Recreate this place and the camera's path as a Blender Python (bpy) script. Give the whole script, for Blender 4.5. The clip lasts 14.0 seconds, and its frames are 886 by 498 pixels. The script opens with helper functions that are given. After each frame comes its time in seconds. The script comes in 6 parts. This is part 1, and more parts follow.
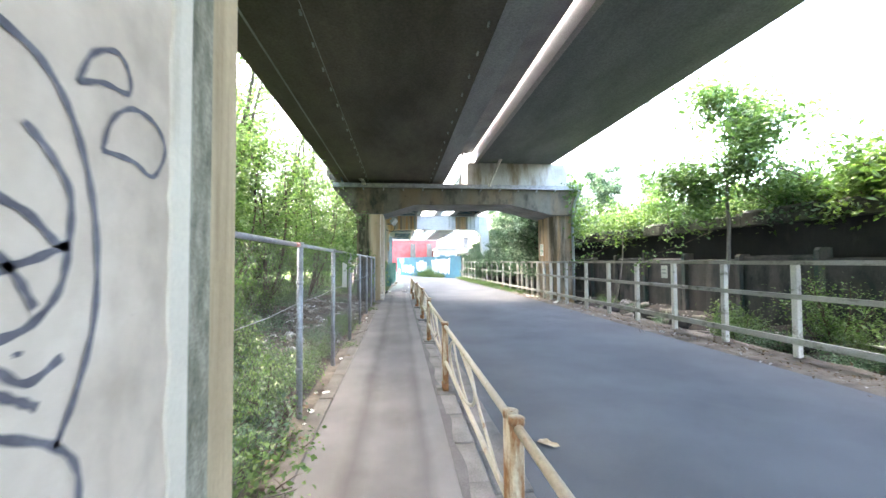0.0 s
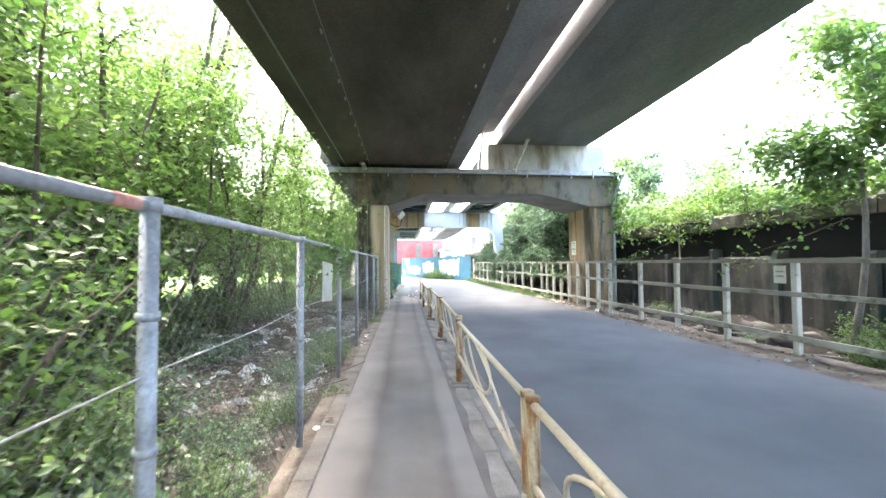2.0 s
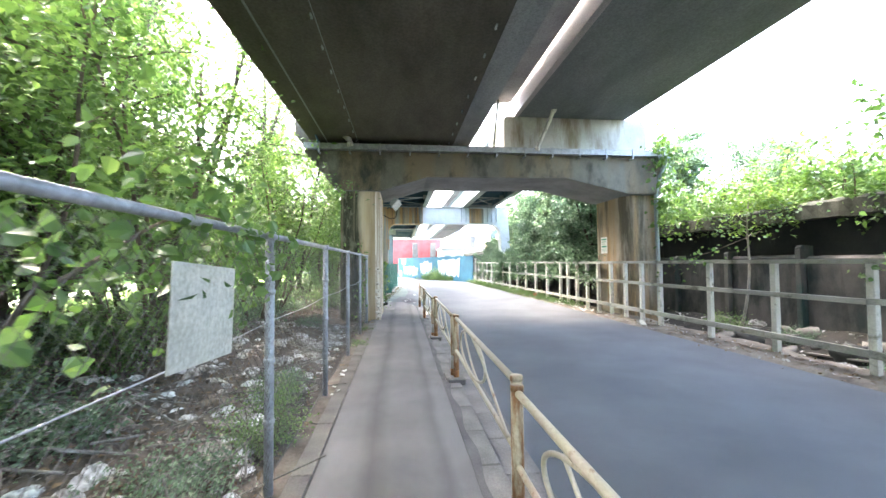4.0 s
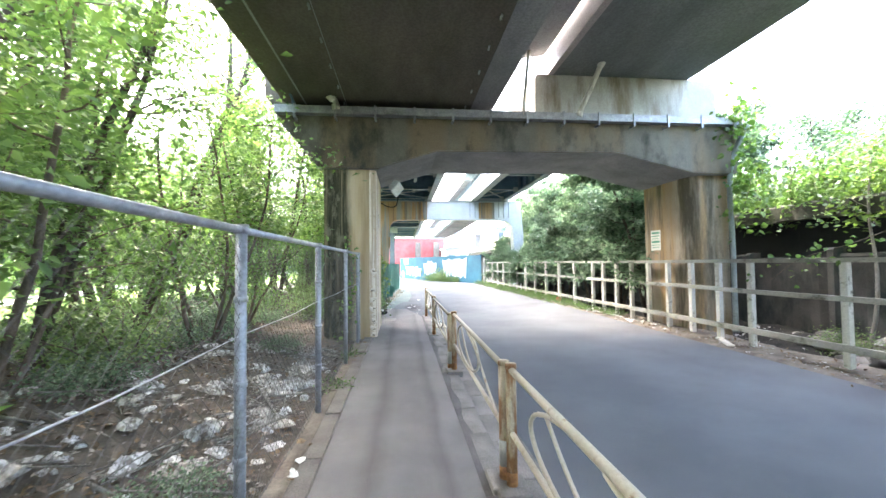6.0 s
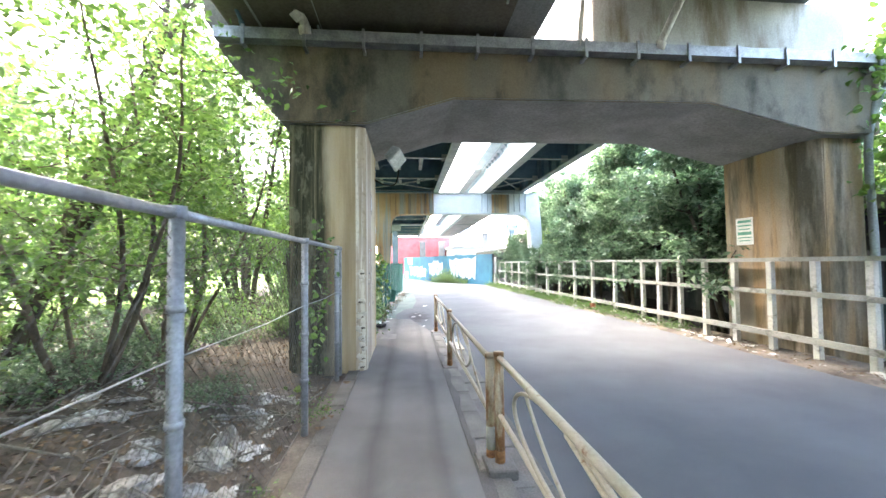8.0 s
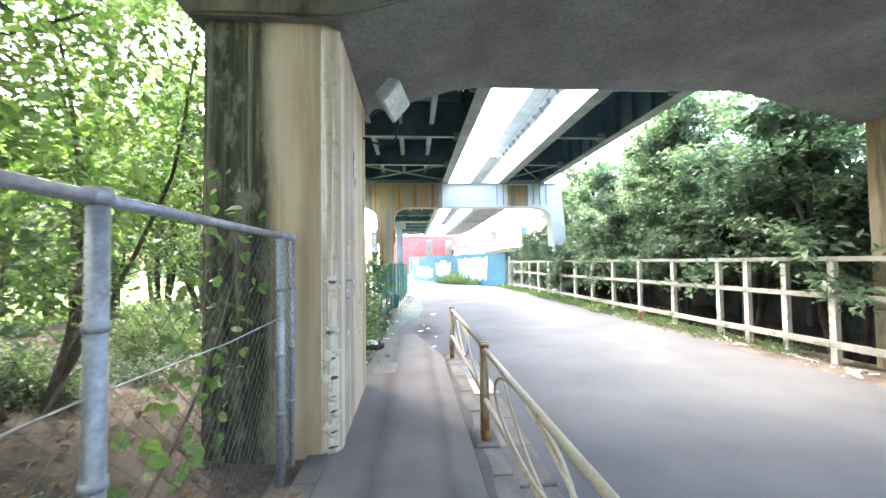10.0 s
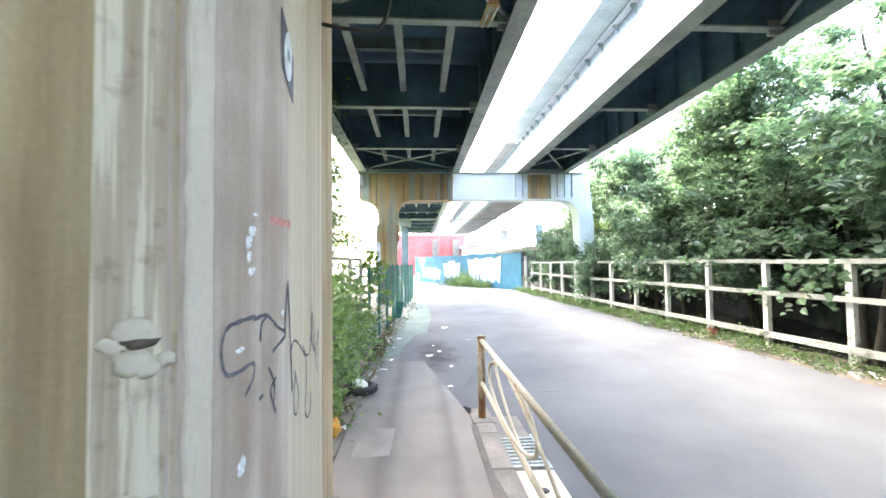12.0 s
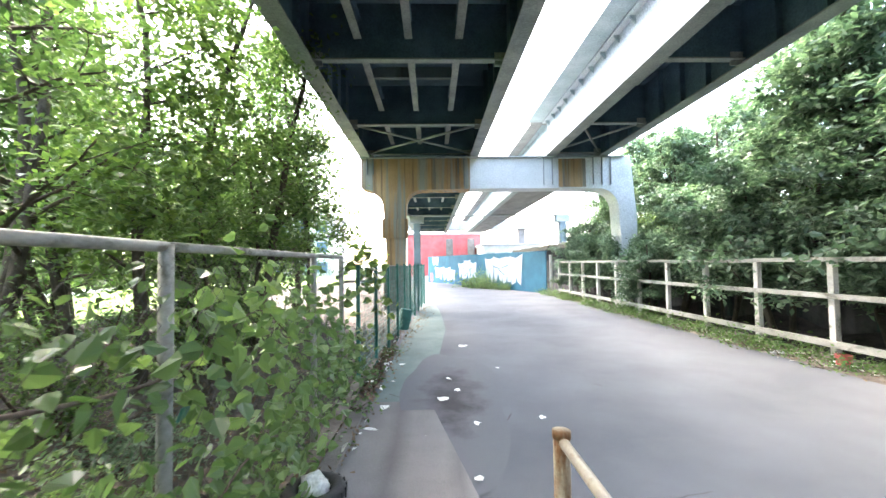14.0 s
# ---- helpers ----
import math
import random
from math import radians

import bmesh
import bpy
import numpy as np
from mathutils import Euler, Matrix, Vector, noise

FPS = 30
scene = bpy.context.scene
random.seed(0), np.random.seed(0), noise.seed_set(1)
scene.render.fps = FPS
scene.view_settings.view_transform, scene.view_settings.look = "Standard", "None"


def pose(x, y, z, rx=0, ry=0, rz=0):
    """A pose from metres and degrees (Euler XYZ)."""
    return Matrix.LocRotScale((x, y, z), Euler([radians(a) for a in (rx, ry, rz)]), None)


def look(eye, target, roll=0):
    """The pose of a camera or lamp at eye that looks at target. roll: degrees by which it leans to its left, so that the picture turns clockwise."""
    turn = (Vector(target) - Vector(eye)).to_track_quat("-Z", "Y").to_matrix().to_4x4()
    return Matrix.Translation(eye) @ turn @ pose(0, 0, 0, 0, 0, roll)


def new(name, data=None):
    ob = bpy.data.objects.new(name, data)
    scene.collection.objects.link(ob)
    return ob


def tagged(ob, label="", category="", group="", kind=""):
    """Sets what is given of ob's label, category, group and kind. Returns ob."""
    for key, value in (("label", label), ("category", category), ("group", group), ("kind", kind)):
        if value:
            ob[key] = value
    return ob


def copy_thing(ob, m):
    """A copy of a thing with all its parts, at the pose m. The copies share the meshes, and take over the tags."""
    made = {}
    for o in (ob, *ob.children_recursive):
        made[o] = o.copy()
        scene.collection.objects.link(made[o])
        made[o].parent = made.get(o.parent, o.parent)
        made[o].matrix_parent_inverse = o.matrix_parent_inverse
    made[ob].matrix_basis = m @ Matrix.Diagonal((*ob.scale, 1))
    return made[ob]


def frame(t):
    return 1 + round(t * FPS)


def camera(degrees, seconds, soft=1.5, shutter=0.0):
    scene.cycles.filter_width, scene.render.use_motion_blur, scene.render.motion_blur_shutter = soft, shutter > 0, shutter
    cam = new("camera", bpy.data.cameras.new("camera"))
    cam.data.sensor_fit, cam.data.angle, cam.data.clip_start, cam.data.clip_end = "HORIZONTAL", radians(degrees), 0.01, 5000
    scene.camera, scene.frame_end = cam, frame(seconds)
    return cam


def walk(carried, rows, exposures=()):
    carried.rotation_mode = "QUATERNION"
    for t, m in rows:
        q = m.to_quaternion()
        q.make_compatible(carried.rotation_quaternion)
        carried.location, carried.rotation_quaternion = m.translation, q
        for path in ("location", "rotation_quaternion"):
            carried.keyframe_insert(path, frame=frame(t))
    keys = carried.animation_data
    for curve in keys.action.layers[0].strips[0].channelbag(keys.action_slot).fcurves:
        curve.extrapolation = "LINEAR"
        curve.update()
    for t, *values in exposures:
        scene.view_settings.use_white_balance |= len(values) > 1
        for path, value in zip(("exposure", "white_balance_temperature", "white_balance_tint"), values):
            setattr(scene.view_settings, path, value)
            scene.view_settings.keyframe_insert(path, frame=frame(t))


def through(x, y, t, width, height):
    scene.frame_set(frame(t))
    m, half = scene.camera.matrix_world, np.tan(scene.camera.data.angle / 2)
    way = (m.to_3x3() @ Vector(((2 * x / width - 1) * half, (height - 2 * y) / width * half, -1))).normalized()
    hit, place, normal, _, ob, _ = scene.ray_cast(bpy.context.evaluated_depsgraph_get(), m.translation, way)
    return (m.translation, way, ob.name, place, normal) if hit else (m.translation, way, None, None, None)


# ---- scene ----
cam = camera(97.2, 14.0, soft=1.5, shutter=0.3)
METRES, EYE, TILT, LEAN, TURN = 17.0, 1.52, 0.6, 0.0, -6.3
ROWS = [
    (0.0, 0.0, 0.0, 0.0, 0.01, 1.25, 0.31),
    (0.5, -0.0036, 0.0383, 0.0006, 0.14, 1.3, 0.3),
    (1.0, -0.012, 0.0759, -0.0014, 0.38, 1.34, 0.34),
    (1.5, -0.0188, 0.1123, -0.0019, 0.53, 1.38, 0.45),
    (2.0, -0.0242, 0.1516, -0.0033, 0.62, 1.41, 0.41),
    (2.5, -0.0267, 0.1892, -0.0025, 0.46, 1.44, 0.44),
    (3.0, -0.0326, 0.2282, -0.0036, 0.15, 1.45, 0.4),
    (5.5, -0.0522, 0.4107, -0.005, 0.06, 1.35, 0.45),
    (6.0, -0.0564, 0.447, -0.0058, 0.4, 1.41, 0.61),
    (6.5, -0.06, 0.4833, -0.0056, 0.74, 1.39, 0.56),
    (7.0, -0.0626, 0.5214, -0.0083, 0.8, 1.4, 0.6),
    (7.5, -0.0684, 0.558, -0.0081, 0.97, 1.37, 0.68),
    (8.0, -0.0707, 0.5956, -0.0084, 1.01, 1.42, 0.68),
    (10.5, -0.0888, 0.7662, -0.0096, 2.07, 1.4, 0.8),
    (11.0, -0.0922, 0.7984, -0.0085, 2.28, 1.43, 0.82),
    (11.5, -0.096, 0.8322, -0.0101, 2.4, 1.39, 0.75),
    (12.0, -0.1, 0.8654, -0.009, 2.69, 1.42, 0.74),
    (12.5, -0.1032, 0.8991, -0.0097, 3.02, 1.42, 0.8),
    (13.0, -0.1052, 0.9312, -0.0093, 3.63, 1.42, 0.67),
    (13.5, -0.1068, 0.9623, -0.01, 4.3, 1.44, 0.8),
    (14.0, -0.1098, 0.9929, -0.0109, 4.75, 1.43, 0.85),
]
walk(cam, [(t, pose(0, 0, EYE, TILT, LEAN, TURN) @ pose(METRES * x, METRES * y, METRES * z, 90 + pitch, roll, yaw)) for t, x, y, z, yaw, pitch, roll in ROWS],
     exposures=[(0.0, 4.88), (1.5, 4.95), (3.0, 5.0), (8.0, 5.02), (10.5, 5.1), (12.5, 5.0), (13.3, 4.78), (14.0, 4.57)])

# ---- light ----
world = bpy.data.worlds.new("sky")
scene.world = world
world.use_nodes = True
wn, wl = world.node_tree.nodes, world.node_tree.links
sky = wn.new("ShaderNodeTexSky")
sky.sky_type, sky.sun_disc = "NISHITA", False
sky.sun_elevation, sky.sun_rotation = radians(58), radians(-35)
sky.air_density, sky.dust_density, sky.ozone_density = 1.0, 4.0, 0.6
bg = wn["Background"]
wl.new(sky.outputs[0], bg.inputs[0])
bg.inputs[1].default_value = 0.15
sun = new("sun", bpy.data.lights.new("sun", "SUN"))
sun.data.energy, sun.data.angle, sun.data.color = 0.55, radians(50), (1.0, 0.985, 0.965)
sun.matrix_world = look((-9.2, 13.1, 25.6), (0, 0, 0))
scene.view_settings.use_white_balance = True
scene.view_settings.white_balance_temperature = 6950


# ---- materials ----
def node_mat(name, rough=0.8, metal=0.0, spec=0.5):
    m = bpy.data.materials.new(name)
    m.use_nodes = True
    b = m.node_tree.nodes["Principled BSDF"]
    b.inputs["Roughness"].default_value, b.inputs["Metallic"].default_value = rough, metal
    b.inputs["Specular IOR Level"].default_value = spec
    return m, m.node_tree.nodes, m.node_tree.links, b


def noise_of(n, l, scale, detail=4, stretch=(1, 1, 1), rough=0.6):
    c, mp, t = n.new("ShaderNodeTexCoord"), n.new("ShaderNodeMapping"), n.new("ShaderNodeTexNoise")
    mp.inputs["Scale"].default_value = stretch
    t.inputs["Scale"].default_value, t.inputs["Detail"].default_value, t.inputs["Roughness"].default_value = scale, detail, rough
    l.new(c.outputs["Object"], mp.inputs[0])
    l.new(mp.outputs[0], t.inputs[0])
    return t.outputs[0]


def ramp_of(n, l, src, stops):
    r = n.new("ShaderNodeValToRGB")
    e = r.color_ramp.elements
    while len(e) < len(stops):
        e.new(0.5)
    for k, (p, c) in zip(e, stops):
        k.position, k.color = p, (*c, 1)
    l.new(src, r.inputs[0])
    return r.outputs[0]


def mix_of(n, l, fac, a, b, mode="MIX"):
    m = n.new("ShaderNodeMix")
    m.data_type, m.blend_type = "RGBA", mode
    for s, v in ((0, fac), (6, a), (7, b)):
        if isinstance(v, (int, float)):
            m.inputs[s].default_value = v
        elif isinstance(v, tuple):
            m.inputs[s].default_value = (*v, 1)
        else:
            l.new(v, m.inputs[s])
    return m.outputs[2]


def bump_of(n, l, b, src, strength, dist=0.01):
    k = n.new("ShaderNodeBump")
    k.inputs["Strength"].default_value, k.inputs["Distance"].default_value = strength, dist
    l.new(src, k.inputs["Height"])
    l.new(k.outputs[0], b.inputs["Normal"])


def grain_mat(name, dark, light, scale=3.0, fine=60.0, rough=0.85, metal=0.0, stretch=(1, 1, 1), bump=0.3, spec=0.4, lo=0.35, hi=0.65, per_piece=0.0):
    """Two scales of variation between two colours, with a fine relief."""
    m, n, l, b = node_mat(name, rough, metal, spec)
    big = noise_of(n, l, scale, 5, stretch)
    small = noise_of(n, l, fine, 3)
    c = ramp_of(n, l, big, [(lo, dark), (hi, light)])
    g = ramp_of(n, l, small, [(0.3, (0.72, 0.72, 0.72)), (0.7, (1.12, 1.12, 1.12))])
    c = mix_of(n, l, 1.0, c, g, "MULTIPLY")
    if per_piece:
        oi = n.new("ShaderNodeObjectInfo")
        v = ramp_of(n, l, oi.outputs["Random"], [(0, (1 - per_piece,) * 3), (1, (1 + per_piece,) * 3)])
        c = mix_of(n, l, 1.0, c, v, "MULTIPLY")
    l.new(c, b.inputs["Base Color"])
    if bump:
        bump_of(n, l, b, small, bump)
    return m


def stained_mat(name, base_a, base_b, stain, streak_scale=(5, 5, 0.35), amount=(0.5, 0.72), rough=0.85, fine=45, bump=0.4, second=None, grain=0.2):
    """Concrete or paint with vertical run-down stains."""
    m, n, l, b = node_mat(name, rough, 0, 0.3)
    big = noise_of(n, l, 0.9, 5)
    streak = noise_of(n, l, 1.0, 6, streak_scale, 0.65)
    small = noise_of(n, l, fine, 4)
    c = ramp_of(n, l, big, [(0.35, base_a), (0.65, base_b)])
    if second:
        s2 = noise_of(n, l, 1.0, 4, (streak_scale[0] * 0.6, streak_scale[1] * 0.6, 0.2), 0.5)
        k2 = ramp_of(n, l, s2, [(0.5, (0, 0, 0)), (0.62, (1, 1, 1))])
        c = mix_of(n, l, k2, c, second)
    k = ramp_of(n, l, streak, [(amount[0], (0, 0, 0)), (amount[1], (1, 1, 1))])
    c = mix_of(n, l, k, c, stain)
    g = ramp_of(n, l, small, [(0.3, (1 - grain,) * 3), (0.7, (1 + grain * 0.5,) * 3)])
    c = mix_of(n, l, 1.0, c, g, "MULTIPLY")
    l.new(c, b.inputs["Base Color"])
    bump_of(n, l, b, small, bump)
    return m


def leaf_mat(name, a, b_, c_, through=0.5, glow=(1.1, 1.2, 0.65)):
    m, n, l, b = node_mat(name, 0.36, 0, 0.5)
    geo = n.new("ShaderNodeNewGeometry")
    col = ramp_of(n, l, geo.outputs["Random Per Island"], [(0.0, a), (0.55, b_), (1.0, c_)])
    big = noise_of(n, l, 0.8, 2)
    col = mix_of(n, l, 1.0, col, ramp_of(n, l, big, [(0.3, (0.65, 0.7, 0.65)), (0.7, (1.2, 1.15, 1.1))]), "MULTIPLY")
    l.new(col, b.inputs["Base Color"])
    tr, mx = n.new("ShaderNodeBsdfTranslucent"), n.new("ShaderNodeMixShader")
    warm = mix_of(n, l, 1.0, col, glow, "MULTIPLY")
    l.new(warm, tr.inputs[0])
    mx.inputs[0].default_value = through
    l.new(b.outputs[0], mx.inputs[1])
    l.new(tr.outputs[0], mx.inputs[2])
    l.new(mx.outputs[0], n["Material Output"].inputs[0])
    return m


M = {}
M["asphalt"] = grain_mat("asphalt", (0.092, 0.1, 0.111), (0.13, 0.139, 0.151), 0.6, 160, 0.92, bump=0.5, spec=0.25)


def path_mat():
    """Footpath asphalt with two dark trodden bands along it."""
    m, n, l, b = node_mat("footpath_asphalt", 0.9, 0, 0.3)
    c = n.new("ShaderNodeTexCoord")
    s = n.new("ShaderNodeSeparateXYZ")
    l.new(c.outputs["Object"], s.inputs[0])
    wob = noise_of(n, l, 0.7, 3)
    ad = n.new("ShaderNodeMath")
    ad.operation = "MULTIPLY_ADD"
    l.new(wob, ad.inputs[0])
    ad.inputs[1].default_value = 0.16
    l.new(s.outputs[0], ad.inputs[2])
    mr = n.new("ShaderNodeMapRange")
    mr.inputs[1].default_value, mr.inputs[2].default_value = -0.74, 0.54
    l.new(ad.outputs[0], mr.inputs[0])
    g = [(0.0, 0.75), (0.1, 1.0), (0.27, 0.95), (0.36, 0.66), (0.47, 0.98), (0.7, 0.95), (0.79, 0.7), (0.85, 0.96), (1.0, 0.9)]
    band = ramp_of(n, l, mr.outputs[0], [(p, (v, v, v)) for p, v in g])
    big = ramp_of(n, l, noise_of(n, l, 1.1, 5), [(0.35, (0.156, 0.15, 0.148)), (0.65, (0.215, 0.207, 0.203))])
    small = noise_of(n, l, 130, 3)
    f = ramp_of(n, l, small, [(0.3, (0.75, 0.75, 0.75)), (0.7, (1.12, 1.12, 1.12))])
    l.new(mix_of(n, l, 1.0, mix_of(n, l, 1.0, big, band, "MULTIPLY"), f, "MULTIPLY"), b.inputs["Base Color"])
    bump_of(n, l, b, small, 0.5)
    return m


M["path"] = path_mat()
M["path_dark"] = grain_mat("worn_asphalt_band", (0.085, 0.082, 0.08), (0.13, 0.125, 0.12), 2.0, 120, 0.92, bump=0.5)
M["patch"] = grain_mat("patched_asphalt", (0.095, 0.135, 0.128), (0.145, 0.19, 0.178), 1.5, 130, 0.9, bump=0.5)
M["path_repair"] = grain_mat("repaired_footpath_asphalt", (0.175, 0.168, 0.163), (0.24, 0.23, 0.225), 3, 110, 0.9, bump=0.5)


def oil_stain_mat():
    """Asphalt soaked with oil in cloudy blots that thin out towards the rim."""
    m, n, l, bs = node_mat("oil_soaked_asphalt", 0.85, 0, 0.3)
    co = n.new("ShaderNodeTexCoord")
    sub = n.new("ShaderNodeVectorMath")
    sub.operation = "DISTANCE"
    sub.inputs[1].default_value = (0.5, 0.5, 0.5)
    flat = n.new("ShaderNodeMapping")
    flat.inputs["Scale"].default_value = (1, 1, 0)
    flat.inputs["Location"].default_value = (0, 0, 0.5)
    l.new(co.outputs["Generated"], flat.inputs[0])
    l.new(flat.outputs[0], sub.inputs[0])
    ad = n.new("ShaderNodeMath")
    ad.operation = "MULTIPLY_ADD"
    l.new(noise_of(n, l, 2.4, 6, (1, 1, 1), 0.65), ad.inputs[0])
    ad.inputs[1].default_value = 0.75
    l.new(sub.outputs["Value"], ad.inputs[2])
    c = ramp_of(n, l, ad.outputs[0], [(0.42, (0.035, 0.033, 0.038)), (0.56, (0.075, 0.075, 0.082)), (0.68, (0.105, 0.113, 0.124))])
    small = noise_of(n, l, 160, 3)
    l.new(mix_of(n, l, 1.0, c, ramp_of(n, l, small, [(0.3, (0.72, 0.72, 0.72)), (0.7, (1.12, 1.12, 1.12))]), "MULTIPLY"), bs.inputs["Base Color"])
    bump_of(n, l, bs, small, 0.5)
    return m


M["oil_stain"] = oil_stain_mat()
# dark tone for the cracks and for the painted depth of the lifting hole
M["damp"] = grain_mat("dark_gap_fill", (0.03, 0.028, 0.032), (0.085, 0.08, 0.086), 2.5, 110, 0.8, bump=0.5)
M["kerb"] = grain_mat("kerb_concrete", (0.13, 0.12, 0.112), (0.225, 0.21, 0.195), 2.2, 70, 0.9, bump=0.5, per_piece=0.12)
M["soil"] = grain_mat("soil", (0.036, 0.03, 0.025), (0.105, 0.089, 0.074), 4.5, 30, 0.95, bump=0.9)
# soil with the deep shade behind the rail fence put into its colour
M["soil_shaded"] = grain_mat("shaded_soil", (0.008, 0.008, 0.008), (0.032, 0.029, 0.026), 4.5, 30, 0.95, bump=0.9)
M["verge"] = grain_mat("dusty_verge", (0.08, 0.066, 0.053), (0.2, 0.172, 0.145), 3.0, 40, 0.95, bump=0.8)
M["lawn"] = grain_mat("lawn", (0.10, 0.2, 0.03), (0.25, 0.38, 0.08), 0.5, 30, 0.9, bump=0.6)


def pier_mat():
    """Brown-stained concrete with a soot-black streaked strip at the outer corner."""
    m, n, l, b = node_mat("weathered_pier_concrete", 0.88, 0, 0.3)
    c = n.new("ShaderNodeTexCoord")
    s = n.new("ShaderNodeSeparateXYZ")
    l.new(c.outputs["Object"], s.inputs[0])
    wob = noise_of(n, l, 1.0, 5, (3, 3, 0.5))
    ad = n.new("ShaderNodeMath")
    ad.operation = "MULTIPLY_ADD"
    l.new(wob, ad.inputs[0])
    ad.inputs[1].default_value = 0.3
    l.new(s.outputs[0], ad.inputs[2])
    mr = n.new("ShaderNodeMapRange")
    mr.inputs[1].default_value, mr.inputs[2].default_value = -1.08, -0.95
    l.new(ad.outputs[0], mr.inputs[0])
    brown = ramp_of(n, l, noise_of(n, l, 1.0, 6, (2.4, 2.4, 0.4)), [(0.3, (0.37, 0.255, 0.145)), (0.45, (0.5, 0.38, 0.235)), (0.58, (0.53, 0.435, 0.31)), (0.7, (0.58, 0.51, 0.4)), (0.8, (0.42, 0.33, 0.21))])
    black = ramp_of(n, l, noise_of(n, l, 1.0, 7, (16, 16, 0.5), 0.7), [(0.36, (0.014, 0.018, 0.009)), (0.52, (0.062, 0.058, 0.035)), (0.6, (0.13, 0.115, 0.07)), (0.7, (0.32, 0.27, 0.18))])
    small = noise_of(n, l, 50, 4)
    lichen = ramp_of(n, l, noise_of(n, l, 7.0, 7, (1, 1, 0.45), 0.7), [(0.5, (0, 0, 0)), (0.62, (0.75, 0.75, 0.75))])
    black = mix_of(n, l, lichen, black, (0.2, 0.19, 0.13))
    damp_band = ramp_of(n, l, noise_of(n, l, 1.0, 5, (5, 5, 0.2)), [(0.4, (0.72, 0.7, 0.66)), (0.56, (1, 1, 1)), (0.7, (1.1, 1.08, 1.06))])
    brown = mix_of(n, l, 1.0, brown, damp_band, "MULTIPLY")
    col = mix_of(n, l, mr.outputs[0], black, brown)
    g = ramp_of(n, l, small, [(0.3, (0.92, 0.92, 0.92)), (0.7, (1.05, 1.05, 1.05))])
    l.new(mix_of(n, l, 1.0, col, g, "MULTIPLY"), b.inputs["Base Color"])
    bump_of(n, l, b, small, 0.2)
    return m


M["pier"] = pier_mat()
M["pier_far"] = stained_mat("mottled_pier_concrete", (0.3, 0.25, 0.185), (0.43, 0.37, 0.295), (0.13, 0.11, 0.075), (3, 3, 0.45), (0.47, 0.62), second=(0.36, 0.24, 0.13))
M["mortar"] = stained_mat("pale_mortar", (0.53, 0.46, 0.36), (0.64, 0.565, 0.455), (0.4, 0.335, 0.25), (4, 4, 0.5), (0.56, 0.72), fine=60, bump=0.3, grain=0.07)


def pier_side_mat():
    """Side of the column: brown-grey and blotched, with a paler streaked zone towards its far corner."""
    m, n, l, bs = node_mat("pier_side_concrete", 0.85, 0, 0.3)
    co = n.new("ShaderNodeTexCoord")
    sx = n.new("ShaderNodeSeparateXYZ")
    l.new(co.outputs["Object"], sx.inputs[0])
    wob = n.new("ShaderNodeMath")
    wob.operation = "MULTIPLY_ADD"
    l.new(noise_of(n, l, 1.0, 4, (3, 3, 0.4)), wob.inputs[0])
    wob.inputs[1].default_value = 0.12
    l.new(sx.outputs[1], wob.inputs[2])
    zone = n.new("ShaderNodeMapRange")
    zone.inputs[1].default_value, zone.inputs[2].default_value = -0.14, -0.06
    l.new(wob.outputs[0], zone.inputs[0])
    blotch = ramp_of(n, l, noise_of(n, l, 1.6, 5, (1, 1, 0.8)), [(0.32, (0.39, 0.305, 0.245)), (0.5, (0.475, 0.385, 0.318)), (0.66, (0.57, 0.48, 0.405))])
    bands = ramp_of(n, l, noise_of(n, l, 1.0, 5, (5, 5, 0.15)), [(0.36, (0.78, 0.75, 0.7)), (0.55, (1, 1, 1)), (0.7, (1.13, 1.12, 1.1))])
    brown = mix_of(n, l, 1.0, blotch, bands, "MULTIPLY")
    pale = ramp_of(n, l, noise_of(n, l, 1.0, 6, (9, 9, 0.14), 0.6), [(0.3, (0.4, 0.315, 0.205)), (0.45, (0.52, 0.43, 0.31)), (0.58, (0.575, 0.485, 0.36)), (0.7, (0.64, 0.56, 0.445))])
    cc = mix_of(n, l, zone.outputs[0], brown, pale)
    small = noise_of(n, l, 80, 4)
    g = ramp_of(n, l, small, [(0.3, (0.92, 0.92, 0.92)), (0.7, (1.05, 1.05, 1.05))])
    l.new(mix_of(n, l, 1.0, cc, g, "MULTIPLY"), bs.inputs["Base Color"])
    bump_of(n, l, bs, small, 0.2)
    return m


M["pier_face"] = pier_side_mat()


def pier_edge_mat():
    """Chamfered corner: mauve-grey concrete between ragged pale bands of old render."""
    m, n, l, bs = node_mat("worn_pier_corner", 0.9, 0, 0.3)
    band = noise_of(n, l, 1.0, 7, (14, 14, 0.45), 0.62)
    c = ramp_of(n, l, band, [(0.36, (0.36, 0.275, 0.19)), (0.5, (0.45, 0.36, 0.265)), (0.545, (0.49, 0.405, 0.305)), (0.565, (0.66, 0.585, 0.46))])
    spot = noise_of(n, l, 16, 5)
    c = mix_of(n, l, 1.0, c, ramp_of(n, l, spot, [(0.3, (0.72, 0.69, 0.66)), (0.46, (1, 1, 1))]), "MULTIPLY")
    l.new(c, bs.inputs["Base Color"])
    bump_of(n, l, bs, band, 0.9, 0.02)
    return m


M["pier_edge"] = pier_edge_mat()


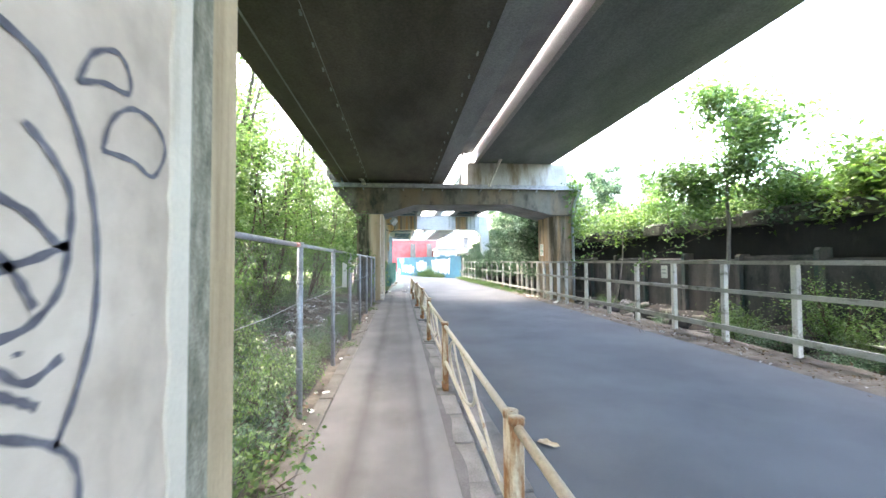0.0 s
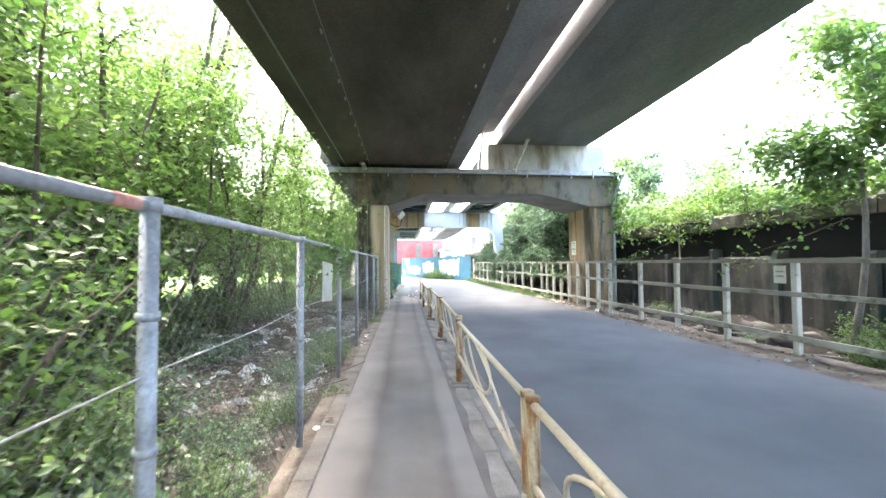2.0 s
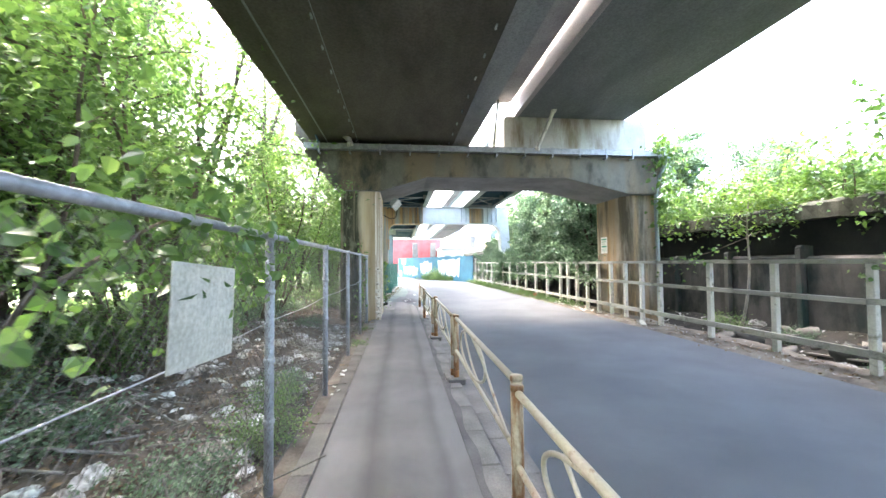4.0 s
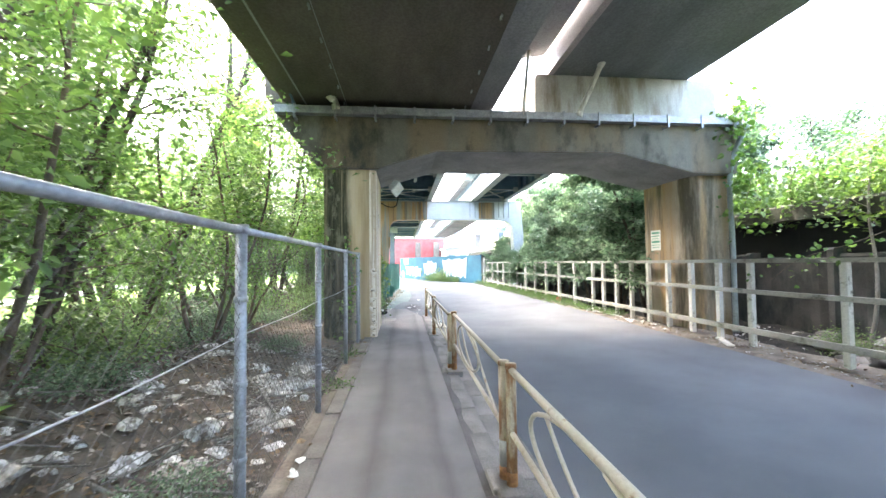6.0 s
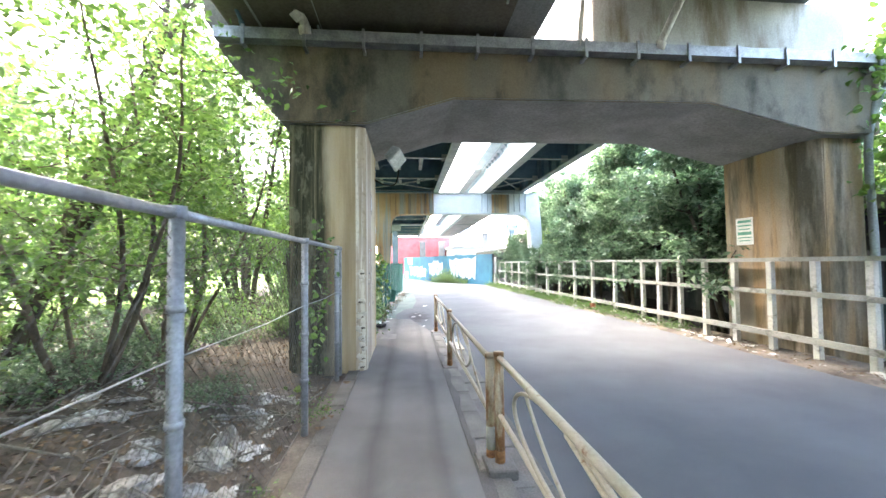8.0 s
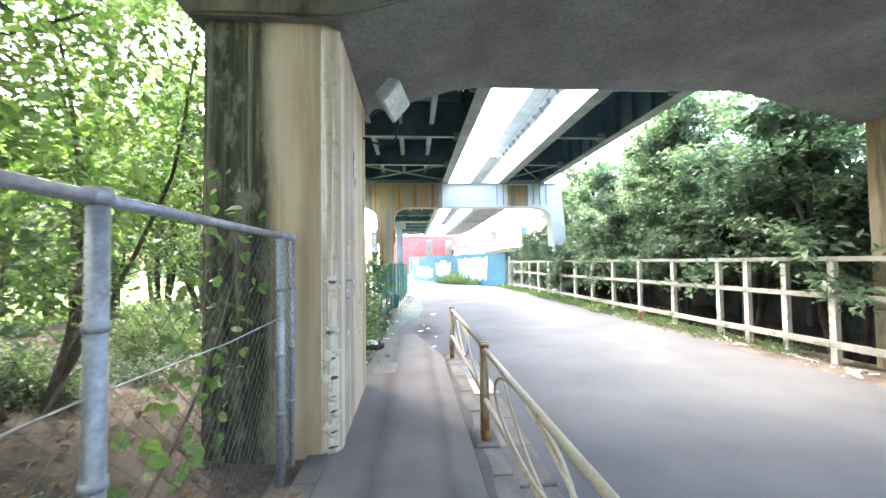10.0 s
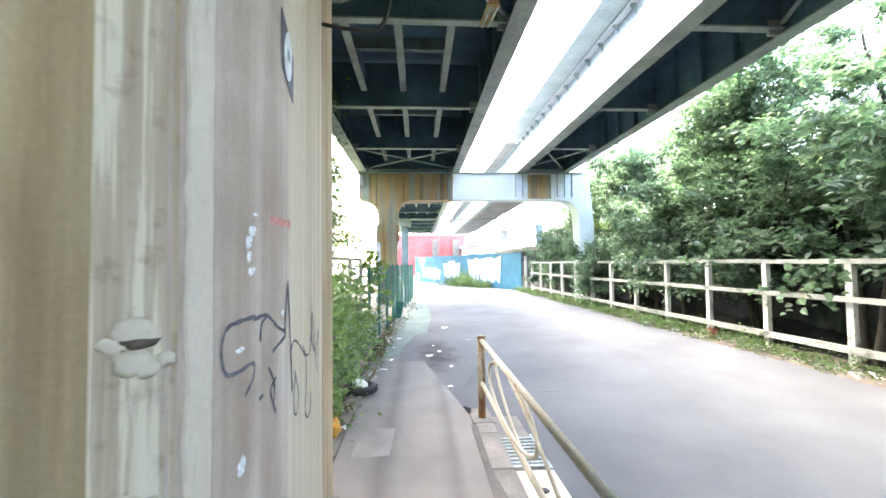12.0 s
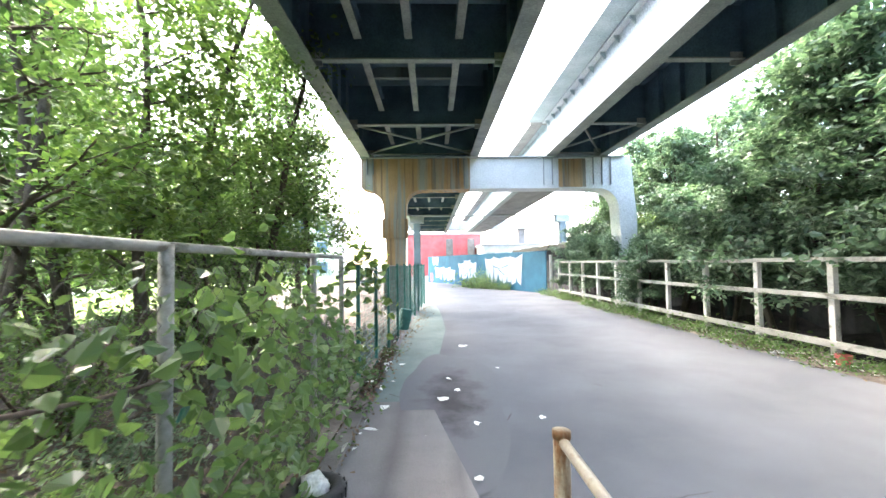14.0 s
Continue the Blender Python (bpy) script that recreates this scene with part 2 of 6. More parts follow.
def pier_old_mat():
    """Smooth pinkish-grey rendered concrete with cloudy stains and a few scuffs."""
    m, n, l, bs = node_mat("cloudy_pink_grey_concrete", 0.85, 0, 0.3)
    c = ramp_of(n, l, noise_of(n, l, 2.6, 5), [(0.32, (0.43, 0.345, 0.268)), (0.5, (0.515, 0.415, 0.325)), (0.68, (0.6, 0.5, 0.4))])
    c = mix_of(n, l, 1.0, c, ramp_of(n, l, noise_of(n, l, 9.0, 6, (1, 1, 0.6)), [(0.3, (0.86, 0.85, 0.84)), (0.55, (1, 1, 1)), (0.75, (1.07, 1.06, 1.05))]), "MULTIPLY")
    c = mix_of(n, l, ramp_of(n, l, noise_of(n, l, 5.0, 7, (1, 0.5, 2.5), 0.7), [(0.66, (0, 0, 0)), (0.7, (0.5, 0.5, 0.5))]), c, (0.3, 0.255, 0.22))
    l.new(c, bs.inputs["Base Color"])
    bump_of(n, l, bs, noise_of(n, l, 30, 5), 0.25)
    return m


M["pier_old"] = pier_old_mat()
M["beam"] = stained_mat("crossbeam_concrete", (0.105, 0.099, 0.08), (0.175, 0.162, 0.13), (0.042, 0.042, 0.034), (1.7, 1.7, 0.9), (0.49, 0.66), second=(0.18, 0.138, 0.09))
M["pedestal"] = stained_mat("pedestal_concrete", (0.37, 0.36, 0.33), (0.52, 0.51, 0.48), (0.21, 0.175, 0.125), (2.5, 2.5, 0.5), (0.5, 0.68))
# dark brown-grey mottling drawn out along the deck
M["soffit"] = grain_mat("dark_brown_soffit", (0.085, 0.076, 0.06), (0.16, 0.142, 0.114), 1.1, 25, 0.9, stretch=(1, 0.35, 1), bump=0.25)
M["soffit_pale"] = grain_mat("grey_girder_flange", (0.24, 0.25, 0.25), (0.36, 0.37, 0.37), 1.6, 30, 0.7, stretch=(1, 0.3, 1), bump=0.2)
M["web_pale"] = grain_mat("pale_girder_web", (0.33, 0.29, 0.29), (0.45, 0.4, 0.4), 1.2, 30, 0.5, stretch=(1, 0.15, 1), bump=0.15)
M["soffit_slate"] = grain_mat("slate_soffit", (0.135, 0.147, 0.155), (0.21, 0.222, 0.228), 1.2, 25, 0.85, stretch=(1, 0.3, 1), bump=0.25)
M["soffit_beam"] = grain_mat("grey_beam_underside", (0.185, 0.188, 0.19), (0.28, 0.282, 0.284), 1.2, 25, 0.88, bump=0.25)
M["deck"] = grain_mat("deck_concrete", (0.3, 0.3, 0.29), (0.42, 0.42, 0.4), 1.2, 30, 0.9)
M["steel_teal"] = stained_mat("teal_painted_steel", (0.10, 0.14, 0.15), (0.17, 0.22, 0.23), (0.06, 0.07, 0.07), (3, 3, 0.6), (0.52, 0.75), rough=0.6, bump=0.15)
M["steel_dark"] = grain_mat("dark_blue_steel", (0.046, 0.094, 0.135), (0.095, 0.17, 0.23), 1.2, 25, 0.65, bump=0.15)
M["steel_pale"] = grain_mat("pale_teal_steel", (0.34, 0.43, 0.44), (0.5, 0.58, 0.58), 1.5, 25, 0.55, bump=0.15)
M["steel_grey"] = grain_mat("grey_painted_steel", (0.25, 0.29, 0.285), (0.38, 0.42, 0.41), 2.0, 30, 0.6, bump=0.2)
# steel whitened to carry the sky light that falls through the deck gap
M["steel_white"] = grain_mat("gap_lit_steel", (0.66, 0.7, 0.7), (0.78, 0.81, 0.81), 1.5, 25, 0.55, bump=0.15)
M["rust_panel"] = stained_mat("rust_streaked_steel", (0.36, 0.22, 0.11), (0.48, 0.32, 0.17), (0.14, 0.1, 0.07), (7, 7, 0.2), (0.5, 0.7), rough=0.75, second=(0.3, 0.31, 0.27))
M["rust"] = grain_mat("rust", (0.12, 0.05, 0.02), (0.36, 0.17, 0.06), 9, 80, 0.9, bump=0.7)
M["galv"] = grain_mat("galvanised_steel", (0.26, 0.268, 0.29), (0.4, 0.41, 0.44), 7, 50, 0.55, 0.5, bump=0.15, per_piece=0.1)
M["wire"] = grain_mat("dull_wire", (0.075, 0.07, 0.066), (0.14, 0.133, 0.128), 5, 30, 0.75, 0.1, bump=0)
M["cream"] = stained_mat("chipped_cream_paint", (0.315, 0.275, 0.205), (0.42, 0.375, 0.295), (0.22, 0.13, 0.07), (14, 14, 5), (0.6, 0.68), rough=0.55, fine=70, bump=0.3)
M["cream_rust"] = stained_mat("rusting_cream_paint", (0.36, 0.3, 0.205), (0.47, 0.405, 0.295), (0.19, 0.09, 0.035), (9, 9, 2), (0.4, 0.52), rough=0.7, fine=70, bump=0.5)
M["rail_white"] = stained_mat("weathered_white_rail", (0.47, 0.46, 0.42), (0.65, 0.64, 0.59), (0.18, 0.17, 0.135), (8, 3, 5), (0.56, 0.68), rough=0.7, bump=0.4)
M["rail_grey"] = stained_mat("weathered_grey_rail", (0.25, 0.25, 0.225), (0.38, 0.38, 0.345), (0.1, 0.1, 0.08), (8, 3, 5), (0.54, 0.68), rough=0.75, bump=0.4)
M["moss"] = grain_mat("mossy_concrete", (0.14, 0.13, 0.09), (0.34, 0.31, 0.23), 14, 60, 0.95, stretch=(1, 1, 0.4), bump=0.8)
M["coping_dark"] = grain_mat("dark_mossy_coping", (0.03, 0.034, 0.028), (0.08, 0.085, 0.07), 4, 40, 0.95, bump=0.6)
M["brown_strip"] = stained_mat("brown_stained_concrete", (0.385, 0.285, 0.17), (0.5, 0.385, 0.245), (0.26, 0.185, 0.105), (6, 6, 0.4), (0.5, 0.7), bump=0.25, grain=0.08)
# stained concrete, its base near-black to hold the shade below the coping
M["black_wall"] = stained_mat("shade_black_wall", (0.013, 0.014, 0.016), (0.032, 0.033, 0.037), (0.06, 0.06, 0.06), (2, 2, 0.6), (0.58, 0.75), rough=0.9)
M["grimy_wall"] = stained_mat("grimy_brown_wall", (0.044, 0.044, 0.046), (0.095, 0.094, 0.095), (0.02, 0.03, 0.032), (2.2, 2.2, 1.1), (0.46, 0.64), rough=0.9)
M["pale_stain"] = stained_mat("grimy_grey_upright", (0.06, 0.06, 0.06), (0.125, 0.125, 0.122), (0.03, 0.06, 0.06), (3, 3, 0.8), (0.46, 0.64), rough=0.9)
M["bark_dark"] = grain_mat("dark_bark", (0.035, 0.029, 0.023), (0.105, 0.088, 0.07), 8, 50, 0.95, stretch=(1, 1, 0.3), bump=0.9)
M["paving_pale"] = grain_mat("pale_paving", (0.42, 0.41, 0.38), (0.55, 0.54, 0.5), 1.5, 30, 0.9)
M["bark"] = grain_mat("bark", (0.05, 0.04, 0.03), (0.15, 0.12, 0.095), 8, 50, 0.95, stretch=(1, 1, 0.3), bump=0.9)
M["bark_grey"] = grain_mat("pale_grey_bark", (0.12, 0.11, 0.1), (0.26, 0.25, 0.23), 8, 50, 0.95, stretch=(1, 1, 0.3), bump=0.8)
M["leaf_spring"] = leaf_mat("spring_green_leaf", (0.075, 0.14, 0.045), (0.125, 0.21, 0.066), (0.2, 0.295, 0.095), 0.48)
M["leaf_mid"] = leaf_mat("mid_green_leaf", (0.068, 0.132, 0.054), (0.11, 0.19, 0.078), (0.175, 0.265, 0.112), 0.5)
M["leaf_deep"] = leaf_mat("deep_green_leaf", (0.07, 0.125, 0.088), (0.125, 0.195, 0.142), (0.235, 0.31, 0.245), 0.46, (1.0, 1.15, 0.75))
M["leaf_vine"] = leaf_mat("pale_vine_leaf", (0.095, 0.17, 0.075), (0.15, 0.235, 0.108), (0.225, 0.315, 0.155), 0.45)
M["green_paint"] = grain_mat("green_painted_steel", (0.02, 0.11, 0.09), (0.04, 0.18, 0.15), 5, 40, 0.55, bump=0.15)
M["blue"] = stained_mat("blue_painted_hoarding", (0.014, 0.095, 0.15), (0.026, 0.14, 0.205), (0.01, 0.06, 0.1), (2, 2, 0.7), (0.55, 0.75), rough=0.6, bump=0.15)
M["red"] = grain_mat("faded_red_cladding", (0.5, 0.1, 0.1), (0.62, 0.16, 0.16), 1.0, 20, 0.7)
M["white_paint"] = grain_mat("white_spray_paint", (0.4, 0.46, 0.52), (0.6, 0.65, 0.7), 3, 40, 0.7, bump=0)
M["black_paint"] = grain_mat("grey_black_spray_paint", (0.085, 0.078, 0.09), (0.17, 0.158, 0.172), 6, 60, 0.75, bump=0)
M["spot_white"] = grain_mat("worn_white_spots", (0.6, 0.59, 0.58), (0.78, 0.78, 0.78), 20, 60, 0.8, bump=0)
M["pink_paint"] = grain_mat("faded_red_spray_paint", (0.5, 0.2, 0.17), (0.55, 0.27, 0.22), 4, 40, 0.8, bump=0)
M["paper"] = grain_mat("weathered_paper_notice", (0.62, 0.64, 0.6), (0.8, 0.8, 0.76), 4, 50, 0.85, bump=0.1)
M["notice_cream"] = grain_mat("faded_cream_board", (0.4, 0.375, 0.31), (0.56, 0.53, 0.45), 3, 40, 0.85, bump=0.2)
M["ink"] = grain_mat("green_ink", (0.1, 0.3, 0.22), (0.15, 0.38, 0.28), 6, 50, 0.8, bump=0)


def plastic_mat():
    """Torn film and bags: each piece has one of several dirty colours."""
    m, n, l, bs = node_mat("crumpled_plastic_film", 0.38, 0, 0.5)
    oi = n.new("ShaderNodeObjectInfo")
    tone = ramp_of(n, l, oi.outputs["Random"], [(0.0, (0.62, 0.62, 0.63)), (0.22, (0.36, 0.36, 0.37)), (0.4, (0.5, 0.48, 0.43)), (0.55, (0.26, 0.25, 0.24)), (0.68, (0.66, 0.67, 0.69)), (0.8, (0.33, 0.36, 0.4)), (0.9, (0.2, 0.155, 0.12)), (1.0, (0.45, 0.5, 0.5))])
    dirt = ramp_of(n, l, noise_of(n, l, 11, 5), [(0.36, (0.32, 0.29, 0.26)), (0.62, (0.98, 0.97, 0.96))])
    cc = mix_of(n, l, 1.0, tone, dirt, "MULTIPLY")
    l.new(cc, bs.inputs["Base Color"])
    bump_of(n, l, bs, noise_of(n, l, 45, 4), 0.5)
    return m


M["plastic"] = plastic_mat()
M["plastic_mixed"] = grain_mat("torn_plastic_film", (0.32, 0.31, 0.3), (0.74, 0.74, 0.75), 2.2, 30, 0.45, bump=0.3, lo=0.4, hi=0.6)
M["rubber"] = grain_mat("black_rubber", (0.012, 0.012, 0.012), (0.03, 0.03, 0.03), 6, 60, 0.7)
M["dry_leaf"] = grain_mat("dry_leaf", (0.1, 0.066, 0.038), (0.23, 0.165, 0.1), 10, 50, 0.9, per_piece=0.3)
M["pale_leaf"] = grain_mat("pale_dry_leaf", (0.34, 0.25, 0.15), (0.5, 0.4, 0.28), 10, 50, 0.9)
M["kerb_dirty"] = grain_mat("dirty_kerb_concrete", (0.105, 0.095, 0.086), (0.185, 0.17, 0.155), 2.5, 60, 0.92, bump=0.6, per_piece=0.1)
M["orange"] = grain_mat("orange_plastic_bag", (0.6, 0.25, 0.03), (0.75, 0.38, 0.06), 8, 50, 0.5)
M["pipe_white"] = stained_mat("grimy_white_pipe", (0.55, 0.53, 0.47), (0.68, 0.66, 0.6), (0.22, 0.19, 0.15), (6, 6, 1), (0.55, 0.72), rough=0.6)
M["lamp_glass"] = grain_mat("lamp_lens", (0.5, 0.55, 0.52), (0.65, 0.68, 0.66), 3, 30, 0.25, bump=0)


# ---- mesh helpers ----
def part(name, bm, material, parent=None, label="", smooth=False, kind=""):
    me = bpy.data.meshes.new(name)
    bm.to_mesh(me)
    bm.free()
    for mm in material if isinstance(material, (list, tuple)) else [material]:
        me.materials.append(M[mm])
    if smooth:
        me.shade_smooth()
    ob = new(name, me)
    ob.parent = parent
    if label or kind:
        tagged(ob, label, kind=kind)
    return ob


def thing(name, m, label, category, group="", kind=""):
    ob = new(name)
    ob.empty_display_size = 0.1
    ob.matrix_world = m
    return tagged(ob, label, category, group, kind)


def box(bm, x0, x1, y0, y1, z0, z1, bevel=0.0, m=None, mat=0):
    r = bmesh.ops.create_cube(bm, size=1.0)
    vs = r["verts"]
    for v in vs:
        v.co = Vector(((x0 + x1) / 2 + v.co.x * (x1 - x0), (y0 + y1) / 2 + v.co.y * (y1 - y0), (z0 + z1) / 2 + v.co.z * (z1 - z0)))
        if m:
            v.co = m @ v.co
    fs = {f for v in vs for f in v.link_faces}
    for f in fs:
        f.material_index = mat
    if bevel:
        es = list({e for v in vs for e in v.link_edges})
        bmesh.ops.bevel(bm, geom=es, offset=bevel, segments=1, affect="EDGES")
    return bm


def prism(bm, outline, lo, hi, axis="y", mat=0):
    """An outline drawn out along an axis between lo and hi."""
    def at(p, q):
        return (p[0], q, p[1]) if axis == "y" else (q, p[0], p[1]) if axis == "x" else (p[0], p[1], q)
    a = [bm.verts.new(at(p, lo)) for p in outline]
    b = [bm.verts.new(at(p, hi)) for p in outline]
    n = len(outline)
    fs = [bm.faces.new(a), bm.faces.new(b[::-1])] + [bm.faces.new((a[i], b[i], b[(i + 1) % n], a[(i + 1) % n])) for i in range(n)]
    for f in fs:
        f.material_index = mat
    bmesh.ops.recalc_face_normals(bm, faces=fs)
    return bm


def tube(bm, pts, r, sides=8, closed=False, mat=0, r_end=None, caps=True):
    """A round bar along a line of points."""
    pts = [Vector(p) for p in pts]
    rings, n = [], len(pts)
    up = None
    for i, p in enumerate(pts):
        a = pts[(i - 1) % n] if closed or i else p
        c = pts[(i + 1) % n] if closed or i < n - 1 else p
        d = (c - a).normalized()
        if up is None:
            up = d.orthogonal().normalized()
        up = (up - d * up.dot(d)).normalized()
        side = d.cross(up)
        rad = r if r_end is None else r + (r_end - r) * i / max(1, n - 1)
        rings.append([bm.verts.new(p + (up * math.cos(k * math.tau / sides) + side * math.sin(k * math.tau / sides)) * rad) for k in range(sides)])
    fs = []
    for i in range(n if closed else n - 1):
        a, b = rings[i], rings[(i + 1) % n]
        fs += [bm.faces.new((a[k], a[(k + 1) % sides], b[(k + 1) % sides], b[k])) for k in range(sides)]
    if caps and not closed:
        fs += [bm.faces.new(rings[0][::-1]), bm.faces.new(rings[-1])]
    for f in fs:
        f.material_index, f.smooth = mat, True
    return bm


def BM():
    return bmesh.new()


def rnd(a, b):
    return random.uniform(a, b)


def smooth_line(pts, steps=6):
    """A Catmull-Rom line through the points."""
    p = [Vector(q) for q in pts]
    p = [p[0] * 2 - p[1]] + p + [p[-1] * 2 - p[-2]]
    out = []
    for i in range(1, len(p) - 2):
        for k in range(steps):
            t = k / steps
            out.append(0.5 * (2 * p[i] + (p[i + 1] - p[i - 1]) * t + (2 * p[i - 1] - 5 * p[i] + 4 * p[i + 1] - p[i + 2]) * t * t + (3 * p[i] - p[i - 1] - 3 * p[i + 1] + p[i + 2]) * t ** 3))
    return out + [p[-2]]


# ---- ground, road, footpath ----
def fence_x(y):
    """The line of the white rail fence beside the road."""
    return 6.55 - 0.0185 * y


def sheet(name, x0, x1, y0, y1, nx, ny, height, material, label="", category="", smooth=True):
    xs, ys = np.linspace(x0, x1, nx), np.linspace(y0, y1, ny)
    v = [(x, y, height(x, y)) for y in ys for x in xs]
    f = [(j * nx + i, j * nx + i + 1, (j + 1) * nx + i + 1, (j + 1) * nx + i) for j in range(ny - 1) for i in range(nx - 1)]
    me = bpy.data.meshes.new(name)
    me.from_pydata(v, [], f)
    me.materials.append(M[material])
    if smooth:
        me.shade_smooth()
    return tagged(new(name, me), label, category, kind="structure")


def rough(x, y, s, amp):
    return amp * noise.noise((x * s, y * s, 3.1))


def lot_z(x, y):
    edge = min(1.0, max(0.0, (-1.1 - x) / 1.2))
    return -0.04 + edge * (rough(x, y, 0.45, 0.2) + rough(x, y, 1.9, 0.07)) + min(0.26, 0.08 * max(0.0, -1.2 - x))


ground = sheet("ground", -700, 700, -700, 900, 3, 3, lambda x, y: -0.62, "soil", "bare dark soil reaching to the horizon", "ground", False)
lot = sheet("ground_lot", -8.2, -1.02, -8, 44, 60, 300, lot_z, "soil", "bare littered soil under the trees behind the fence", "ground")
lawn = sheet("ground_lawn", -60, -7.9, -20, 70, 60, 60, lambda x, y: 0.2 + rough(x, y, 0.2, 0.06) - 0.12 * max(0.0, min(1.0, x + 8.9)), "lawn", "bright sunlit grass field beyond the trees", "grass")
bm = BM()
strip = [(-8.6 - 0.3 * (k - 8), k * 1.0, 0.0) for k in range(8, 45)]
rows = [[bm.verts.new((x - w, y, 0.3)) for w in (0.0, 1.3)] for x, y, z in strip]
for p, q in zip(rows, rows[1:]):
    bm.faces.new((p[0], q[0], q[1], p[1]))
bmesh.ops.recalc_face_normals(bm, faces=bm.faces[:])
bmesh.ops.extrude_face_region(bm, geom=bm.faces[:])
for row in rows:
    for v in row:
        v.co.z = -0.1
tagged(part("pavement_lawn", bm, "paving_pale"), "pale paved path across the grass field", "path", kind="structure")


def path_z(y):
    return 0.0 if y < 18.6 else max(-0.094, -0.034 * (y - 18.6))


def slab(name, outline, ys, z_of, depth, material, label, category):
    """A strip along the road whose two edges are functions of y."""
    bm = BM()
    rows = []
    for y in ys:
        a, b = outline(y)
        z = z_of(y)
        rows.append([bm.verts.new(p) for p in ((a, y, z - depth), (a, y, z), (b, y, z), (b, y, z - depth))])
    for r, s in zip(rows, rows[1:]):
        for k in range(3):
            bm.faces.new((r[k], s[k], s[k + 1], r[k + 1]))
    bm.faces.new(rows[0])
    bm.faces.new(rows[-1][::-1])
    bmesh.ops.recalc_face_normals(bm, faces=bm.faces[:])
    return tagged(part(name, bm, material), label, category, kind="structure")


ys = [-12 + k for k in range(0, 33)] + [21 + 0.5 * k for k in range(0, 90)]


def road_left(y):
    return 0.93 if y < 18.7 else max(-0.75, 0.93 - (y - 18.7) * 0.9) if y < 33 else -0.75 - (y - 33) * 0.12


road = slab("road", lambda y: (road_left(y), 5.66), ys, lambda y: -0.1, 0.3, "asphalt", "smooth blue-grey asphalt road beneath the viaduct", "road")
path = slab("pavement", lambda y: (-0.74, 0.44 - 0.17 * max(0.0, y - 18.7)), [-12 + 0.6 * k for k in range(57)], path_z, 0.3, "path", "grey asphalt footpath with two dark worn bands", "footpath")
verge = sheet("ground_verge", 5.66, 6.62, -12, 50, 12, 200, lambda x, y: -0.11 + (x > 5.7) * (0.03 + rough(x, y, 2.2, 0.05)), "verge", "dusty verge strewn with leaves and rubbish", "verge")
def pit_z(x, y):
    return -0.55 + 0.75 * min(1.0, max(0.0, (x - 6.9) / 1.5)) * (0.75 + rough(x, y, 0.7, 0.45)) + rough(x, y, 2.0, 0.08)


# the pit's near-black colour stands for shade lying on ordinary soil
pit = sheet("ground_behind_fence", 6.6, 8.7, -12, 60, 18, 220, pit_z, "soil_shaded", "littered soil behind the rail fence, its shade put into the colour", "ground")
bank = sheet("ground_bank", 8.95, 40, -14, 80, 20, 60, lambda x, y: 2.35 + rough(x, y, 0.3, 0.3), "soil", "planted bank on top of the retaining wall", "bank")
edge = sheet("ground_edge", -1.06, -0.9, -12, 32, 4, 200, lambda x, y: -0.015 + rough(x, y, 3, 0.03), "verge", "narrow strip of dirt at the foot of the fence", "ground")


# repaired and stained places in the asphalt
def blot(name, outline, z, material, label, category):
    bm = BM()
    bm.faces.new([bm.verts.new((x, y, z)) for x, y in outline])
    bmesh.ops.recalc_face_normals(bm, faces=bm.faces[:])
    return tagged(part(name, bm, material), label, category, kind="structure")


def ragged(cx, cy, rx, ry, n=28, amp=0.3, seed=0.0):
    return [(cx + rx * math.cos(a) * (1 + amp * noise.noise((math.cos(a) * 1.7, math.sin(a) * 1.7, seed))), cy + ry * math.sin(a) * (1 + amp * noise.noise((math.cos(a) * 1.7 + 5, math.sin(a) * 1.7, seed)))) for a in [k * math.tau / n for k in range(n)]]


blot("road_patch", [(-0.72, 21.2), (-0.2, 20.9), (0.0, 22.6), (0.3, 26.6), (0.22, 30.4), (-0.1, 33.2), (-0.42, 33.0), (-0.62, 27)], -0.094, "patch", "greenish resurfaced strip of asphalt", "road patch")
blot("road_stain", ragged(0.22, 21.9, 0.62, 2.1, 40, 0.25, 2), -0.088, "oil_stain", "dark oily stain on the asphalt", "stain")
blot("pavement_patch", [(-0.62, 17.95), (-0.32, 17.98), (-0.3, 18.5), (-0.61, 18.48)], 0.003, "path_repair", "small pale repair in the footpath", "path patch")

def crack(pts, width):
    q = smooth_line([(x, y, 0) for x, y in pts], 8)
    bm = BM()
    rows = []
    for i, p in enumerate(q):
        d = (q[min(i + 1, len(q) - 1)] - q[max(i - 1, 0)]).normalized()
        o = Vector((noise.noise(p * 9) * 0.02, noise.noise(p * 9 + Vector((3, 1, 0))) * 0.02, -0.0925))
        s = Vector((-d.y, d.x, 0)) * width * (0.4 + 0.6 * abs(noise.noise(p * 5)) * 2)
        rows.append((bm.verts.new(p + s + o), bm.verts.new(p - s + o)))
    for r, s in zip(rows, rows[1:]):
        bm.faces.new((r[0], r[1], s[1], s[0]))
    bmesh.ops.recalc_face_normals(bm, faces=bm.faces[:])
    tagged(part("road_crack", bm, "damp"), "dark crack in the asphalt", "crack", kind="structure")


for pts in [[(1.39, 19.62), (1.62, 19.63), (1.91, 19.69)], [(0.0, 21.2), (0.08, 20.84), (0.15, 20.44), (0.26, 20.1)], [(2.07, 22.07), (2.15, 21.99)], [(-0.55, 21.86), (-0.22, 21.55), (0.03, 21.2), (0.37, 21.26)], [(0.6, 20.81), (0.75, 21.01), (0.81, 21.15)]]:
    crack(pts, 0.012)

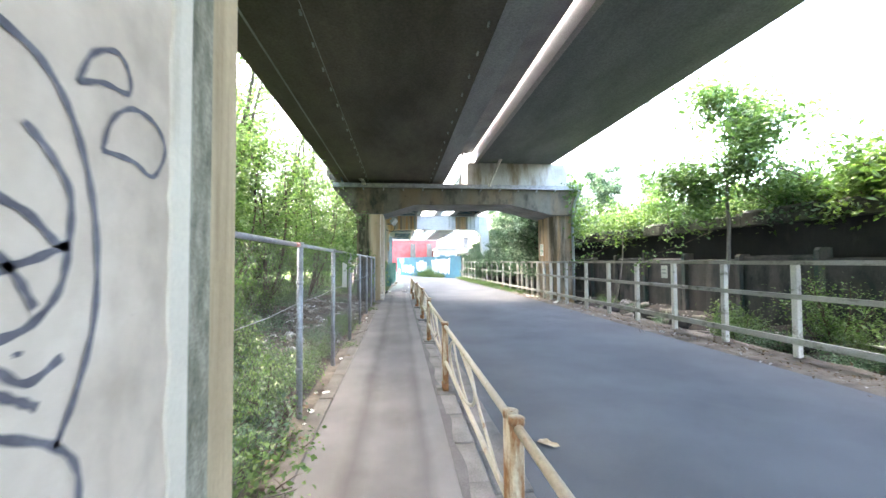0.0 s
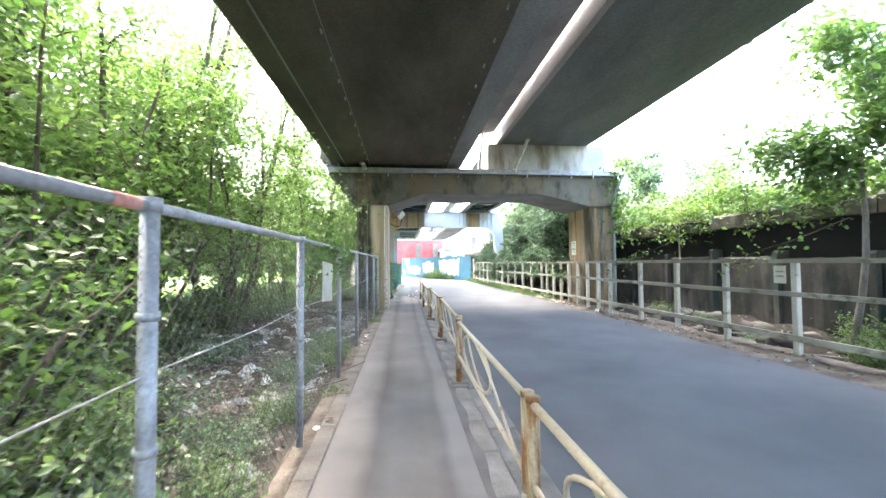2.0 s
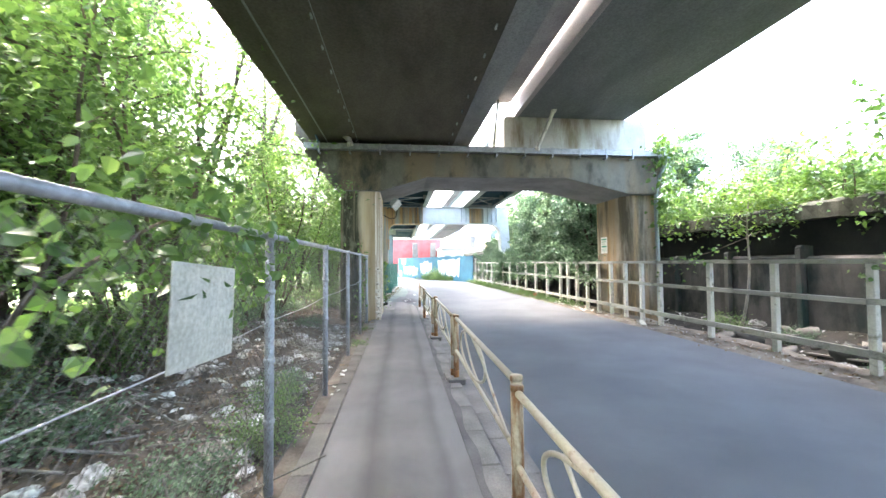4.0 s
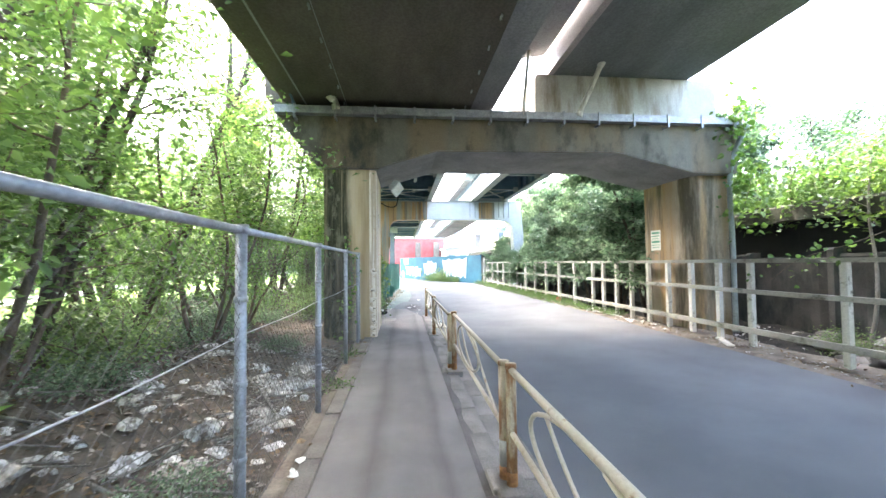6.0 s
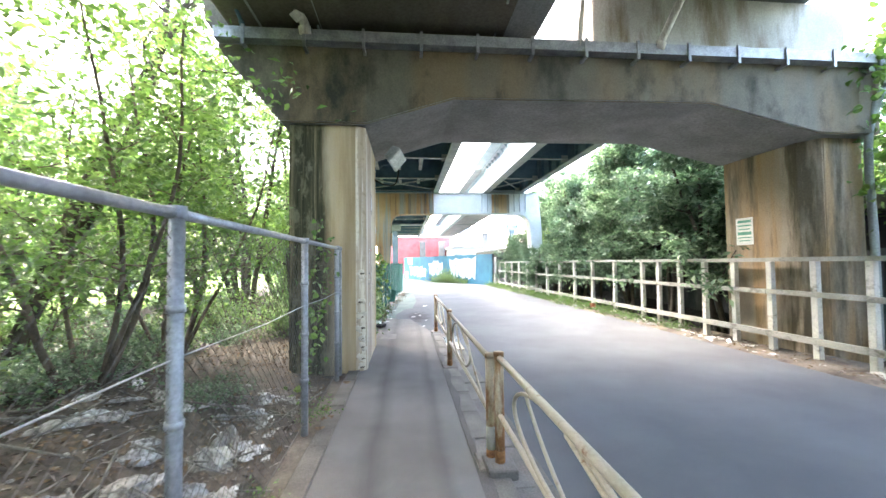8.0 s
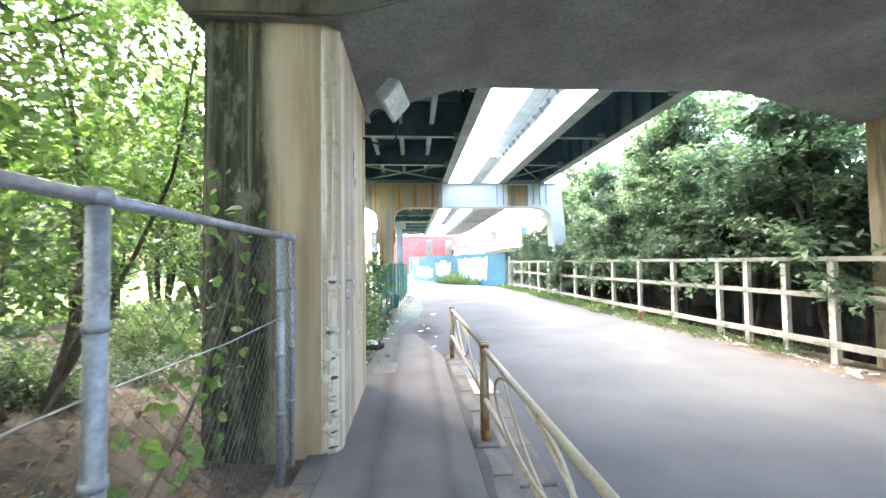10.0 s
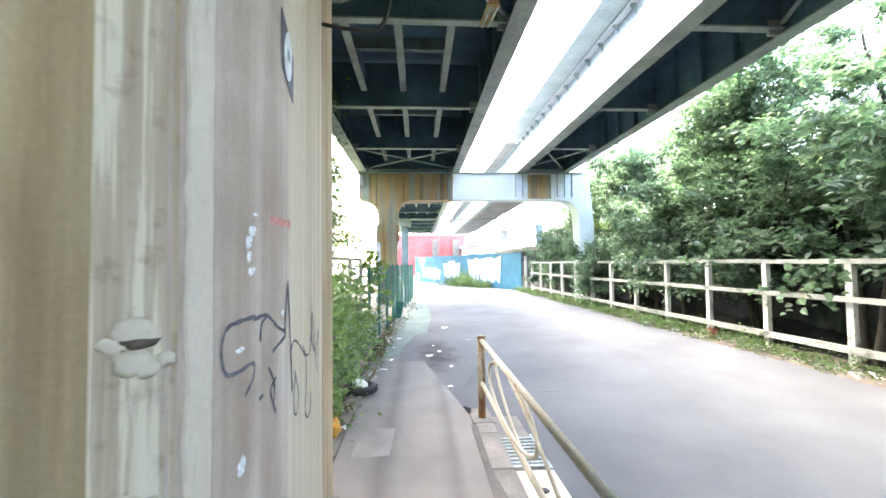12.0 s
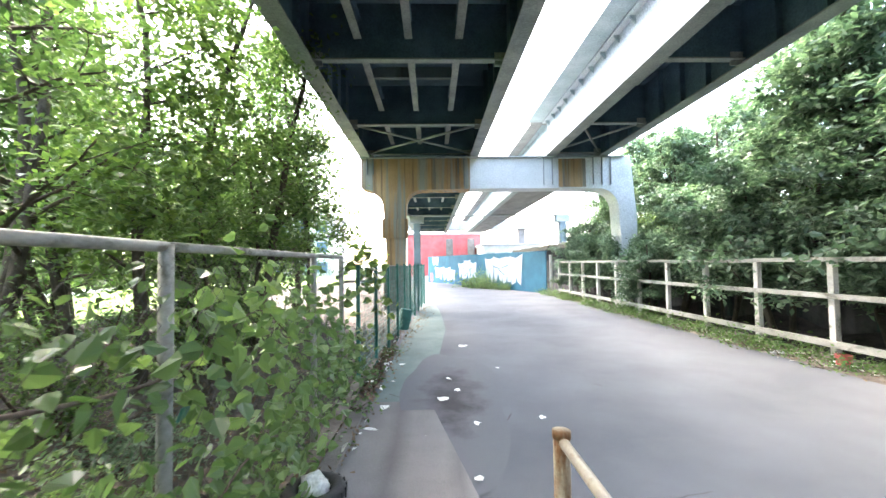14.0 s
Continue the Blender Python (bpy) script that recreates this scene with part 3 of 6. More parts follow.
# ---- viaduct ----
def by_normal(bm, test, index):
    bm.normal_update()
    for f in bm.faces:
        if test(f.normal, f.calc_center_median()):
            f.material_index = index


def rough_edges(bm, offset):
    es = [e for e in bm.edges if len(e.link_faces) == 2 and e.calc_face_angle(0) > 0.6]
    bmesh.ops.bevel(bm, geom=es, offset=offset, segments=2, affect="EDGES")


def concrete_pier():
    """A portal pier: y = 0 is its middle."""
    p = thing("bridge_pier", Matrix.Identity(4), "stained concrete portal pier carrying both viaduct decks", "bridge pier", "viaduct piers")
    bm = BM()
    prism(bm, [(-1.69, -1.04), (-0.79, -1.04), (-0.655, -0.97), (-0.655, 0.73), (-0.70, 0.79), (-1.69, 0.79)], -0.5, 3.6, "z")
    rough_edges(bm, 0.015)
    by_normal(bm, lambda n, c: n.x > 0.9, 1)
    by_normal(bm, lambda n, c: 0.25 < n.x < 0.85 and n.y < -0.3, 2)
    part("column", bm, ["pier", "pier_face", "pier_edge"], p, "column with rust-brown and black run-down stains")
    bm = BM()
    box(bm, -0.67, -0.652, 0.46, 0.725, -0.5, 3.41)
    part("stained_edge", bm, "brown_strip", p, "brown-stained edge of the column")
    bm = BM()
    prism(bm, [(6.42, -0.65), (6.6, -0.92), (7.3, -0.92), (7.3, 1.0), (6.6, 1.0), (6.42, 0.85)], -0.6, 3.6, "z")
    rough_edges(bm, 0.015)
    part("column", bm, "pier_far", p, "column with brown stains")
    bm = BM()
    prism(bm, [(-2.6, 4.66), (-2.6, 4.42), (-1.78, 3.42), (-0.62, 3.42), (0.6, 3.8), (4.5, 3.84), (6.3, 3.42), (7.35, 3.42), (7.42, 4.66)], -1.14, 0.9, "y")
    rough_edges(bm, 0.02)
    by_normal(bm, lambda q, m_: q.z < -0.75, 1)
    part("crossbeam", bm, ["beam", "soffit_beam"], p, "arched concrete crossbeam with water stains")
    bm = BM()
    prism(bm, [(2.78, 4.66), (2.78, 5.52), (2.84, 5.61), (6.9, 5.61), (7.05, 5.35), (7.05, 4.66)], -0.95, 0.9, "y")
    rough_edges(bm, 0.015)
    part("pedestal", bm, "pedestal", p, "pale raised concrete bearing seat")
    bm = BM()
    prism(bm, [(-2.9, 5.75), (-2.9, 4.95), (-2.6, 4.6), (-2.35, 4.6), (-2.35, 5.75)], -0.9, 0.9, "y")
    rough_edges(bm, 0.015)
    part("end_block", bm, "beam", p, "grey concrete end block")
    for x in (-1.6, -0.2, 1.2):
        bm = BM()
        box(bm, x - 0.25, x + 0.25, -0.5, 0.5, 4.66, 4.75, 0.01)
        part("bearing", bm, "steel_dark", p)
    # gutter on the front edge
    bm = BM()
    box(bm, -2.58, 7.36, -1.3, -1.15, 4.47, 4.49)
    box(bm, -2.58, 7.36, -1.315, -1.3, 4.47, 4.62)
    box(bm, -2.58, -2.56, -1.3, -1.15, 4.49, 4.62)
    g = part("gutter", bm, "galv", p, "galvanised rain gutter")
    for k in range(13):
        x = -2.2 + k * 0.78
        bm = BM()
        box(bm, x - 0.02, x + 0.02, -1.34, -1.317, 4.40, 4.64)
        box(bm, x - 0.02, x + 0.02, -1.34, -1.145, 4.37, 4.405)
        part("bracket", bm, "galv", g)
    return p


pier = concrete_pier()
pier.matrix_world = pose(0, 16.75, 0)
pier_back = copy_thing(pier, pose(0, 0.907, 0))
for ob in pier_back.children:
    if ob.name.startswith("column") and len(ob.data.materials) == 3:
        ob.data = ob.data.copy()
        ob.data.materials[1] = M["pier_old"]

# drain pipes fixed to the pier
def drain_pipe(pts, r, label, material="pipe_white"):
    t = thing("drain_pipe", Matrix.Translation(pts[0]), label, "drain pipe", "drain pipes")
    q = [Vector(a) - Vector(pts[0]) for a in pts]
    part("pipe", tube(BM(), smooth_line(q, 5), r, 10), material, t)
    d = (q[-1] - q[-2]).normalized()
    part("collar", tube(BM(), [q[-1] - d * 0.12, q[-1]], r * 1.35, 10), material, t)
    d = (q[1] - q[0]).normalized()
    part("collar", tube(BM(), [q[0], q[0] + d * 0.1], r * 1.35, 10), material, t)


drain_pipe([(3.6, 15.47, 4.55), (3.64, 15.45, 4.68), (3.84, 15.36, 5.15), (4.06, 15.26, 5.68)], 0.055, "grimy white drain pipe slanting down into the gutter")
drain_pipe([(2.4, 15.48, 4.55), (2.44, 15.47, 5.0), (2.5, 15.45, 5.6), (2.6, 15.42, 6.45)], 0.035, "thin pale drain pipe rising through the gap between decks", "pipe_white")
drain_pipe([(-1.4, 15.45, 4.55), (-1.42, 15.4, 4.7), (-1.52, 15.3, 4.78)], 0.06, "short grimy drain pipe above the gutter")
drain_pipe([(-2.2, 15.46, 4.6), (-2.25, 15.44, 4.75), (-2.34, 15.3, 5.0)], 0.025, "thin black cable conduit at the pier", "steel_dark")
drain_pipe([(7.22, 15.66, -0.1), (7.22, 15.66, 1.6), (7.22, 15.66, 3.5), (7.42, 15.4, 4.45)], 0.055, "grey downpipe fixed to the pier column", "steel_grey")


def deck_left_a(y0, y1):
    t = thing("viaduct_deck", pose(0, y0, 0), "dark box-girder viaduct deck over the footpath", "viaduct deck", "viaduct decks")
    L = y1 - y0
    part("soffit", prism(BM(), [(-2.03, 4.75), (1.34, 4.75), (1.34, 5.1), (-2.03, 5.1)], 0, L), "soffit", t, "dark brown-grey soffit")
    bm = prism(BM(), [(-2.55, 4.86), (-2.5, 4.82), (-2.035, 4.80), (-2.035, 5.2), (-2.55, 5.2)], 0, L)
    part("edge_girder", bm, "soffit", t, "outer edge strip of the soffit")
    part("flange", prism(BM(), [(1.345, 4.79), (1.83, 4.79), (1.83, 5.3), (1.345, 5.3)], 0, L), "soffit_pale", t, "lighter grey flange")
    part("slab", prism(BM(), [(-2.75, 5.75), (-2.55, 5.2), (1.83, 5.3), (2.0, 5.75), (2.0, 6.3), (-2.75, 6.3)], 0, L), "deck", t)
    part("cantilever", prism(BM(), [(2.002, 5.8), (2.985, 6.0), (2.985, 6.3), (2.002, 6.3)], 0, L - 1.1), "deck", t, "cantilever edge of the deck slab")
    bolt = None
    for x in (-1.27, 1.2):
        k = 0
        while k * 0.75 < L - 0.4:
            if bolt is None:
                bm = BM()
                box(bm, -0.012, 0.012, -0.05, 0.05, -0.03, 0.01)
                tube(bm, [(0, 0, 0.01), (0, 0, -0.05)], 0.012, 6)
                bolt = part("bolt", bm, "steel_grey", t, "small hanging bolt plate")
                b = bolt
            else:
                b = new("bolt", bolt.data)
                b.parent = t
            b.location = (x, 0.35 + k * 0.75, 4.752)
            k += 1
    for x in (-1.24, 1.33):
        part("seam", prism(BM(), [(x, 4.746), (x + 0.012, 4.746), (x + 0.012, 4.76), (x, 4.76)], 0, L), "soffit_pale", t, "pale seam along the soffit")
    part("seam", prism(BM(), [(-2.06, 4.742), (-2.03, 4.742), (-2.03, 4.80), (-2.06, 4.80)], 0, L), "soffit_pale", t)
    return t


def deck_right_a(y0, y1):
    t = thing("viaduct_deck", pose(0, y0, 0), "slate-grey higher viaduct deck with a pale side web", "viaduct deck", "viaduct decks")
    L = y1 - y0
    part("soffit", prism(BM(), [(3.2, 5.62), (6.4, 5.62), (6.4, 5.9), (3.2, 5.9)], 0, L), "soffit_slate", t, "slate-grey soffit")
    out = [(3.19, 5.59), (3.19, 6.75), (3.0, 6.8), (3.12, 6.35), (3.08, 6.0), (3.06, 5.59)]
    part("web", prism(BM(), out, 0, L), "web_pale", t, "pale pinkish-grey side web", smooth=False)
    part("slab", prism(BM(), [(2.98, 6.8), (3.2, 6.76), (3.2, 5.9), (6.4, 5.9), (6.6, 6.6), (6.6, 7.2), (2.98, 7.2)], 0, L), "deck", t)
    return t


deck_left_a(-14, 16.85)
deck_right_a(-14, 16.85)


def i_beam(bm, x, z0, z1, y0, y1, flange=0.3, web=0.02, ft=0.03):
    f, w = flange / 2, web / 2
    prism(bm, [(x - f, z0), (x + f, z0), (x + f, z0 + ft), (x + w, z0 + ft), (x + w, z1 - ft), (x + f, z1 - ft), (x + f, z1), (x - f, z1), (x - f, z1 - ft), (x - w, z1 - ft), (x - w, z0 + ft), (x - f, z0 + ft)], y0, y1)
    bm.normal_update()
    # second material above the bottom flange; its dark version holds the under-deck shade
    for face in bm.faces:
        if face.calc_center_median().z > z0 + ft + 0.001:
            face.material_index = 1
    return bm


def steel_deck(y0, y1, xl, xr, z0, z1, left_mat, label, stringers=3, bay=3.35, brackets=True, slab_out=0.35, left_out=0.85, web_mat="steel_dark", slab_mat="steel_dark", nubs=False, stations=()):
    t = thing("viaduct_deck", pose(0, y0, 0), label, "viaduct deck", "viaduct decks")
    L = y1 - y0
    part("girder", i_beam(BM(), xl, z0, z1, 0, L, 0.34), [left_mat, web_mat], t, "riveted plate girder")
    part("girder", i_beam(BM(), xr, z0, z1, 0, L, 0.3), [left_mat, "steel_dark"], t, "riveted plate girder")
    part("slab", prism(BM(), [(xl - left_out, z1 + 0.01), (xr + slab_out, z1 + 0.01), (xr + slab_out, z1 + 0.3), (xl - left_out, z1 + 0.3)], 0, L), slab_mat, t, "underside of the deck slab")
    n = max(1, round(L / bay))
    at = list(stations) or [k * L / n for k in range(n + 1)]
    n = len(at) - 1
    w = xr - xl
    for k in range(n + 1):
        y = min(max(at[k], 0.08), L - 0.08)
        bm = BM()
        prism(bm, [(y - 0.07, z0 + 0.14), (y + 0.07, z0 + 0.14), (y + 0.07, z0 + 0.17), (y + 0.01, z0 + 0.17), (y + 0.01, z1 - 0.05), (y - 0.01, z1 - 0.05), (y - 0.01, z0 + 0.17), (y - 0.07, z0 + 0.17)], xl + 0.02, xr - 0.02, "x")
        # cross girder web coloured darker than its flange, as shaded under the slab
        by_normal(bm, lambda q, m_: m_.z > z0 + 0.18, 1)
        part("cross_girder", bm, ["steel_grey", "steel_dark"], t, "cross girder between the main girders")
        for x in (xl + 0.14, xr - 0.14):
            bm = prism(BM(), [(x - 0.12, z0 + 0.05), (x + 0.12, z0 + 0.05), (x + 0.12, z0 + 0.3), (x - 0.12, z0 + 0.3)], y - 0.02, y + 0.02)
            part("gusset", bm, "steel_grey", t)
        if k < n:
            y2 = at[k + 1]
            for s in range(stringers):
                x = xl + w * (s + 1) / (stringers + 1)
                bm = i_beam(BM(), x, z0 + 0.5, z0 + 0.85, y + 0.1, y2 - 0.1, 0.14, 0.02, 0.02)
                part("stringer", bm, ["steel_grey", "steel_dark"], t, "light grey stringer")
            mid = (y + y2) / 2
            if nubs:
                for q in range(5):
                    yy = y + (y2 - y) * (q + 0.5) / 5
                    bm = prism(BM(), [(xl - 0.011, z1 - 0.2), (xl - 0.011, z1 - 0.03), (xl - 0.13, z1 - 0.03), (xl - 0.13, z1 - 0.07)], yy - 0.015, yy + 0.015)
                    part("bracket", bm, "steel_pale", t, "small slab bracket")
            if stringers:
                bm = BM()
                box(bm, xl + w / (stringers + 1), xr - w / (stringers + 1), mid - 0.05, mid + 0.05, z0 + 0.62, z0 + 0.86)
                part("diaphragm", bm, "steel_teal", t, "teal diaphragm plate")
            for x in (xl, xr) if web_mat == "steel_dark" else (xr,):
                for q in range(1, 4):
                    yy = y + (y2 - y) * q / 4
                    bm = BM()
                    box(bm, x - 0.13, x + 0.13, yy - 0.008, yy + 0.008, z0 + 0.032, z1 - 0.032)
                    part("stiffener", bm, "steel_dark", t)
            if k == n - 1 or k == 0:
                for a, b in (((xl + 0.1, y + 0.1), (xr - 0.1, y2 - 0.1)), ((xr - 0.1, y + 0.1), (xl + 0.1, y2 - 0.1))):
                    bm = tube(BM(), [(a[0], a[1], z0 + 0.2), (b[0], b[1], z0 + 0.2)], 0.035, 4)
                    part("brace", bm, "steel_grey", t, "diagonal wind brace")
        if brackets:
            bm = prism(BM(), [(xl - 0.02, z0 + 0.35), (xl - 0.02, z1), (xl - slab_out - 0.45, z1), (xl - slab_out - 0.45, z1 - 0.12)], y - 0.03, y + 0.03)
            part("bracket", bm, "steel_pale", t, "cantilever bracket")
    return t


steel_deck(16.95, 30.35, -2.22, 1.45, 5.08, 6.35, "steel_grey", "open steel viaduct deck, its underside coloured dark blue as in shade", stations=(0.0, 3.75, 7.1, 10.45, 13.4))
# the white web colour stands for skylight on the gap side
steel_deck(16.95, 30.35, 4.06, 5.9, 5.1, 6.35, "steel_grey", "pale teal steel viaduct deck beside the open gap", stringers=0, brackets=False, left_out=0.68, web_mat="steel_white", slab_mat="steel_pale", nubs=True, stations=(0.0, 3.75, 7.1, 10.45, 13.4))
steel_deck(30.45, 62.0, -1.9, 1.55, 4.95, 6.2, "steel_grey", "distant open steel viaduct deck", bay=4.0)
t = thing("viaduct_deck", pose(0, 30.45, 0), "distant pale grey viaduct deck", "viaduct deck", "viaduct decks")
part("soffit", prism(BM(), [(3.95, 5.0), (6.2, 5.0), (6.2, 5.3), (3.95, 5.3)], 0, 32), "soffit_pale", t)
part("girder", i_beam(BM(), 4.06, 4.9, 6.3, 0, 32, 0.3), ["steel_pale", "steel_pale"], t)
part("slab", prism(BM(), [(3.5, 6.32), (6.5, 6.32), (6.5, 6.65), (3.5, 6.65)], 0, 32), "deck", t)


def steel_pier():
    p = thing("steel_bridge_pier", pose(0, 30.4, 0), "rust-streaked steel portal pier on a concrete plinth", "bridge pier", "steel piers")

    def arc(cx, cz, r, a0, a1, n=6):
        return [(cx + r * math.cos(radians(a0 + (a1 - a0) * k / n)), cz + r * math.sin(radians(a0 + (a1 - a0) * k / n))) for k in range(n + 1)]
    out = [(-1.5, 1.45), (-1.62, 3.3)] + arc(-2.25, 3.38, 0.62, 0, 70, 5) + [(-2.35, 4.05), (-2.35, 5.06), (1.3, 5.06), (1.3, 4.0), (-0.4, 3.98)] + arc(-0.38, 3.5, 0.47, 90, 180, 5) + [(-0.86, 3.3), (-0.92, 1.45)]
    part("left_leg", prism(BM(), out, -0.35, 0.35), "rust_panel", p, "leg and beam streaked brown with rust")
    out = [(1.31, 4.0), (4.3, 4.0), (4.3, 5.04), (1.31, 5.04)]
    # middle and right leg are coloured as brightly lit steel
    part("mid_beam", prism(BM(), out, -0.32, 0.32), "steel_white", p, "middle of the beam, whitened as if lit through the gap")
    out = [(4.31, 4.0), (5.6, 3.98)] + arc(5.68, 3.3, 0.68, 90, 10, 6) + [(6.48, 1.2), (6.48, -0.5), (6.95, -0.5), (6.98, 3.0), (6.8, 5.06), (4.31, 5.06)]
    part("right_leg", prism(BM(), out, -0.35, 0.35), "steel_white", p, "pale leg with a curved haunch")
    part("rust_panel", prism(BM(), [(4.32, 4.03), (5.25, 4.03), (5.25, 5.0), (4.32, 5.0)], -0.36, -0.351), "rust_panel", p, "rusty panel of the beam")
    for x in (-2.15, -1.95, 0.9, 1.1, 3.8, 4.1, 5.5, 5.8, 6.1):
        bm = BM()
        box(bm, x - 0.012, x + 0.012, -0.42, -0.352, 4.5 if x < 1 else 4.1, 5.03)
        part("stiffener", bm, "steel_grey" if x > 1.5 else "steel_teal", p)
    bm = BM()
    box(bm, -2.4, 6.55, -0.45, 0.45, 5.035, 5.075)
    part("top_flange", bm, "steel_grey", p)
    bm = BM()
    box(bm, -1.66, -0.8, -0.38, -0.352, 2.35, 3.0)
    for k in range(7):
        for q in range(9):
            box(bm, -1.63 + q * 0.092, -1.56 + q * 0.092, -0.39, -0.381, 2.38 + k * 0.087, 2.45 + k * 0.087)
    part("grille", bm, "rust_panel", p, "brown studded panel round the leg")
    bm = BM()
    box(bm, -1.62, -0.82, -0.45, 0.45, -0.3, 1.45, 0.02)
    part("plinth", bm, "kerb", p, "grey concrete plinth")
    return p


steel_pier()
for x, y in ((-1.1, 45.5), (9.6, 45.5)):
    t = thing("steel_column", pose(x, y, -0.2), "distant grey-green steel viaduct column", "column", "far columns")
    bm = BM()
    box(bm, -0.25, 0.25, -0.25, 0.25, 0, 4.6, 0.02)
    part("shaft", bm, "steel_teal", t)
    bm = BM()
    box(bm, -0.5, 0.5, -0.3, 0.3, 4.6, 5.1, 0.02)
    part("capital", bm, "steel_grey", t)
t = thing("steel_crossbeam", pose(0, 45.5, 0), "distant steel crossbeam under the viaduct", "beam")
bm = BM()
box(bm, -2.4, 10.0, -0.3, 0.3, 4.905, 4.945)
part("beam", bm, "steel_grey", t)

# flood lamp under the crossbeam
def flood_lamp(m, label, w=0.3, h=0.42):
    t = thing("flood_lamp", m, label, "lamp", "lamps under the viaduct")
    bm = BM()
    prism(bm, [(-w / 2, 0), (w / 2, 0), (w / 2 - 0.04, 0.13), (-w / 2 + 0.04, 0.13)], -h / 2, h / 2)
    rough_edges(bm, 0.01)
    part("housing", bm, "steel_grey", t, "pale grey metal housing")
    bm = BM()
    box(bm, -w / 2 + 0.02, w / 2 - 0.02, -h / 2 + 0.02, h / 2 - 0.02, -0.012, -0.003, 0.004)
    part("lens", bm, "lamp_glass", t, "flat glass lens")
    bm = tube(BM(), smooth_line([(-w / 2, 0, 0.06), (-w / 2 - 0.05, 0.02, 0.16), (-w / 2 - 0.1, 0.1, 0.22)], 4), 0.014, 6)
    part("bracket", bm, "steel_dark", t)
    bm = tube(BM(), smooth_line([(0, 0.2, 0.1), (-0.12, 0.3, 0.0), (-0.3, 0.34, -0.06), (-0.42, 0.3, 0.06), (-0.45, 0.36, 0.3)], 5), 0.012, 6)
    part("cable", bm, "rubber", t, "sagging black cable")
    return t


flood_lamp(pose(-0.22, 16.7, 3.2, -20, -50, 0), "pale grey flood lamp hung at the pier column")

# ---- chain-link fence ----
def chain_link(name, ys_, x, top, parent, pitch=0.075, post_mat="galv", mesh_mat="wire", label=""):
    for k, (a, b) in enumerate(zip(ys_, ys_[1:])):
        v, f = [], []
        L, H = b - a, top - 0.1
        for sgn in (1, -1):
            c = -H
            while c < L:
                s0, s1 = max(0.0, c), min(L, c + H)
                if s1 - s0 > 0.02:
                    z0, z1 = s0 - c, s1 - c
                    if sgn < 0:
                        z0, z1 = H - z0, H - z1
                    i = len(v)
                    for s, z in ((s0, z0), (s1, z1)):
                        for dx, dy in ((0.0014, 0.0), (-0.0009, 0.0013), (-0.0009, -0.0013)):
                            v.append((dx + sgn * 0.002 + 0.012 * math.sin(s * 3 + k), s + dy, 0.06 + z))
                    f += [(i, i + 1, i + 4, i + 3), (i + 1, i + 2, i + 5, i + 4), (i + 2, i, i + 3, i + 5)]
                c += pitch
        me = bpy.data.meshes.new("chain_link_mesh")
        me.from_pydata(v, [], f)
        me.materials.append(M[mesh_mat])
        ob = new("chain_link_mesh", me)
        ob.parent = parent
        ob.location = (x, a, 0)
        ob["kind"] = "stuff"


FENCE_X, FENCE_TOP = -0.99, 1.69
posts = [2.08, 4.03, 5.98, 7.93, 9.88, 11.83, 13.78, 15.38, 15.63]
fence = thing("chain_link_fence", Matrix.Identity(4), "galvanised chain-link fence along the footpath", "fence", "fences")
for k, y in enumerate(posts):
    r = 0.03 if k < 8 else 0.022
    bm = tube(BM(), [(FENCE_X, y, -0.1), (FENCE_X, y, FENCE_TOP - 0.01)], r, 12)
    tube(bm, [(FENCE_X, y, FENCE_TOP - 0.02), (FENCE_X, y, FENCE_TOP + 0.03)], r * 1.25, 12)
    post = part("post", bm, "galv", fence, "galvanised tube post")
    for z in (0.45, 0.85, 1.3):
        part("clamp", tube(BM(), [(FENCE_X, y, z), (FENCE_X, y, z + 0.03)], r + 0.006, 12), "galv", post)
for a, b in zip(posts, posts[1:]):
    part("top_rail", tube(BM(), [(FENCE_X, a + 0.035, FENCE_TOP), (FENCE_X, b - 0.035, FENCE_TOP)], 0.021, 10), "galv", fence, "galvanised top rail")
    part("tension_wire", tube(BM(), [(FENCE_X, a + 0.03, 1.12), (FENCE_X + 0.012, (a + b) / 2, 1.108), (FENCE_X, b - 0.03, 1.12)], 0.0035, 6), "galv", fence)
    part("tension_wire", tube(BM(), [(FENCE_X, a + 0.03, 0.1), (FENCE_X + 0.01, (a + b) / 2, 0.09), (FENCE_X, b - 0.03, 0.1)], 0.004, 5), "wire", fence)
chain_link("panel", posts, FENCE_X, FENCE_TOP, fence)
bm = tube(BM(), [(FENCE_X, 3.84, FENCE_TOP + 0.001), (FENCE_X, 3.96, FENCE_TOP + 0.001)], 0.0225, 10)
part("paint_mark", bm, "pink_paint", fence, "smear of red paint on the rail")

posts2 = [17.5, 18.55, 20.45, 21.5]
fence2 = thing("chain_link_fence", Matrix.Identity(4), "old chain-link fence overgrown with climbing vines", "fence", "fences")
for y in posts2:
    part("post", tube(BM(), [(-1.05, y, -0.15), (-1.05, y, 1.6)], 0.028, 10), "rail_grey", fence2, "weathered grey post")
for a, b in zip(posts2, posts2[1:]):
    part("top_rail", tube(BM(), [(-1.05, a, 1.59), (-1.05, b, 1.59)], 0.021, 8), "rail_grey", fence2)
chain_link("panel", posts2, -1.05, 1.58, fence2)

# green mesh fence
def green_x(y):
    return -1.03 + (y - 22) * 0.066


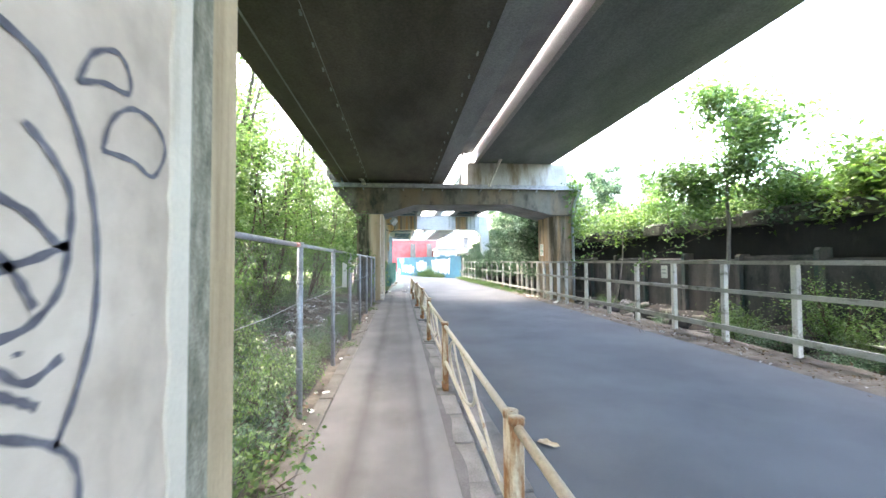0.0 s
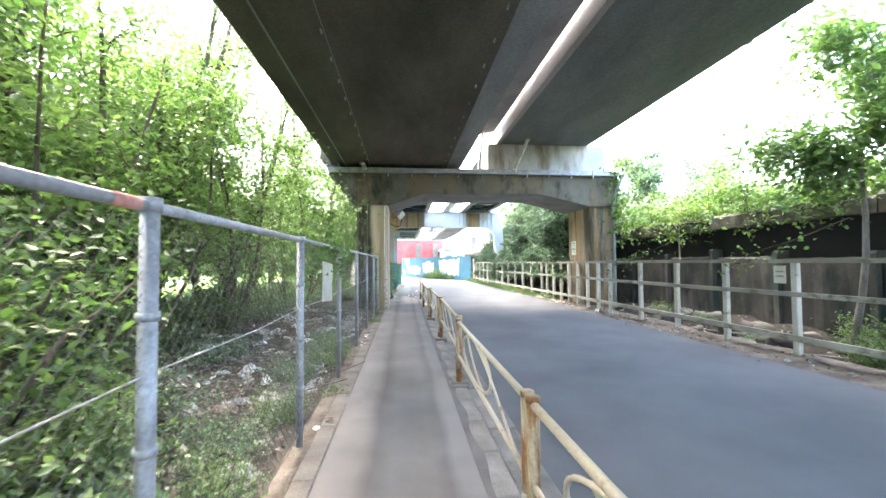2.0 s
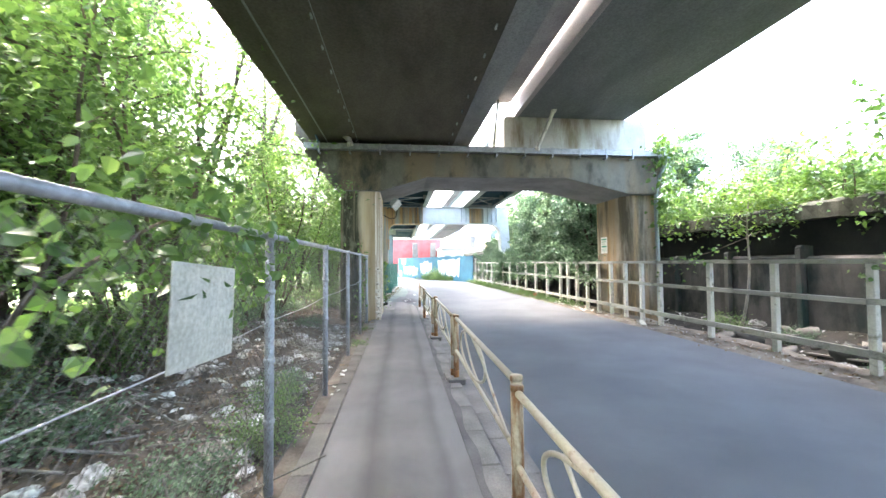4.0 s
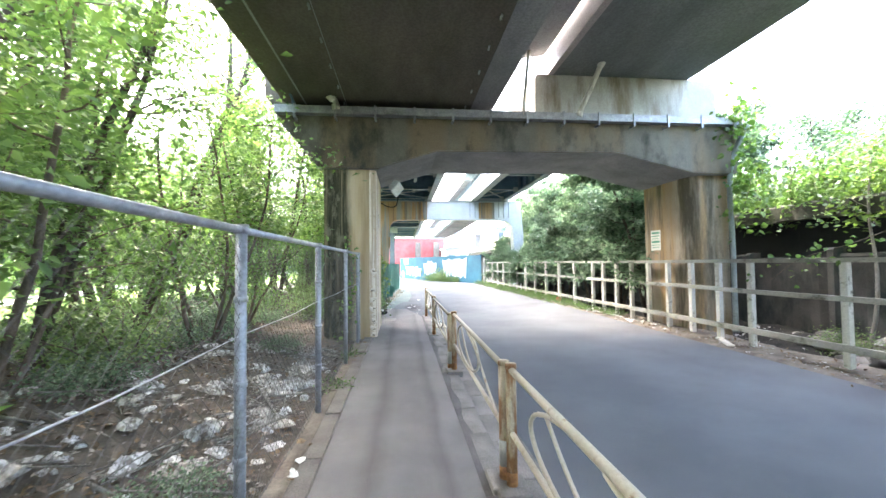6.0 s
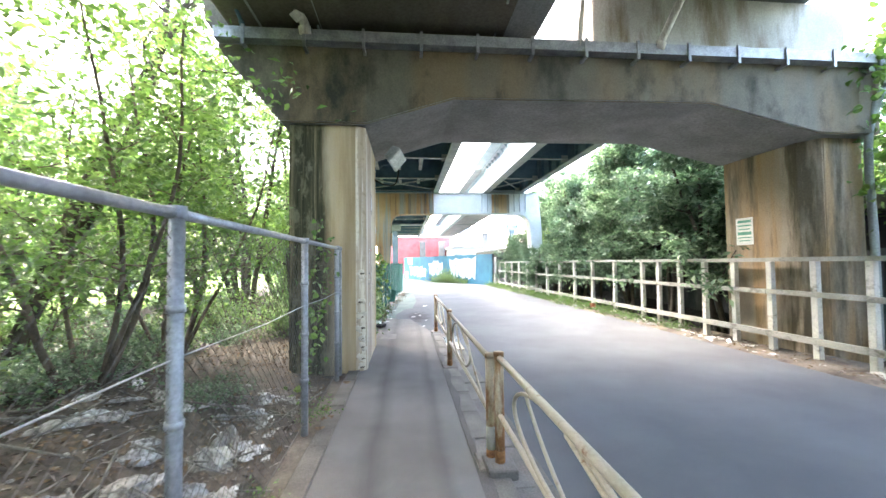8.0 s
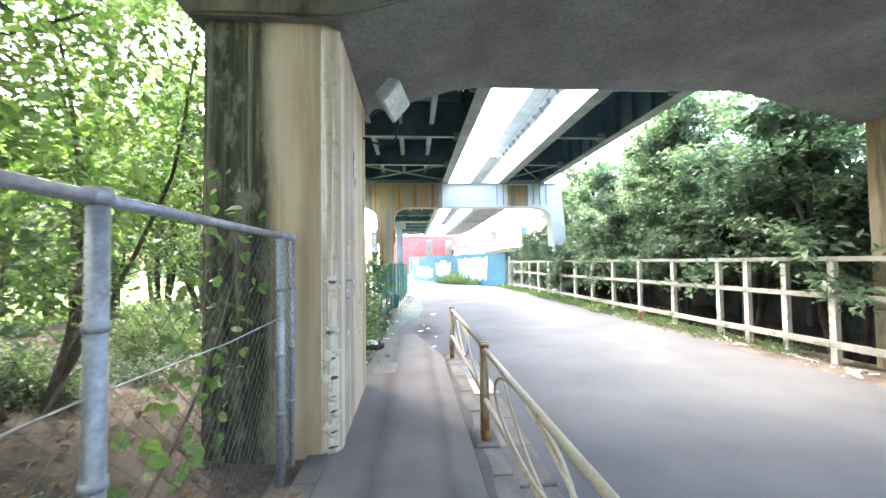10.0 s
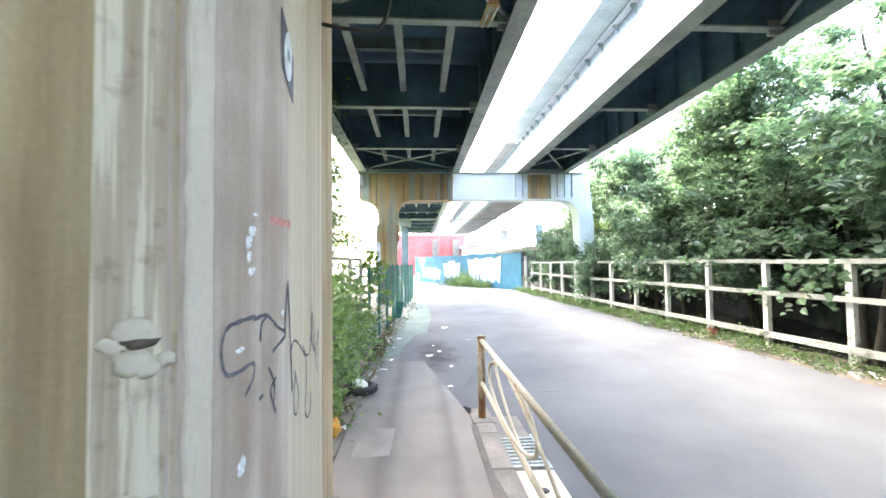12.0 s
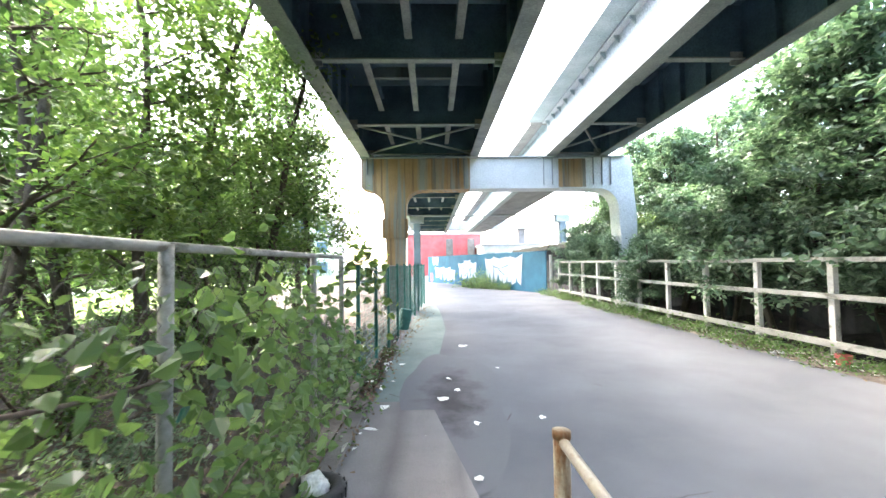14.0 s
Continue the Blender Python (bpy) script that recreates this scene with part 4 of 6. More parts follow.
gf = thing("mesh_fence", Matrix.Identity(4), "dark green painted mesh fence with slim posts", "fence", "fences")
gy = [22.3 + 1.13 * k for k in range(10)]
for y in gy:
    bm = BM()
    box(bm, green_x(y) - 0.025, green_x(y) + 0.025, y - 0.025, y + 0.025, -0.2, 1.5, 0.004)
    part("post", bm, "green_paint", gf)
for a, b in zip(gy, gy[1:]):
    bm = BM()
    for z in np.arange(0.05, 1.45, 0.1):
        tube(bm, [(green_x(a), a, z), (green_x(b), b, z)], 0.004, 4, caps=False)
    for s in np.arange(0.05, 1.1, 0.05):
        tube(bm, [(green_x(a + s), a + s, 0.0), (green_x(a + s), a + s, 1.45)], 0.0025, 3, caps=False)
    part("mesh_panel", bm, "green_paint", gf, kind="stuff")

# ---- cream pedestrian barrier ----
RAIL_X = 0.53


def barrier(label):
    t = thing("pedestrian_barrier", Matrix.Identity(4), label, "barrier", "barriers along the kerb")
    L = 2.72
    for y in (0.0, L):
        bm = tube(BM(), [(0, y, -0.05), (0, y, 0.775)], 0.035, 12)
        tube(bm, [(0, y, 0.77), (0, y, 0.8)], 0.039, 12)
        p = part("post", bm, "cream_rust", t, "rusting cream post")
        bm = BM()
        box(bm, -0.11, 0.1, y - 0.13, y + 0.13, -0.06, 0.014, 0.008)
        part("base", bm, "kerb", p, "concrete footing")
        part("rust_ring", tube(BM(), [(0, y, 0.012), (0, y, 0.1)], 0.0365, 12), "rust", p, "rusted foot of the post")
        if y == 0.0:
            part("painted_foot", tube(BM(), [(0, y, 0.1), (0, y, 0.27)], 0.0362, 12), "rail_grey", p, "pale-painted lower part of the post")
    part("top_rail", tube(BM(), [(0, 0.03, 0.76), (0, L - 0.03, 0.76)], 0.022, 10), "cream", t)
    part("bottom_rail", tube(BM(), [(0, 0.03, 0.35), (0, L - 0.03, 0.35)], 0.019, 10), "cream", t)
    ring = [(0.0, L / 2 + 0.25 + 0.7 * math.cos(a), 0.56 + 0.195 * math.sin(a)) for a in [k * math.tau / 40 for k in range(40)]]
    part("oval", tube(BM(), ring, 0.013, 8, closed=True), "cream", t, "oval hoop between the rails")
    s = smooth_line([(0.012, L / 2 + 0.75, 0.7), (0.012, L / 2 + 0.5, 0.55), (0.012, L / 2 + 0.2, 0.43), (0.012, L / 2 - 0.1, 0.37)], 6)
    part("curved_bar", tube(BM(), s, 0.011, 8), "cream", t)
    s = smooth_line([(-0.012, L / 2 + 0.1, 0.745), (-0.012, L / 2 - 0.4, 0.64), (-0.012, L / 2 - 0.8, 0.5), (-0.012, L / 2 - 1.2, 0.37)], 6)
    part("curved_bar", tube(BM(), s, 0.011, 8), "cream", t)
    return t


b0 = barrier("chipped cream tubular barrier with an oval hoop")
b0.matrix_world = pose(RAIL_X, 15.92, 0)
for k in range(1, 8):
    copy_thing(b0, pose(RAIL_X + (0.03 if k in (2, 3) else 0), 15.92 - 2.81 * k, 0.03 if k in (2, 3) else 0, 0, 0, rnd(-0.3, 0.3) - (0.5 if k in (2, 3) else 0)))

# ---- white rail fence on the far side of the road ----
wf = thing("rail_fence", Matrix.Identity(4), "weathered white three-rail fence beside the road", "fence", "fences")
wy = [-12.46 + 1.4 * k for k in range(19)] + [14.28] + [15.0 + 0.74 * k for k in range(7)] + [20.1 + 1.36 * k for k in range(12)]
for y in wy:
    x = fence_x(y)
    bm = BM()
    box(bm, x - 0.045, x + 0.045, y - 0.05, y + 0.05, -0.65, 1.46, 0.006)
    p = part("post", bm, "rail_white", wf)
    bm = BM()
    box(bm, x + 0.047, x + 0.11, y + 0.06, y + 0.12, -0.65, 1.2, 0.005)
    part("brace_post", bm, "steel_grey", p, "dark second post behind")
for a, b in zip(wy[::2], wy[2::2] + [wy[-1] + 0.1]):
    for z, h, w in ((1.475, 0.035, 0.075), (0.92, 0.04, 0.04), (0.2, 0.05, 0.04)):
        bm = BM()
        o = -0.068 if z < 1.4 else 0.0
        z += rnd(-0.006, 0.006)
        prism(bm, [(fence_x(a) + o - w, a + 0.004), (fence_x(a) + o + w * 0.5, a + 0.004), (fence_x(b) + o + w * 0.5, b - 0.004), (fence_x(b) + o - w, b - 0.004)], z - h, z + h, "z")
        part("rail", bm, "rail_grey", wf)

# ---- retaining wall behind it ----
# the band above the panels gets its recess shade from the wall colour
wall = tagged(part("wall_retaining", prism(BM(), [(8.78, -0.6), (8.78, 2.36), (9.3, 2.36), (9.3, -0.6)], -14, 80), "black_wall"), "stained concrete retaining wall, near-black with shade in its colour", "wall", kind="structure")


def worn_block(x0, x1, y0, y1, z0, z1, seed, amp=0.03):
    """A long block whose edges are crumbled."""
    bm = BM()
    n = 8
    rows = []
    for k in range(n + 1):
        y = y0 + (y1 - y0) * k / n
        d = [amp * noise.noise((y * 3.1, seed, q * 5.0)) for q in range(4)]
        rows.append([bm.verts.new(p) for p in ((x1, y, z0), (x0 + d[0], y, z0 + d[1]), (x0 + d[2], y, z1 - 0.06 + d[3]), (x0 + 0.06 + d[0], y, z1 + d[1]), (x1, y, z1 + d[2]))])
    for r, q in zip(rows, rows[1:]):
        for k in range(5):
            bm.faces.new((r[k], q[k], q[(k + 1) % 5], r[(k + 1) % 5]))
    bm.faces.new(rows[0])
    bm.faces.new(rows[-1][::-1])
    bmesh.ops.recalc_face_normals(bm, faces=bm.faces[:])
    return bm


for k in range(36):
    y = -10 + 1.9 * k
    part("buttress", worn_block(8.46, 8.77, y - 0.06, y + 0.06, -0.6, 1.74 + 0.08 * math.sin(k * 1.7), k, 0.02), "pale_stain", wall, "pale grey upright between the panels")
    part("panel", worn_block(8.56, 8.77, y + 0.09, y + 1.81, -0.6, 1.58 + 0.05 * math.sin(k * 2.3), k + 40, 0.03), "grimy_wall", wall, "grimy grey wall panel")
    part("coping", worn_block(8.5, 9.32, y - 0.09, y + 1.8, 2.365, 2.72 + 0.03 * math.sin(k * 3.1), k + 90, 0.05), "coping_dark", wall, "mossy grey coping stone")

# ---- blue hoarding and what lies beyond ----
def hoarding(a, b, h):
    a, b = Vector(a), Vector(b)
    d = (b - a)
    L = d.length
    t = thing("hoarding", Matrix.Translation((a.x, a.y, -0.1)) @ pose(0, 0, 0, 0, 0, math.degrees(math.atan2(d.y, d.x))), "blue painted hoarding covered with white graffiti", "hoarding")
    n = 8
    for k in range(n):
        bm = BM()
        box(bm, k * L / n + 0.005, (k + 1) * L / n - 0.005, -0.03, 0.03, 0, h, 0.004)
        part("panel", bm, "blue", t)
    bm = BM()
    box(bm, -0.02, L + 0.02, -0.05, 0.05, h + 0.001, h + 0.05, 0.005)
    part("capping", bm, "blue", t)
    return t, L


board, board_len = hoarding((-0.35, 50.5), (5.75, 36.6), 2.1)

# letters sprayed on the hoarding, as plain shapes
def spray_shape(bm, pts, y):
    bm.faces.new([bm.verts.new((x, y, z)) for x, z in pts])


def bubble(cx, cz, w, h, seed):
    n = 18
    return [(cx + w / 2 * math.cos(a) * (1 + 0.35 * noise.noise((math.cos(a) * 1.5, math.sin(a) * 1.5, seed))), cz + h / 2 * math.copysign(abs(math.sin(a)) ** 0.6, math.sin(a)) * (1 + 0.3 * noise.noise((math.cos(a) * 1.5, math.sin(a) * 1.5, seed + 9)))) for a in [k * math.tau / n for k in range(n)]]


def letter_shape(cx, cz, w, h, seed):
    """A blocky sprayed letter: wide at the top, notched below."""
    g = random.Random(seed)

    def j(v):
        return v + g.uniform(-0.07, 0.07)
    return [(cx + j(a) * w, cz + j(b_) * h) for a, b_ in ((-0.52, 0.5), (0.0, 0.46), (0.52, 0.5), (0.46, 0.1), (0.4, -0.5), (0.12, -0.46), (0.02, -0.12), (-0.1, -0.45), (-0.38, -0.5), (-0.46, 0.1))]


spray = [(1.5, 1.75, 1.3, 0.7), (2.2, 0.8, 1.4, 0.9), (3.6, 0.75, 1.3, 1.0), (4.6, 0.7, 1.0, 0.8), (6.1, 1.05, 0.9, 1.15), (6.95, 1.1, 0.9, 1.2), (7.8, 1.05, 0.9, 1.1), (9.9, 1.15, 1.05, 1.55), (10.85, 1.15, 1.0, 1.4), (11.75, 1.15, 1.0, 1.45), (12.65, 1.15, 1.1, 1.6)]
for k, (cx, cz, w, h) in enumerate(spray):
    bm = BM()
    spray_shape(bm, letter_shape(cx, cz, w * 1.1, h * 1.09, k), -0.034 - 0.0006 * k)
    part("graffiti_outline", bm, "steel_dark", board, "dark outline of a sprayed letter")
    bm = BM()
    spray_shape(bm, letter_shape(cx, cz, w, h, k), -0.042 - 0.0006 * k)
    part("graffiti_letter", bm, "white_paint", board, "pale blue-white sprayed letter shape")
for cx, cz, w, a in ((10.6, 1.3, 0.9, 12), (11.6, 1.35, 0.8, -14), (11.2, 1.0, 0.7, 25), (6.4, 1.2, 0.4, 60), (7.3, 1.1, 0.4, -50)):
    bm = BM()
    box(bm, -w / 2, w / 2, -0.001, 0.001, -0.03, 0.03, 0, Matrix.Translation((cx, -0.053, cz)) @ pose(0, 0, 0, 0, a, 0))
    part("graffiti_line", bm, "steel_dark", board)
bm = BM()
box(bm, 0.5, 1.0, -0.045, -0.031, 0.1, 0.75)
part("red_board", bm, "red", board, "small red board")

post = thing("gate_post", pose(5.95, 36.5, -0.2), "white-painted steel post at the end of the hoarding", "post")
bm = BM()
box(bm, -0.06, 0.06, -0.06, 0.06, 0, 2.0, 0.01)
part("shaft", bm, "rail_white", post)
bm = BM()
box(bm, -0.09, 0.09, -0.09, 0.09, 2.0, 2.04, 0.01)
part("cap", bm, "rail_white", post)

# far buildings
def far_building(x, y, w, d, z, h, material, label, cols, rows):
    t = thing("building", pose(x, y, z), label, "building", "far buildings")
    bm = BM()
    box(bm, -w / 2, w / 2, 0, d, -z - 0.5, h, 0.02)
    part("wall", bm, material, t)
    bm = BM()
    box(bm, -w / 2 - 0.2, w / 2 + 0.2, -0.2, d + 0.2, h + 0.001, h + 0.25, 0.02)
    part("roof", bm, "deck", t)
    for i in range(cols):
        for j in range(rows):
            cx, cz = -w / 2 + w * (i + 0.5) / cols, h * (j + 0.5) / rows
            bm = BM()
            box(bm, cx - w / cols * 0.3, cx + w / cols * 0.3, -0.06, -0.002, cz - h / rows * 0.28, cz + h / rows * 0.28)
            win = part("window", bm, "steel_grey", t)
            bm = BM()
            box(bm, cx - w / cols * 0.26, cx + w / cols * 0.26, -0.07, -0.062, cz - h / rows * 0.23, cz + h / rows * 0.23)
            part("pane", bm, "steel_dark", win)


far_building(1.6, 70, 10.0, 8, 0, 5.3, "red", "low building clad in faded red panels", 0, 0)
far_building(9.2, 62, 6.5, 8, 0, 3.4, "rail_white", "low white flat-roofed building", 4, 1)
far_building(-16, 62, 9, 8, 0, 7, "rail_white", "pale distant apartment house", 4, 3)
for x in (2.3, 5.2):
    t = thing("pillar", pose(x, 69.2, -0.3), "grey concrete pillar before the red building", "pillar", "far pillars")
    bm = BM()
    box(bm, -0.45, 0.45, -0.4, 0.4, 0, 5.0, 0.03)
    part("shaft", bm, "kerb", t)
t = thing("footbridge", pose(0, 64, 4.6), "distant grey crossing girder", "bridge")
bm = BM()
box(bm, -6, 12, 0, 1.5, 0.9, 1.9, 0.02)
part("girder", bm, "deck", t)
for k in range(16):
    bm = BM()
    box(bm, -5.5 + k * 1.1, -5.4 + k * 1.1, -0.06, -0.002, 0.95, 1.85)
    part("stiffener", bm, "steel_grey", t)
for x in (-5, 11):
    bm = BM()
    box(bm, x - 0.4, x + 0.4, 0.3, 1.2, -5.3, 0.9, 0.03)
    part("leg", bm, "kerb", t)


# ---- trees and shrubs ----
def leaf_mesh(name, centres, size, material, droop=0.25, aspect=0.5, seed=1, flat=0.6, broad=False):
    """Many small folded leaves round the given centres, as one mesh."""
    rs = np.random.RandomState(seed)
    c = np.asarray(centres, float)
    n = len(c)
    d = rs.normal(size=(n, 3))
    d[:, 2] = d[:, 2] * 0.45 - droop
    d /= np.linalg.norm(d, axis=1)[:, None]
    up = rs.normal(size=(n, 3)) * (1 - flat) + np.array([0, 0, 1.0]) * flat
    side = np.cross(d, up)
    side /= np.linalg.norm(side, axis=1)[:, None] + 1e-9
    nor = np.cross(side, d)
    s = size * rs.uniform(0.6, 1.35, n)[:, None]
    v = np.empty((n, 4, 3))
    v[:, 0] = c
    v[:, 1] = c + d * s * 0.5 + side * s * aspect * 0.5 + nor * s * 0.1
    v[:, 2] = c + d * s - nor * s * 0.08
    v[:, 3] = c + d * s * 0.5 - side * s * aspect * 0.5 + nor * s * 0.1
    if broad:
        w = np.empty((n, 6, 3))
        w[:, 0] = c
        w[:, 1] = c + d * s * 0.22 + side * s * aspect * 0.5 + nor * s * 0.05
        w[:, 2] = c + d * s * 0.62 + side * s * aspect * 0.42 + nor * s * 0.06
        w[:, 3] = c + d * s - nor * s * 0.12
        w[:, 4] = c + d * s * 0.62 - side * s * aspect * 0.42 + nor * s * 0.06
        w[:, 5] = c + d * s * 0.22 - side * s * aspect * 0.5 + nor * s * 0.05
        me = bpy.data.meshes.new(name)
        me.from_pydata(w.reshape(-1, 3).tolist(), [], [t for i in range(0, n * 6, 6) for t in ((i, i + 1, i + 2), (i, i + 2, i + 3), (i, i + 3, i + 4), (i, i + 4, i + 5))])
        me.materials.append(M[material])
        return me
    me = bpy.data.meshes.new(name)
    base = np.arange(n) * 4
    f = np.stack([base, base + 1, base + 2, base, base + 2, base + 3], 1).reshape(-1, 3)
    me.vertices.add(n * 4)
    me.vertices.foreach_set("co", v.reshape(-1))
    me.loops.add(n * 6)
    me.loops.foreach_set("vertex_index", f.reshape(-1).astype(np.int32))
    me.polygons.add(n * 2)
    me.polygons.foreach_set("loop_start", np.arange(n * 2, dtype=np.int32) * 3)
    me.update(calc_edges=True)
    me.materials.append(M[material])
    return me


def branch(bm, start, way, length, r0, rs, bend=0.25, up=0.15, steps=5, sides=6):
    p, d = Vector(start), Vector(way).normalized()
    pts = [p.copy()]
    for k in range(steps):
        d = (d + Vector((rs.uniform(-bend, bend), rs.uniform(-bend, bend), rs.uniform(-bend, bend) + up))).normalized()
        p = p + d * length / steps
        pts.append(p.copy())
    tube(bm, pts, r0, sides, r_end=r0 * 0.35, caps=False)
    return pts


def tree(name, label, seed, height, r, stems, first, spread, leaves, size, material, category="tree", group="trees", lean=0.1, scatter=0.28, aspect=0.5, twigs=9, flat=0.6, bark="bark_dark"):
    rs = random.Random(seed)
    t = thing(name, Matrix.Identity(4), label, category, group)
    bm = BM()
    tips = []
    for s in range(stems):
        a = rs.uniform(0, math.tau)
        way = (lean * 2.2 * math.cos(a) if stems > 1 else rs.uniform(-lean, lean), lean * 2.2 * math.sin(a) if stems > 1 else rs.uniform(-lean, lean), 1)
        h = height * rs.uniform(0.8, 1.0)
        rr = r * rs.uniform(0.75, 1.1)
        base = (0.12 * math.cos(a) * (stems > 1), 0.12 * math.sin(a) * (stems > 1), -0.25)
        trunk = branch(bm, base, way, h, rr, rs, 0.13, 0.08, 9, 9)
        tips += trunk[-3:]
        for k in range(twigs):
            q = first + (1 - first) * (k + rs.random()) / twigs
            i = min(len(trunk) - 2, int(q * (len(trunk) - 1)))
            o = trunk[i].lerp(trunk[i + 1], q * (len(trunk) - 1) - i)
            a2 = rs.uniform(0, math.tau)
            L = spread * rs.uniform(0.55, 1.1) * (1.25 - 0.6 * q)
            limb = branch(bm, o, (math.cos(a2), math.sin(a2), rs.uniform(0.1, 0.7)), L, rr * 0.36 * (1.1 - 0.6 * q), rs, 0.28, 0.06, 5, 5)
            tips += limb[2:]
            for b in range(3):
                j = rs.randint(1, len(limb) - 2)
                a3 = a2 + rs.uniform(-1.4, 1.4)
                tw = branch(bm, limb[j], (math.cos(a3), math.sin(a3), rs.uniform(-0.2, 0.5)), L * rs.uniform(0.3, 0.55), rr * 0.1, rs, 0.3, 0.0, 4, 4)
                tips += tw[1:]
                tips += tw[2:]
    part("trunk", bm, bark, t, "slender dark trunk with thin limbs")
    g = np.random.RandomState(seed)
    T = np.array([list(q) for q in tips])
    pick = T[g.randint(0, len(T), leaves)]
    off = g.normal(size=(leaves, 3)) * scatter * (0.5 + g.rand(leaves)[:, None])
    off[:, 2] *= 0.7
    me = leaf_mesh("crown", pick + off, size, material, seed=seed, aspect=aspect, flat=flat)
    c = new("crown", me)
    c.parent = t
    return t


def shrub(name, label, seed, w, h, leaves, size, material, category="shrub", group="shrubs", stems=9, scatter=0.14, aspect=0.55):
    rs = random.Random(seed)
    t = thing(name, Matrix.Identity(4), label, category, group)
    bm = BM()
    tips = []
    for s in range(stems):
        a = s * 2.4 + rs.uniform(-0.4, 0.4)
        o = rs.uniform(0.2, 1.0) * w / 2
        pts = branch(bm, (0.1 * math.cos(a), 0.1 * math.sin(a), -0.1), (math.cos(a) * o / h, math.sin(a) * o / h, 1), h * rs.uniform(0.75, 1.2), 0.012 * (1 + h * 0.5), rs, 0.25, -0.06, 6, 5)
        tips += pts[1:] + pts[3:]
        for b in range(4):
            j = rs.randint(1, 5)
            a2 = rs.uniform(0, math.tau)
            tw = branch(bm, pts[j], (math.cos(a2), math.sin(a2), rs.uniform(-0.3, 0.5)), w * 0.25 * rs.uniform(0.5, 1.2), 0.006, rs, 0.3, -0.04, 4, 4)
            tips += tw[1:]
    part("branchwork", bm, "bark", t, "thin brown stems")
    g = np.random.RandomState(seed)
    T = np.array([list(q) for q in tips])
    pick = T[g.randint(0, len(T), leaves)]
    off = g.normal(size=(leaves, 3)) * scatter
    me = leaf_mesh("foliage", pick + off, size, material, seed=seed, aspect=aspect)
    c = new("foliage", me)
    c.parent = t
    return t


random.seed(11)
WOOD = [
    tree("tree", "slender young tree with spring-green leaves behind the fence", 1, 7.6, 0.085, 1, 0.25, 1.35, 4600, 0.12, "leaf_spring"),
    tree("tree", "multi-stemmed tree with airy mid-green foliage in the litter", 2, 7.0, 0.1, 3, 0.28, 1.2, 6000, 0.11, "leaf_spring"),
    tree("tree", "thin leaning tree with light green leaves", 3, 8.2, 0.1, 1, 0.22, 1.4, 5200, 0.12, "leaf_mid", lean=0.2),
    tree("tree", "bushy tree with dense mid-green leaves", 4, 5.6, 0.07, 2, 0.2, 1.2, 5600, 0.12, "leaf_mid"),
    tree("tree", "dark-trunked tree with two stems and spring leaves", 5, 8.6, 0.15, 2, 0.32, 1.5, 7500, 0.1, "leaf_spring"),
    tree("tree", "thick dark tree dividing into three leaning stems", 6, 8.0, 0.105, 3, 0.2, 1.7, 9500, 0.095, "leaf_mid", lean=0.14, twigs=8),
    tree("tree", "clump of thin grey-brown stems with drooping foliage", 7, 5.0, 0.045, 5, 0.26, 1.25, 6500, 0.1, "leaf_mid", lean=0.16, twigs=7, bark="bark"),
]
FIXED = [(-3.5, 25.0, 3, 0.82), (-3.1, 22.8, 3, 0.62), (-6.5, 7.5, 3, 1.3), (-6.2, 11.0, 3, 1.25), (-7.2, 13.6, 3, 1.4), (-5.8, 4.6, 3, 1.1), (-4.0, 7.3, 5, 0.78), (-3.5, 14.7, 6, 0.88), (-3.6, 16.4, 6, 0.85), (-5.0, 13.2, 5, 0.8), (-4.2, 23.4, 2, 0.95), (-4.7, 27.4, 3, 1.2), (-4.2, 20.6, 5, 0.9), (-5.2, 23.0, 3, 1.3), (-4.8, 25.6, 5, 1.0), (-7.5, 17.5, 2, 1.2), (-8.8, 20.5, 3, 1.4), (-7.0, 13.2, 5, 1.0), (-5.6, 11.6, 5, 0.95), (-7.0, 9.5, 3, 1.35), (-3.4, 21.6, 0, 0.95), (-3.3, 24.2, 2, 0.9), (-2.9, 26.4, 0, 1.0), (-3.9, 28.0, 3, 1.1), (-5.4, 15.6, 5, 1.05), (-4.9, 18.5, 0, 1.05), (-6.2, 16.8, 2, 1.1), (-4.2, 8.8, 6, 1.0), (-4.3, 6.4, 6, 0.9), (-3.9, 11.6, 6, 1.05), (-4.9, 5.4, 5, 0.9), (-6.0, 9.6, 5, 0.95)]
spots = []
y = -1.5
while y < 30:
    spots.append((rnd(-4.3, -3.5), y))
    spots.append((rnd(-6.8, -5.2), y + rnd(-0.8, 1.2)))
    spots.append((rnd(-9.5, -7.4), y + rnd(-0.8, 1.2)))
    spots.append((rnd(-13, -10.0), y + rnd(-0.8, 1.2)))
    y += rnd(1.8, 2.6)
spots += [(-5.0, 25.0)]
used = [0] * len(WOOD)
for x, y in spots:
    if y > 28 and x > -5.0:
        continue
    k = random.choice([0, 1, 2, 3, 4] if x > -7 else [2, 3, 3])
    if any(math.hypot(x - q[0], y - q[1]) < 1.3 for q in FIXED) or (x > -7 and (14.5 < y < 19.4 or (x < -4.5 and 14.5 < y < 22) or (x > -4.6 and 19 < y < 28))):
        continue
    m = pose(x, y, lot_z(x, y) if x > -8 else 0.2, 0, 0, rnd(0, 360))
    if used[k]:
        ob = copy_thing(WOOD[k], m)
    else:
        ob = WOOD[k]
        ob.matrix_world = m
    used[k] += 1
    s = rnd(0.82, 1.12)
    ob.scale = (s, s, s)

